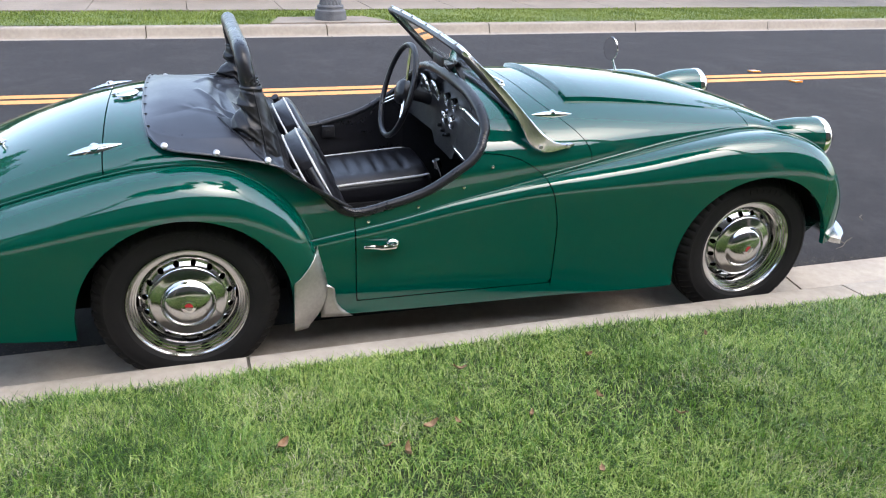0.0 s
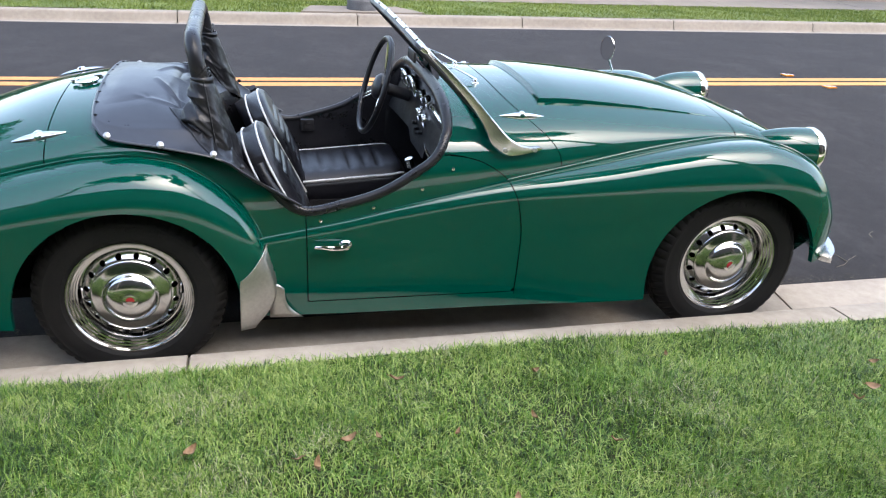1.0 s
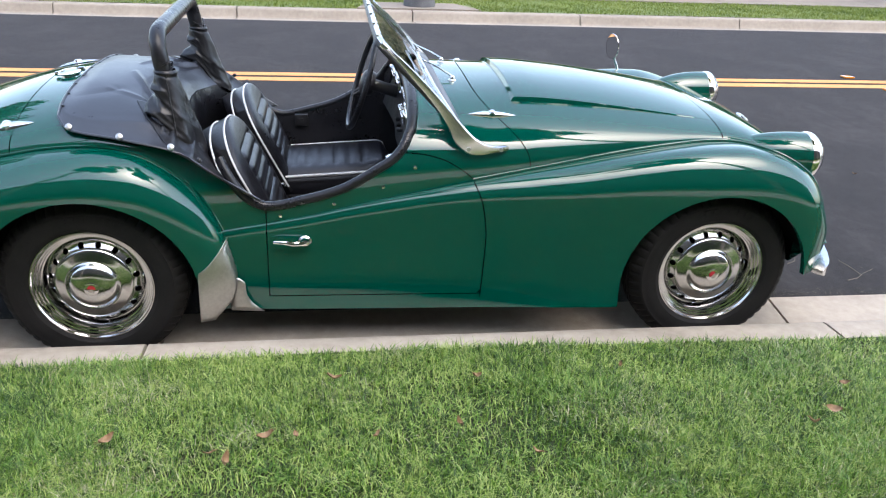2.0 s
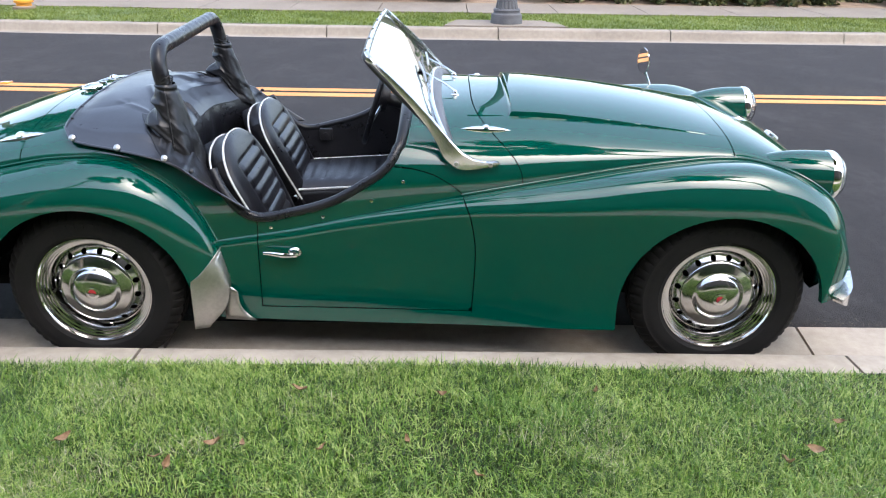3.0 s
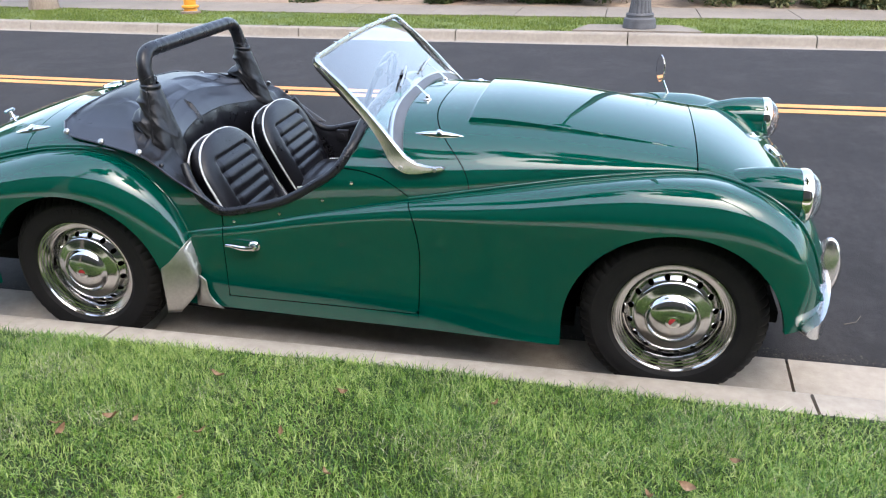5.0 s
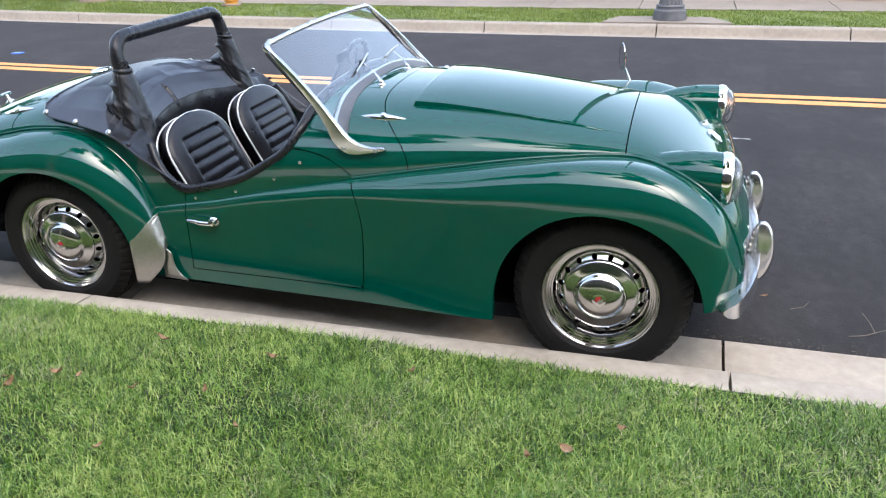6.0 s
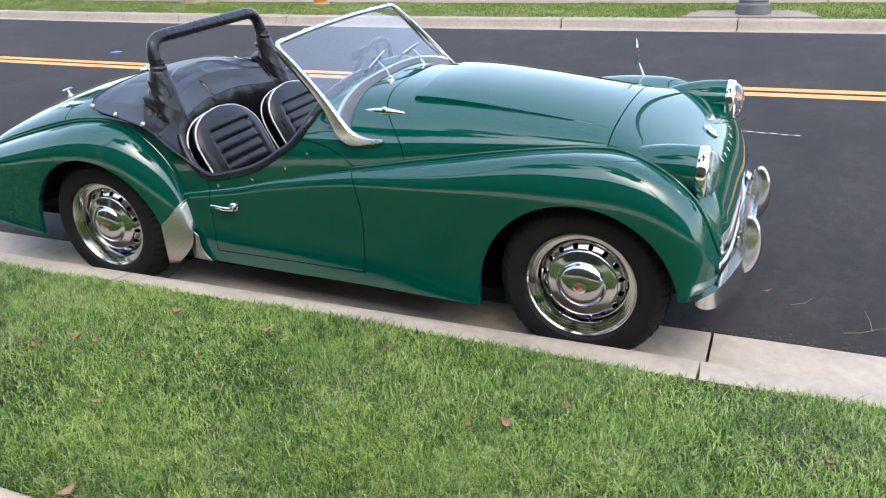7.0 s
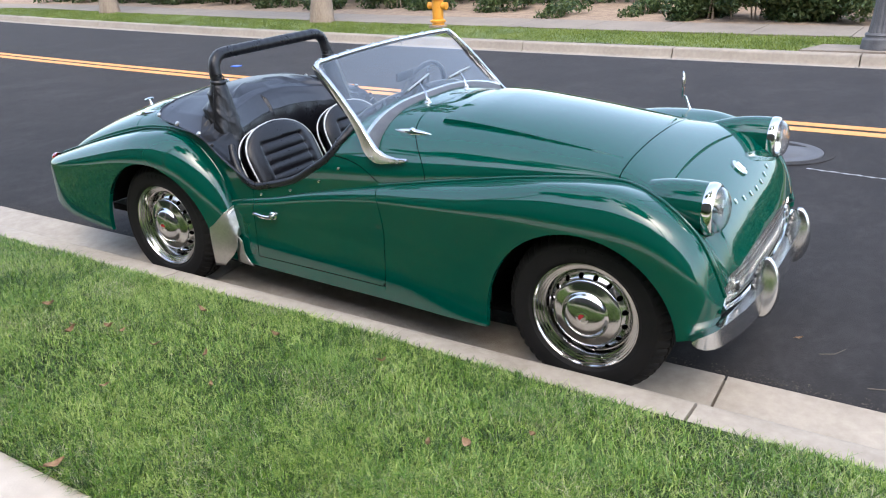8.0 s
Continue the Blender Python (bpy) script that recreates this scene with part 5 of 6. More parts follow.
for z in (0.39, 0.416, 0.442, 0.468, 0.494, 0.518):
    bm = bmesh.new()
    lim = 0.50 if z < 0.49 else 0.45
    tube(bm, [(grille_x(w) - 0.002, w, z) for w in np.linspace(-lim, lim, 31)], 0.003, 6)
    part("grille_bar", bm, ALUMINIUM, grille)
# near-black sheet for the shaded space behind the bars
bm = bmesh.new()
grid(bm, [[(2.62, w, z) for w in (-0.52, 0, 0.52)] for z in (0.3, 0.6)])
part("grille_backing", bm, DARK, grille)
for side in (1, -1):
    bm = bmesh.new()
    spin(bm, [(0.03, -0.01), (0.032, 0.004), (0.026, 0.012), (0.012, 0.017), (0.0004, 0.018)], 24, "x")
    part("side_lamp", bm, LENS, grille, "small round clear side lamp", at=Matrix.Translation((grille_x(0.4) + 0.004, -side * 0.42, 0.437)))
# apron below the grille
bm = bmesh.new()
rows = []
for t in np.linspace(0, 1, 12):
    z = 0.365 - 0.085 * t
    rows.append([(grille_x(w) + 0.006 - 0.075 * t ** 2, w, z + 0.022 * (abs(w) / 0.5) ** 4) for w in np.linspace(-0.545, 0.545, 41)])
grid(bm, rows)
bmesh.ops.recalc_face_normals(bm, faces=bm.faces)
part("front_apron", bm, PAINT, car)

# badge and raised marks on the nose
bm = bmesh.new()
spin(bm, [(0.036, -0.003), (0.036, 0.006), (0.03, 0.0095), (0.0004, 0.0105)], 28, "z")
for v in bm.verts:
    v.co.y *= 0.85
nose_badge = part("nose_badge", bm, CHROME, car, "small chrome shield badge", at=on_top(2.585, 0.0))
bm = bmesh.new()
block(bm, (-0.02, -0.016, 0.009), (0.02, 0.016, 0.0125), 0.002)
part("badge_enamel", bm, WHITE_MARK, nose_badge)
for i in range(7):
    w = -0.24 + 0.08 * i
    bm = bmesh.new()
    block(bm, (-0.010, -0.007, -0.002), (0.010, 0.007, 0.004), 0.0015)
    part("raised_mark", bm, CHROME, car, at=on_top(2.655 - 0.02 * (abs(w) / 0.25) ** 2, w))

# bumpers
def bumper_bar(path, h, t):
    bm = bmesh.new()
    pts = [Vector(p) for p in path]
    rows = []
    for i, p in enumerate(pts):
        d = (pts[min(i + 1, len(pts) - 1)] - pts[max(i - 1, 0)]).normalized()
        n = d.cross(Vector((0, 0, 1))).normalized()
        e = min(i, len(pts) - 1 - i) / 4
        k = min(1.0, 0.15 + 0.85 * math.sin(min(1, e) * math.pi / 2) ** 0.7) * (0.62 + 0.38 * step(0, 11, min(i, len(pts) - 1 - i)))
        p = p - Vector((0, 0, 0.014 * (1 - step(0, 9, min(i, len(pts) - 1 - i)))))
        rows.append([p + n * t * a + Vector((0, 0, h * k * b)) for a, b in ((-0.3, -0.5), (0.3, -0.5), (0.68, -0.46), (0.9, -0.36), (1.0, -0.2), (1.0, -0.04), (0.93, 0.12), (0.8, 0.26), (0.62, 0.38), (0.36, 0.47), (-0.3, 0.5))])
    grid(bm, rows, closed=True, cap=True)
    bmesh.ops.recalc_face_normals(bm, faces=bm.faces)
    return bm


half = [(2.77, 0, 0.345), (2.769, 0.1, 0.345), (2.766, 0.2, 0.344), (2.761, 0.3, 0.343), (2.753, 0.4, 0.341), (2.74, 0.48, 0.339), (2.722, 0.55, 0.337), (2.706, 0.6, 0.336), (2.688, 0.645, 0.337), (2.67, 0.674, 0.34), (2.652, 0.69, 0.344), (2.637, 0.698, 0.347)]
path = [(x, w, z) for x, w, z in half[::-1]] + [(x, -w, z) for x, w, z in half[1:]]
bumper = part("front_bumper", bumper_bar([(x, w, z + 0.008) for x, w, z in path], 0.1, 0.046), BUMPER_CHROME, car, "curved chrome front bumper with overriders")
for side in (1, -1):
    # ear-shaped overrider: upright, rounded over the top, thicker low down
    bm = bmesh.new()
    rows = []
    for i in range(25):
        t = i / 24
        k = math.sin(math.pi * min(0.997, max(0.003, t))) ** 0.9
        t = 0.5 - 0.5 * math.cos(math.pi * t)
        z = 0.272 + 0.238 * t
        deep = (0.046 - 0.012 * t) * k
        x = 2.768 + 0.020 * math.sin(math.pi * t * 0.8) - 0.004 * t
        wide = (0.031 - 0.008 * t) * k
        rows.append([(x + deep * math.cos(a) - (0.02 * k if math.cos(a) < 0 else 0), -side * 0.287 + wide * math.sin(a), z) for a in (2 * math.pi * q / 20 for q in range(20))])
    grid(bm, rows, closed=True, cap=True)
    bmesh.ops.recalc_face_normals(bm, faces=bm.faces)
    part("overrider", bm, BUMPER_CHROME, bumper, angle=70)
    bm = bmesh.new()
    tube(bm, [(2.55, -side * 0.33, 0.34), (2.74, -side * 0.31, 0.345)], 0.014, 8)
    part("bumper_bracket", bm, DARK, bumper)

# wing mirror on the far wing
bm = bmesh.new()
mx, mw = 2.19, 0.60
mz = 0.79
spin(bm, [(0.02, -0.025), (0.02, 0.0), (0.012, 0.01), (0.007, 0.02), (0.0055, 0.075)], 16, "z")
for v in bm.verts:
    v.co = Vector((v.co.x + mx + 0.03 - 0.42 * (v.co.z), v.co.y, v.co.z))
wm_ob = part("wing_mirror", bm, CHROME, car, "round chrome mirror on a slender stalk", at=Matrix.Translation((0, mw, mz)))
bm = bmesh.new()
spin(bm, [(0.0004, 0.012), (0.024, 0.011), (0.042, 0.006), (0.05, 0.0), (0.049, -0.004), (0.046, -0.004)], 32, "x")
for v in bm.verts:
    v.co.z *= 1.2
part("mirror_shell", bm, CHROME, wm_ob, at=Matrix.Translation((mx - 0.014, 0.0, 0.125)) @ Matrix.Rotation(radians(18), 4, "Z"))
bm = bmesh.new()
spin(bm, [(0.047, -0.0035), (0.0004, -0.0035)], 32, "x")
for v in bm.verts:
    v.co.z *= 1.2
part("mirror_pane", bm, MIRROR, wm_ob, at=Matrix.Translation((mx - 0.014, 0.0, 0.125)) @ Matrix.Rotation(radians(18), 4, "Z"))

# alloy stone guards on the rear wings
for side in (1, -1):
    bm = bmesh.new()
    nx, nz = 16, 20
    rows = []
    for j in range(nz + 1):
        t = j / nz
        z = 0.178 + (0.475 - 0.178) * t
        xa = 0.352 + 0.008 * t if z < 0.37 else 0.356 + (0.455 - 0.356) * ((z - 0.37) / 0.105) ** 0.75
        xb = float(GUARD_EDGE(z)) + (0.004 if z < 0.42 else -0.01)
        if z > 0.46:
            xa = min(xa, xb - 0.004)
        row = []
        for i in range(nx + 1):
            x = xa + (xb - xa) * i / nx
            zz = min(max(z, float(R_ZS(x)) + 0.001), float(R_ZV(x)))
            zm, wm, wv, zv = R_ZM(x), R_WM(x), R_WV(x), R_ZV(x)
            if zz > zm:
                s = min(1.0, (zz - zm) / (zv - zm))
                w = wv + (wm - wv) * max(0.0, 1 - s ** (2 / SQUARE)) ** (SQUARE / 2)
            else:
                w = R_WS(x) + (wm - R_WS(x)) * math.sin((zz - R_ZS(x)) / (zm - R_ZS(x)) * math.pi / 2)
            row.append((x, -side * (w + 0.004), z))
        rows.append(row)
    grid(bm, rows)
    bmesh.ops.recalc_face_normals(bm, faces=bm.faces)
    gd = part("stone_guard", bm, DULL_METAL, car, "dull alloy stone guard on the rear wing")
    md = gd.modifiers.new("thick", "SOLIDIFY")
    md.thickness, md.offset = 0.003, 1
    bm = bmesh.new()
    rows = []
    for j in range(9):
        t = j / 8
        z = 0.325 - 0.13 * t
        front = 0.487 + 0.022 * min(1.0, t / 0.15) ** 0.5 + 0.062 * max(0.0, (t - 0.35) / 0.65) ** 2.2
        rows.append([(x, -side * (0.613 + 0.008 * (x - 0.48) / 0.07), z) for x in (0.455, 0.478, 0.478 + 0.6 * (front - 0.478), front)])
    grid(bm, rows)
    bmesh.ops.recalc_face_normals(bm, faces=bm.faces)
    g2 = part("guard_flange", bm, DULL_METAL, gd)
    md = g2.modifiers.new("thick", "SOLIDIFY")
    md.thickness, md.offset = 0.003, 1
    # tail lamp at the wing's end
    bm = bmesh.new()
    spin(bm, [(0.026, 0.02), (0.027, 0.0), (0.02, -0.014), (0.0004, -0.02)], 20, "x")
    part("tail_lamp", bm, RED_LENS, car, "small red tail lamp", at=Matrix.Translation((-0.945, -side * 0.552, 0.545)))
# closing panel at the tail
bm = bmesh.new()
grid(bm, [[(-0.93 + 0.02 * abs(w), w, z) for w in np.linspace(-0.57, 0.57, 13)] for z in (0.32, 0.45, 0.56)])
part("tail_panel", bm, PAINT, car)


# ---- roll bar and cover ----
HOOP_W, HOOP_X, HOOP_Z = 0.40, 0.245, 1.125


def hoop_path():
    pts = []
    base = Vector((0.302, -0.415, 0.74))
    r = 0.085
    top_a = Vector((HOOP_X, -HOOP_W, HOOP_Z))
    d = (top_a - base).normalized()
    pts += [base.lerp(top_a - d * r, i / 12) for i in range(13)]
    c0, c1 = pts[-1], top_a + Vector((0, r, 0))
    pts += [(c0.lerp(top_a, t)).lerp(top_a.lerp(c1, t), t) for t in (i / 9 for i in range(1, 10))]
    return pts + [Vector((p.x, -p.y, p.z)) for p in pts[::-1]]


bm = bmesh.new()
hp = hoop_path()
dense = []
for a, b in zip(hp, hp[1:]):
    k = max(1, int((b - a).length / 0.012))
    dense += [a.lerp(b, i / k) for i in range(k)]
rr = random.Random(5)
wr = [rr.uniform(-0.001, 0.0018) for _ in range(400)]
tube(bm, dense, lambda t: 0.0275 + 0.5 * wr[int(t * 300)] + 0.0005 * math.sin(t * 160), 18)
hoop = part("roll_bar", bm, VINYL, car, "roll bar sleeved in black vinyl")

EX = track([(0, -0.075), (0.15, -0.03), (0.35, 0.134), (0.55, 0.297), (0.8, 0.44), (1, 0.575)])
EW = track([(0, 0.475), (0.15, 0.537), (0.35, 0.57), (0.55, 0.594), (0.8, 0.606), (1, 0.602)])
EZ = track([(0, 0.870), (0.15, 0.842), (0.35, 0.818), (0.55, 0.788), (0.8, 0.70), (1, 0.612)])
CZ = track([(0, 0.905), (0.2, 0.924), (0.45, 0.928), (0.7, 0.915), (0.82, 0.895), (0.92, 0.865), (1, 0.82)])
SKIRT = 0.87   # where the buttoned skirt meets the taut top

# taut creases: from (u, s) to (u, s), height, width
CREASES = ((0.84, 0.62, 0.35, 0.45, 0.008, 0.028), (0.84, 0.60, 0.52, 0.12, 0.022, 0.030), (0.88, 0.60, 0.80, 0.02, 0.014, 0.04), (0.70, 0.55, 0.72, 0.05, -0.018, 0.05),
           (0.80, 0.78, 0.30, 0.86, 0.005, 0.035), (0.45, 0.45, 0.12, 0.62, -0.004, 0.05))


def crease(u, s, u0, s0, u1, s1, wide):
    du, ds = u1 - u0, s1 - s0
    k = min(1.0, max(0.0, ((u - u0) * du + (s - s0) * ds) / (du * du + ds * ds)))
    d = math.hypot(u - u0 - k * du, s - s0 - k * ds)
    return max(0.0, 1 - d / (1.7 * wide)) ** 1.5 * (1 - 0.75 * k) * step(0.0, 0.12, k + 0.05)


def cover_point(u, v):
    s = abs(v)
    k = s ** 3
    xc = -0.098 + 0.375 * u
    x = xc * (1 - k) + EX(u) * k
    w = float(EW(u)) * s
    edge, top = float(EZ(u)), float(CZ(u))
    knee = min(edge + 0.034 - 0.012 * u, edge + (top - edge) * 0.35)
    if s < SKIRT:
        z = top + (knee - top) * (s / SKIRT) ** 2.3
    else:
        z = knee + (edge - knee) * (s - SKIRT) / (1 - SKIRT)
    inner = step(1.0, SKIRT - 0.04, s)
    for u0, s0, u1, s1, high, wide in CREASES:
        z += high * inner * crease(u, s, u0, s0, u1, s1, wide)
    # the cloth is drawn up like a tent to each leg of the roll bar, in folds that fan out from it
    dx, dw = x - 0.285, w - 0.42
    d = math.hypot(dx, dw * 1.1)
    turn = math.atan2(dw, dx)
    z += 0.045 * inner * max(0.0, 1 - d / 0.27) ** 1.8
    fold = abs(math.sin(3.1 * turn + 0.7 + 0.6 * math.sin(9 * d))) - 0.6
    z += (0.001 + 0.007 * step(-0.06, 0.06, dx)) * inner * fold * math.exp(-((d - 0.14) / 0.07) ** 2) * step(0.3, 0.6, u)
    # fine slack between the legs
    z += 0.004 * step(0.5, 0.8, u) * inner * (0.5 - abs(noise.noise((x * 9, v * 6, 2.0)))) + 0.003 * noise.noise((x * 5, v * 4, 7.0))
    z -= 0.022 * step(0.6, 0.9, u) * max(0.0, 1 - (s / 0.6) ** 2)
    return (x, (1 if v > 0 else -1) * w, z)


bm = bmesh.new()
grid(bm, [[cover_point(i / 110, -1 + 2 * j / 200) for j in range(201)] for i in range(111)])
bmesh.ops.recalc_face_normals(bm, faces=bm.faces)
cover = part("tonneau_cover", bm, COVER, car, "wrinkled black vinyl cover buttoned over the rear cockpit", 180)
md = cover.modifiers.new("thick", "SOLIDIFY")
md.thickness, md.offset = 0.004, -1
# hem round the edge
bm = bmesh.new()
hem = [cover_point(u, -1) for u in np.linspace(1, 0, 30)] + [cover_point(0, v) for v in np.linspace(-1, 1, 60)] + [cover_point(u, 1) for u in np.linspace(0, 1, 30)]
tube(bm, hem, 0.0045, 6)
part("hem", bm, COVER, cover)
# drop at the front edge, behind the seats
bm = bmesh.new()
rows = []
for j in range(81):
    v = -0.8 + 1.6 * j / 80
    p = Vector(cover_point(1, v))
    rows.append([p, p + Vector((0.010 + 0.003 * math.sin(v * 31), 0, -0.03)), p + Vector((0.010 + 0.005 * math.sin(v * 23 + 1), 0, -0.09)), p + Vector((0.0 + 0.006 * math.sin(v * 19), 0, -0.17))])
grid(bm, rows)
part("cover_drop", bm, VINYL, cover, angle=180)
# end of the zip, a stiff fold that stands up at the front edge
bm = bmesh.new()
line = [Vector(cover_point(u, -0.14)) for u in np.linspace(0.84, 1, 9)] + [Vector(cover_point(1, -0.14)) + Vector((0.012, 0, -0.02 * k)) for k in range(1, 5)]
grid(bm, [[p + Vector((0, o, h * min(1.0, 0.15 + 0.2 * i))) for o, h in ((-0.014, -0.002), (-0.006, 0.004), (-0.002, 0.016), (0.003, 0.017), (0.007, 0.003), (0.013, -0.002))] for i, p in enumerate(line)])
part("zip_end", bm, VINYL, cover, angle=60)
SPOTS = np.array([cover_point(i / 60, -j / 60) for i in range(61) for j in range(61)])


def cover_height(x, w):
    d = np.hypot(SPOTS[:, 0] - x, SPOTS[:, 1] + w)
    near = np.argsort(d)[:4]
    return float(np.average(SPOTS[near, 2], weights=1 / (d[near] + 0.002)))


for side in (1, -1):
    for x, w, z, mat, k in ((-0.028, 0.54, 0.852, DULL_METAL, 1.0), (0.134, 0.573, 0.829, DULL_METAL, 1.0), (0.297, 0.594, 0.80, DULL_METAL, 1.0), (0.385, 0.602, 0.757, DASH, 0.75)):
        bm = bmesh.new()
        spin(bm, [(0.0115 * k, 0.004), (0.0112 * k, -0.002), (0.009 * k, -0.0035), (0.0004, -0.004 / k)], 16, "y")
        m = Matrix.Translation((x, -side * w, z)) @ Matrix.Rotation(radians(-35 * side), 4, "X") @ (Matrix() if side > 0 else Matrix.Rotation(math.pi, 4, "Z"))
        part("cover_stud", bm, mat, cover, at=m)
    # flap of the sleeve, drawn down from the leg to the corner of the cockpit in fanning folds
    bm = bmesh.new()
    rows = []
    for i in range(49):
        u = 0.565 + 0.435 * i / 48
        row = []
        for j in range(41):
            s = 1.002 - 0.42 * j / 40
            x, w, z = cover_point(u, -side * s)
            turn = math.atan2(x - 0.30, 0.95 - z)
            d = math.hypot(x - 0.30, 0.95 - z)
            fold = max(0.0, 1 - abs(math.remainder(turn * 3.3 + 0.25 * noise.noise((x * 14, z * 14, side)) + 0.2, 1.0)) / 0.32) ** 1.3
            lift = 0.004 + step(0.565, 0.75, u) * (0.015 * fold * math.exp(-((d - 0.17) / 0.12) ** 2)) + 0.003 * noise.noise((x * 24, z * 24, 3.0 * side))
            row.append((x + 0.3 * lift, w - side * lift * 0.9, z + 0.7 * lift))
        rows.append(row)
    grid(bm, rows)
    bmesh.ops.recalc_face_normals(bm, faces=bm.faces)
    flap = part("side_flap", bm, SLEEVE, cover, "black vinyl flap drawn down to the cockpit corner", 180)
    md = flap.modifiers.new("thick", "SOLIDIFY")
    md.thickness, md.offset = 0.0025, -1
    for i in range(4):
        p = cover_point(0.0, -side * (0.85 - 0.24 * i))
        bm = bmesh.new()
        spin(bm, [(0.0065, -0.003), (0.006, 0.003), (0.0004, 0.004)], 12, "z")
        part("cover_stud", bm, DASH, cover, at=Matrix.Translation(p) @ Matrix.Translation((0.006, 0, 0.001)))
    # sleeve round the leg: a cuff, a stitched seam, slack folds that pile up at the back and taut ones at the front
    n = 96
    base, top = Vector((0.292, -side * 0.424, 0.812)), Vector((0.268, -side * 0.404, 1.012))

    FEET = []
    for k in range(n):
        q = 2 * math.pi * k / n
        fx, fy = base.x + (0.098 if math.cos(q) > 0 else 0.088) * math.cos(q), base.y + 0.078 * math.sin(q)
        FEET.append(Vector((fx, fy, cover_height(fx, abs(fy)) - 0.004)))

    def sleeve_point(t, a):
        """t: 0 at the foot, 1 at the cuff; a: round the leg, 0 facing forwards."""
        back = max(0.0, -math.cos(a)) ** 0.7
        front = max(0.0, math.cos(a)) ** 0.6
        soft = (1 - t) ** 0.6 * step(0.0, 0.12, t)
        # a fold that hangs over at the back, with a pinch above it
        f = 1 + back * (0.26 * math.exp(-((t - 0.2) / 0.09) ** 2) - 0.16 * math.exp(-((t - 0.44) / 0.09) ** 2) + 0.10 * math.exp(-((t - 0.62) / 0.06) ** 2))
        # slanting creases
        for k, (slope, off, high) in enumerate(((2.2, 0.1, 0.13), (-1.7, 0.45, 0.11), (3.4, 0.8, 0.08))):
            q = math.remainder((t * 2.6 + slope * (a + 0.4 * noise.noise((t * 3, a, k + side))) / 6.283 + off), 1.0)
            f += high * soft * (0.35 + back) * (max(0.0, 1 - abs(q) / 0.2) ** 1.4 - 0.2)
        # long facets at the front
        f += front * soft * (0.10 * (abs(math.sin(2.0 * a + 0.9 * side)) - 0.5) + 0.05 * math.sin(5 * a + 4 * t))
        f += 0.11 * soft * noise.noise((math.cos(a) * 1.7 + 3 * side, math.sin(a) * 1.7, t * 3.4))
        f += 0.08 * math.exp(-((t - 0.965) / 0.025) ** 2) - 0.05 * math.exp(-((t - 0.915) / 0.02) ** 2)
        # straight from the cuff to a foot that lies on the cover
        foot = FEET[round(a / (2 * math.pi) * n) % n]
        ring = top + Vector((0.034 * math.cos(a), 0.034 * math.sin(a), 0))
        axis = base.lerp(top, t)
        p = foot.lerp(ring, t ** 0.92)
        return Vector((axis.x + (p.x - axis.x) * f, axis.y + (p.y - axis.y) * f, p.z - 0.012 * back * math.exp(-((t - 0.16) / 0.08) ** 2)))
    bm = bmesh.new()
    grid(bm, [[sleeve_point(i / 64, 2 * math.pi * k / n) for k in range(n)] for i in range(65)], closed=True)
    bmesh.ops.recalc_face_normals(bm, faces=bm.faces)
    sleeve = part("leg_sleeve", bm, SLEEVE, hoop, "gathered black vinyl sleeve", 180)
    bm = bmesh.new()
    seam_a = -side * (math.pi / 2 - 0.15)
    tube(bm, [sleeve_point(0.02 + 0.93 * i / 40, seam_a) + Vector((0, -side * 0.0015, 0)) for i in range(41)], lambda q: 0.0028 + 0.0008 * math.sin(q * 150), 6)
    part("seam", bm, SLEEVE, sleeve)
    bm = bmesh.new()
    for zz in (0.0, 0.016):
        c = top + (top - base).normalized() * (0.004 + zz)
        tube(bm, [c + Vector((0.0285 * math.cos(q), 0.0285 * math.sin(q), 0.009 * math.sin(q * 2 + zz * 90 + side))) for q in (2 * math.pi * k / 32 for k in range(32))], 0.0024, 6, closed=True)
    part("cuff_fold", bm, SLEEVE, sleeve)


# ---- the street ----
def leaf_cloud(name, centres, n, size, mat, parent, seed, label=""):
    """Many small folded leaves scattered in lumps: centres of (x, y, z, rx, ry, rz)."""
    g = np.random.default_rng(seed)
    c = np.array(centres)
    i = g.integers(0, len(c), n)
    d = g.normal(size=(n, 3))
    d /= np.linalg.norm(d, axis=1)[:, None]
    r = g.uniform(0.25, 1.0, n) ** 0.45
    p = c[i, :3] + d * r[:, None] * c[i, 3:]
    p += g.normal(size=(n, 3)) * size * 0.6
    a = g.normal(size=(n, 3))
    a /= np.linalg.norm(a, axis=1)[:, None]
    b = np.cross(a, g.normal(size=(n, 3)))
    b /= np.linalg.norm(b, axis=1)[:, None]
    s = size * g.uniform(0.6, 1.3, n)[:, None]
    nn = np.cross(a, b)
    v = np.stack([p - a * s, p + b * s * 0.42 + nn * s * 0.12, p + a * s, p - b * s * 0.42 + nn * s * 0.12], 1)
    k = np.arange(n)[:, None] * 4
    f = np.concatenate([k + [0, 1, 2], k + [0, 2, 3]]).tolist()
    ob = sheet(name, v.reshape(-1, 3).tolist(), f, mat)
    ob.parent = parent
    return tagged(ob, label)


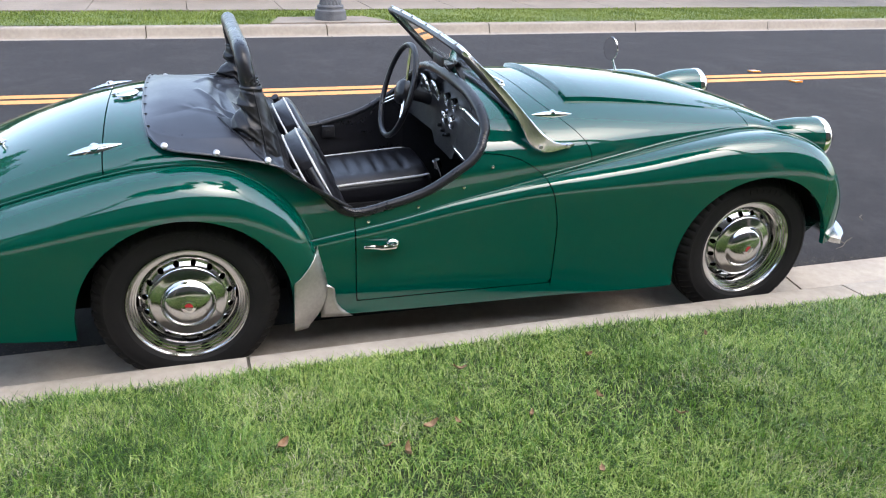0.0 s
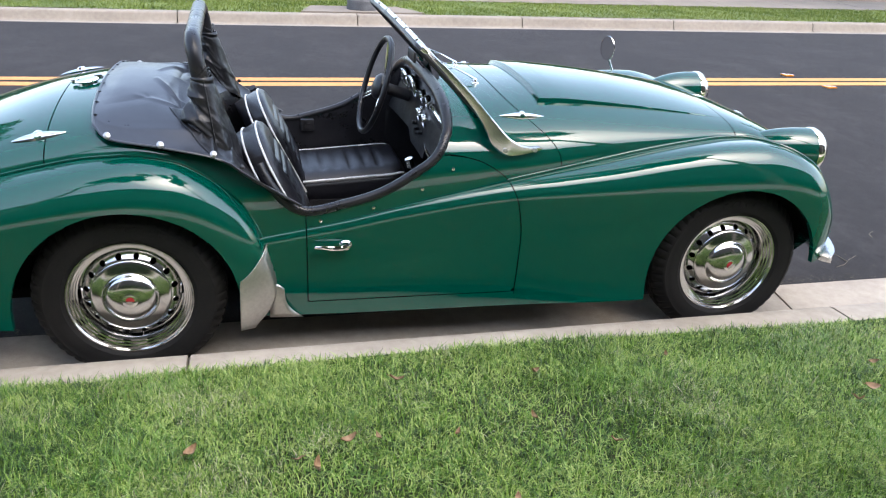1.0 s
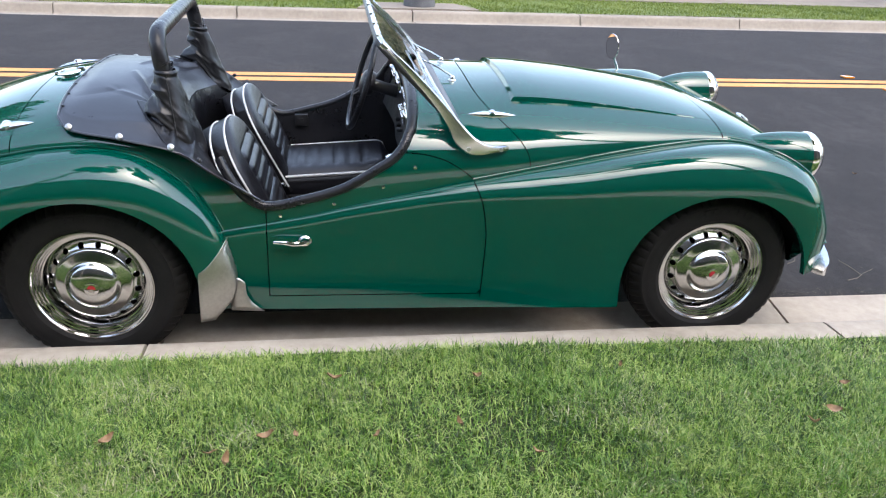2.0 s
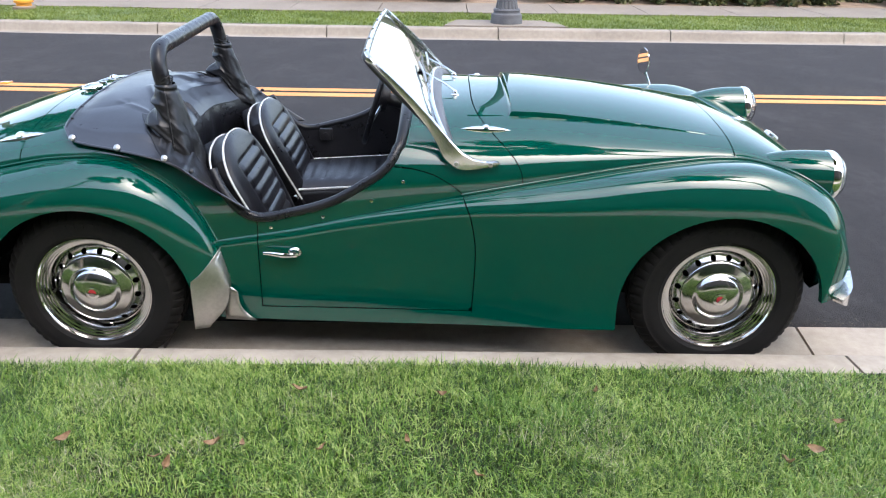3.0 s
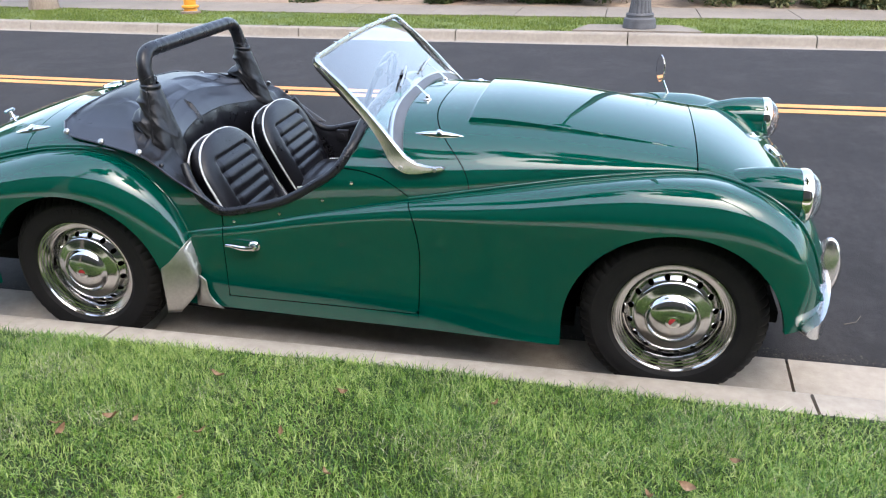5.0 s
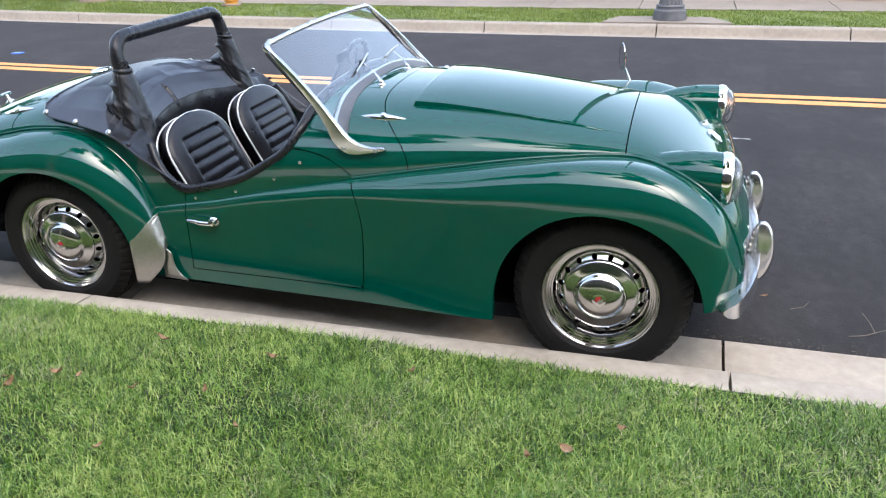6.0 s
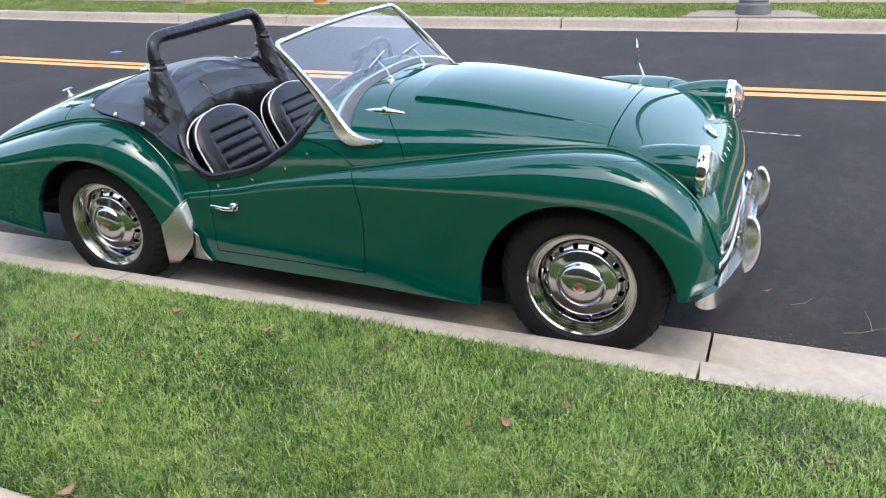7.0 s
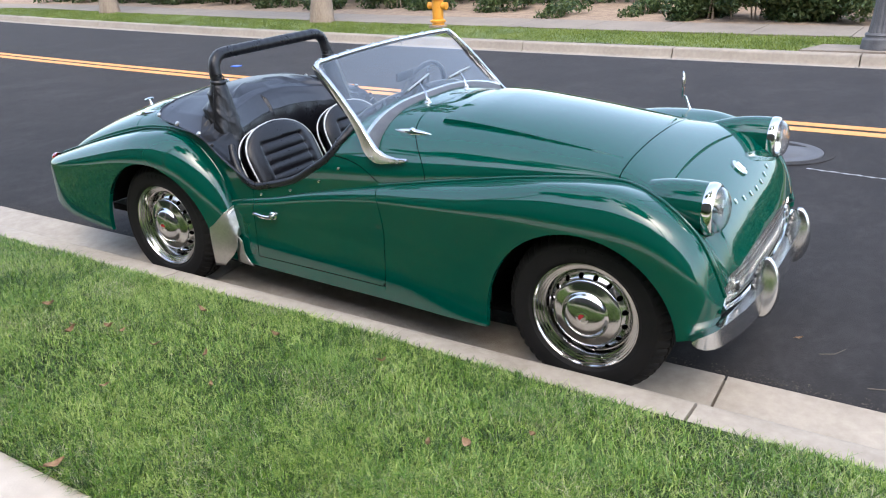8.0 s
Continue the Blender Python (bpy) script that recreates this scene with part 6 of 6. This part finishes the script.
def tree(x, y, height, trunk_r, crown_r, seed, label, n=7000, low=0.42, size=0.10, mat=None, lean=(0.0, 0.0)):
    rng = random.Random(seed)
    t = thing("tree", label, "tree", Matrix.Translation((x, y, 0.13 if y > 0 else 0.16 + 0.01 * (-3.0 - y))))
    bm = bmesh.new()
    fork = height * low
    bend = [Vector((rng.uniform(-0.06, 0.06) * k + 0.2 * lean[0] * (k / 5) ** 2, rng.uniform(-0.06, 0.06) * k + 0.2 * lean[1] * (k / 5) ** 2, fork * k / 5)) for k in range(6)]
    tube(bm, bend, lambda q: trunk_r * (1.25 - 0.5 * q + 0.5 * max(0, 0.12 - q) / 0.12), 14)
    part("trunk", bm, BARK, t, angle=60)
    centres = []
    for k in range(7):
        a = 2 * math.pi * k / 7 + rng.uniform(-0.3, 0.3)
        end = Vector((math.cos(a) * crown_r * rng.uniform(0.45, 0.8), math.sin(a) * crown_r * rng.uniform(0.45, 0.8), height * rng.uniform(0.62, 0.9)))
        end += Vector((*lean, 0))
        bm = bmesh.new()
        mid = bend[-1].lerp(end, 0.5) + Vector((0, 0, 0.12 * height * rng.uniform(0, 1)))
        tube(bm, [bend[-1] - Vector((0, 0, 0.1)), mid, end], lambda q: trunk_r * (0.5 - 0.42 * q), 8)
        part("limb", bm, BARK, t, angle=60)
        for q in (0.6, 0.85, 1.0):
            p = bend[-1].lerp(end, q) + Vector((rng.uniform(-1, 1), rng.uniform(-1, 1), rng.uniform(-0.5, 0.8))) * crown_r * 0.28
            r = crown_r * rng.uniform(0.24, 0.42)
            centres.append((*p, r, r, r * 0.75))
    leaf_cloud("crown", centres, n, size, mat or LEAF, t, seed)
    return t


# far side: street lamp on its pad
bm = bmesh.new()
pad = [(1.25, 9.5), (1.45, 10.25), (2.75, 10.25), (3.05, 9.5)]
v = [bm.verts.new((x, y, 0.163)) for x, y in pad]
bm.faces.new(v)
r = bmesh.ops.extrude_face_region(bm, geom=bm.faces[:])
bmesh.ops.translate(bm, vec=(0, 0, -0.15), verts=[q for q in r["geom"] if isinstance(q, bmesh.types.BMVert)])
bmesh.ops.recalc_face_normals(bm, faces=bm.faces)
setting("lamp_pad", bm, WALK, "flat concrete pad round the street lamp's foot", "concrete pad")
lamp = thing("street_lamp", "dark grey fluted cast-iron street lamp on a concrete pad", "street lamp", Matrix.Translation((2.18, 9.88, 0.163)))
bm = bmesh.new()
spin(bm, [(0.235, 0.0), (0.235, 0.05), (0.225, 0.075), (0.228, 0.10), (0.222, 0.13), (0.195, 0.15), (0.192, 0.17), (0.2, 0.185), (0.185, 0.21)], 40, "z", cap=True)
part("base", bm, IRON, lamp)
bm = bmesh.new()
rows = []
for z, rad in ((0.2, 0.168), (0.3, 0.15), (0.42, 0.135), (0.6, 0.122), (0.8, 0.118), (0.84, 0.13), (0.88, 0.118), (1.2, 0.095), (3.2, 0.085), (7.4, 0.06)):
    rows.append([(rad * f * math.cos(a), rad * f * math.sin(a), z) for a, f in ((2 * math.pi * k / 48, 1.0 if k % 3 else 0.90) for k in range(48))])
grid(bm, rows, closed=True, cap=True)
part("post", bm, IRON, lamp, angle=60)
bm = bmesh.new()
tube(bm, [(0, -2.4 * t, 7.3 + 0.55 * math.sin(t * 2.0)) for t in (i / 14 for i in range(15))], 0.035, 10)
part("arm", bm, IRON, lamp)
bm = bmesh.new()
spin(bm, [(0.05, 0.05), (0.16, 0.02), (0.2, -0.06), (0.17, -0.09), (0.02, -0.10)], 24, "z", cap=True)
for v in bm.verts:
    v.co = Vector((v.co.x, v.co.y * 1.8 - 2.5, v.co.z + 7.8))
part("luminaire", bm, IRON, lamp)

# hydrant
hyd = thing("fire_hydrant", "yellow-orange painted fire hydrant on the grass strip", "fire hydrant", Matrix.Translation((-5.6, 10.95 + bend(-5.6), 0.15)))
bm = bmesh.new()
spin(bm, [(0.17, 0.0), (0.17, 0.03), (0.12, 0.04), (0.115, 0.09), (0.15, 0.10), (0.15, 0.13), (0.105, 0.15), (0.11, 0.5), (0.14, 0.52), (0.14, 0.55), (0.12, 0.57)], 28, "z", cap=True)
part("barrel", bm, HYDRANT, hyd)
bm = bmesh.new()
spin(bm, [(0.13, 0.57), (0.12, 0.65), (0.08, 0.71), (0.03, 0.73), (0.025, 0.78)], 28, "z", cap=True)
part("bonnet", bm, HYDRANT, hyd)
for s_ in (1, -1):
    bm = bmesh.new()
    spin(bm, [(0.06, 0.08), (0.06, 0.16), (0.07, 0.165), (0.07, 0.2), (0.02, 0.21)], 18, "x", cap=True)
    for v in bm.verts:
        v.co = Vector((v.co.x * s_, v.co.y, v.co.z + 0.4))
    part("outlet", bm, HYDRANT, hyd)
bm = bmesh.new()
spin(bm, [(0.175, 0.0), (0.178, 0.035), (0.12, 0.045)], 24, "z")
part("flange", bm, BARK, hyd, "rusty base flange")

# trees across the road
for x, y, h, r, c, sd, n in ((-8.95, 11.2, 11.0, 0.16, 3.0, 11, 12000), (-17.8, 11.3, 7.8, 0.17, 2.8, 12, 5000), (14.5, 11.2, 7.0, 0.16, 2.5, 13, 5000)):
    tree(x, y + bend(x), h, r, c, sd, "street tree with a pale smooth trunk on the grass strip", n, size=0.12)


# hedge and shrubs in the bed
def shrub(x, y, w, d, h, seed, n, mat, label, name="shrub", size=0.05):
    rng = random.Random(seed)
    t = thing(name, label, name, Matrix.Translation((x, y, 0.16)))
    cs = []
    k = max(4, int(w * d * 8))
    for _ in range(k):
        cs.append((rng.uniform(-w / 2, w / 2), rng.uniform(-d / 2, d / 2), rng.uniform(0.16, 0.72) * h, rng.uniform(0.22, 0.4), rng.uniform(0.2, 0.32), h * rng.uniform(0.22, 0.36)))
    leaf_cloud("foliage", cs, n, size, mat, t, seed)
    for j in range(5):
        bm = bmesh.new()
        a = rng.uniform(-w / 2.5, w / 2.5)
        tube(bm, [(a, 0, 0), (a + rng.uniform(-0.1, 0.1), rng.uniform(-0.1, 0.1), h * 0.6)], lambda q: 0.018 - 0.012 * q, 6)
        part("stem", bm, BARK, t)
    return t


sd = 40
for i in range(16):
    x = 3.75 + 1.25 * i
    sd += 1
    shrub(x, 13.65, 1.5, 1.1, 1.15, sd, 7000 if i < 7 else 2600, PALE_LEAF, "loose hedge shrub with pale variegated yellow-green leaves", "hedge_shrub", 0.055)
for i in range(4):
    x = 1.5 - 0.85 * i
    sd += 1
    shrub(x, 13.6 + bend(x), 1.3, 1.0, 1.1, sd, 8000, LEAF, "dense dark green clipped hedge shrub", "hedge_shrub", 0.05)
for x, y, w, h in ((-6.1, 14.2, 1.4, 0.8), (-7.9, 14.2, 0.9, 0.6), (-4.17, 13.6, 0.4, 0.3), (-2.46, 14.1, 0.5, 0.4), (-9.5, 14.2, 1.4, 0.9), (-11.2, 13.9, 1.2, 0.7), (-13.5, 14.0, 1.6, 0.9), (-15.8, 14.1, 1.2, 0.8), (-18.3, 14.0, 1.6, 0.9), (-21, 14.0, 1.6, 0.9)):
    sd += 1
    shrub(x, y + bend(x), w, 0.8, h, sd, int(1800 * w), LEAF, "low dark green shrub in the gravel bed")
sd += 1
for i in range(16):
    sd += 1
    shrub(-24 + 3.0 * i, 16.2, 3.2, 1.2, 1.9, sd, 3000, LEAF, "tall dark green shrub behind the bed", "tall_shrub", 0.09)

# garden wall that closes the far side
bm = bmesh.new()
block(bm, (-60, 18.2, 0.0), (60, 18.4, 2.1), 0.02)
setting("wall_far", bm, STUCCO, "plain rendered garden wall", "wall")


# near side, behind the pavement: lawn, and unseen trees added for dark reflections
bm = bmesh.new()
grid(bm, [[(x, y, 0.17 + 0.01 * (-3.0 - y)) for y in (-34, -14, -9, -5, -3.0)] for x in [-60 + 6 * i for i in range(21)]])
bmesh.ops.recalc_face_normals(bm, faces=bm.faces)
setting("front_lawn", bm, FAR_GRASS, "mown front lawn behind the pavement", "lawn")


# out of view; crowns placed to darken bands on bonnet and wings
for x, y, h, sd, lx, ly in ((-2.4, -3.35, 9.6, 21, 2.0, 1.3), (4.9, -3.4, 9.9, 22, -2.4, 2.7)):
    tree(x, y, h, 0.12, 1.4, sd, "unseen tree beside the pavement, crown leaned over the kerb for dark reflections", 9000, 0.6, 0.12, REFLECTED_LEAF, (lx, ly))
# unseen two-storey house row closing the near side, added for dark paint reflections
house = thing("house", "unseen long two-storey house, dark-walled under a low tiled roof, added for reflections", "house", Matrix.Translation((0, -8.5, 0.1)))
bm = bmesh.new()
block(bm, (-34, -9.0, 0.0), (30, 0.0, 6.85), 0.02)
part("wall", bm, REFLECTED_WALL, house)
bm = bmesh.new()
grid(bm, [[(x, 0.55, 6.8), (x, 0.55, 6.98), (x, -4.5, 9.0), (x, -9.55, 6.98), (x, -9.55, 6.8)] for x in (-34.5, 30.5)], closed=True, cap=True)
bmesh.ops.recalc_face_normals(bm, faces=bm.faces)
part("roof", bm, ROOF, house)
for i in range(16):
    shrub(-23 + 3.1 * i, -7.4, 3.4, 1.2, 1.9, 300 + i, 1700, LEAF, "dark green shrub along the unseen house wall, added for reflections", "tall_shrub", 0.10)

# road: markers, manhole, chalk line, twigs
for x, y in ((5.93, 4.97), (5.98, 4.36), (-2.8, 4.8), (-2.7, 4.2), (14.7, 4.97), (14.75, 4.36)):
    bm = bmesh.new()
    y += bend(x)
    block(bm, (x - 0.05, y - 0.05, road_z(y)), (x + 0.05, y + 0.05, road_z(y) + 0.018), 0.007)
    solid("road_marker", bm, AMBER, "small amber reflective road marker beside the centre line", "road marker", group="amber road markers")
bm = bmesh.new()
block(bm, (-5.5, 5.7, road_z(5.7)), (-5.39, 5.81, road_z(5.7) + 0.016), 0.006)
solid("road_marker", bm, BLUE_DOT, "small blue reflective road marker on the asphalt", "road marker")
man = thing("manhole_cover", "round grey iron manhole cover set in the asphalt", "manhole cover", Matrix.Translation((2.12, 3.72, road_z(3.72))))
bm = bmesh.new()
spin(bm, [(0.43, -0.02), (0.43, 0.004), (0.36, 0.005), (0.36, -0.01)], 48, "z")
part("frame", bm, ASPHALT, man)
bm = bmesh.new()
spin(bm, [(0.352, -0.01), (0.35, 0.006), (0.30, 0.006), (0.295, 0.003), (0.22, 0.003), (0.215, 0.006), (0.0004, 0.006)], 48, "z")
part("lid", bm, IRON, man)
bm = bmesh.new()
n = 24
grid(bm, [[(2.43 + 0.5 * i / n, 3.31 - 0.07 * i / n + 0.004 * math.sin(i * 0.9) + s_ * (0.010 + 0.006 * math.sin(i * 1.7)), road_z(3.3) + 0.004) for s_ in (-1, 1)] for i in range(n + 1)])
bmesh.ops.recalc_face_normals(bm, faces=bm.faces)
setting("chalk_mark", bm, WHITE_LINE, "faint white chalk line on the asphalt", "road marking")
rng = random.Random(9)
for pts in (((3.14, 0.43), (3.2, 0.45), (3.26, 0.5), (3.33, 0.535)), ((3.24, 0.48), (3.235, 0.56), (3.22, 0.64)), ((3.595, 0.748), (3.61, 0.79), (3.66, 0.82)), ((2.95, 0.62), (3.0, 0.645), (3.03, 0.7))):
    bm = bmesh.new()
    tube(bm, [(x, y, road_z(y) + 0.004 + rng.uniform(0, 0.004)) for x, y in pts], lambda q: 0.0019 - 0.0009 * q, 6)
    solid("twig", bm, TWIG, "thin dry twig lying on the asphalt", "twig", group="dry twigs")


# fallen leaves on the lawn and the road
def fallen_leaf(x, y, z, size, turn, seed, mat=None):
    rng = random.Random(seed)
    bm = bmesh.new()
    curl, w = rng.uniform(0.3, 0.7), rng.uniform(0.2, 0.3)
    rows = []
    for i in range(9):
        t = i / 8
        half_w = w * size * math.sin(math.pi * min(1, t * 0.97 + 0.02)) ** 0.8
        rows.append([((t - 0.5) * size, half_w * s_, size * (curl * (t - 0.5) ** 2 * 2 + 0.35 * curl * s_ * s_ + 0.02 * math.sin(9 * t))) for s_ in (-1, -0.5, 0, 0.5, 1)])
    grid(bm, rows)
    tube(bm, [(-0.5 * size, 0, size * curl * 0.5), (-0.72 * size, 0.02 * size, size * curl * 0.8)], 0.0009, 5)
    m = Matrix.Translation((x, y, z)) @ Matrix.Rotation(radians(turn), 4, "Z") @ Matrix.Rotation(radians(rng.uniform(-25, 25)), 4, "X") @ Matrix.Rotation(radians(rng.uniform(-20, 20)), 4, "Y")
    return solid("fallen_leaf", bm, mat or DRY_LEAF, "curled dry brown leaf lying on the lawn" if y < -0.2 else "small dry leaf lying on the asphalt", "leaf", m, group="fallen leaves")


LEAVES = [(0.811, -0.522), (0.221, -0.806), (0.532, -0.924), (1.336, -0.96), (0.632, -0.823), (0.923, -0.848), (0.708, -0.825), (2.244, -0.843), (1.242, -0.557), (1.712, -0.527), (1.152, -0.812), (2.375, -0.692), (0.491, -0.885), (1.006, -1.123), (2.146, -0.903), (3.057, -0.714)]
for i, (x, y) in enumerate(LEAVES):
    fallen_leaf(x, y, lawn_z(x, y) + 0.036, 0.045 if i in (0, 1, 2, 4, 7) else 0.031, 47 * i, 60 + i)
fallen_leaf(1.232, -1.462, 0.21, 0.06, 80, 90)
fallen_leaf(2.858, 0.72, road_z(0.72) + 0.006, 0.03, 20, 91)
fallen_leaf(4.1, 1.9, road_z(1.9) + 0.006, 0.025, 120, 92)


# grit that has gathered along the edge of the asphalt
def grit(n, x0, x1, seed):
    g = np.random.default_rng(seed)
    x = g.uniform(x0, x1, n)
    y = 0.30 + np.abs(g.normal(0, 0.028, n)) * (1 + 2.5 * (g.uniform(0, 1, n) > 0.85)) + 0.008 * np.sin(x * 5)
    r = 0.0012 + 0.0035 * g.uniform(0, 1, n) ** 3
    turn = g.uniform(0, 2 * np.pi, n)
    v, f = [], []
    for i in range(n):
        z = road_z(float(y[i]))
        k = len(v)
        for a in range(4):
            q = turn[i] + a * math.pi / 2
            v.append((x[i] + r[i] * math.cos(q) * (1.5 if a % 2 else 0.9), y[i] + r[i] * math.sin(q), z))
        v.append((x[i], y[i], z + r[i] * 0.9))
        f += [(k, k + 1, k + 4), (k + 1, k + 2, k + 4), (k + 2, k + 3, k + 4), (k + 3, k, k + 4)]
    return tagged(sheet("road_grit", v, f, GRIT), "fine grit and dust along the edge of the asphalt", "grit", kind="stuff")


grit(6000, -3.0, 6.5, 31)
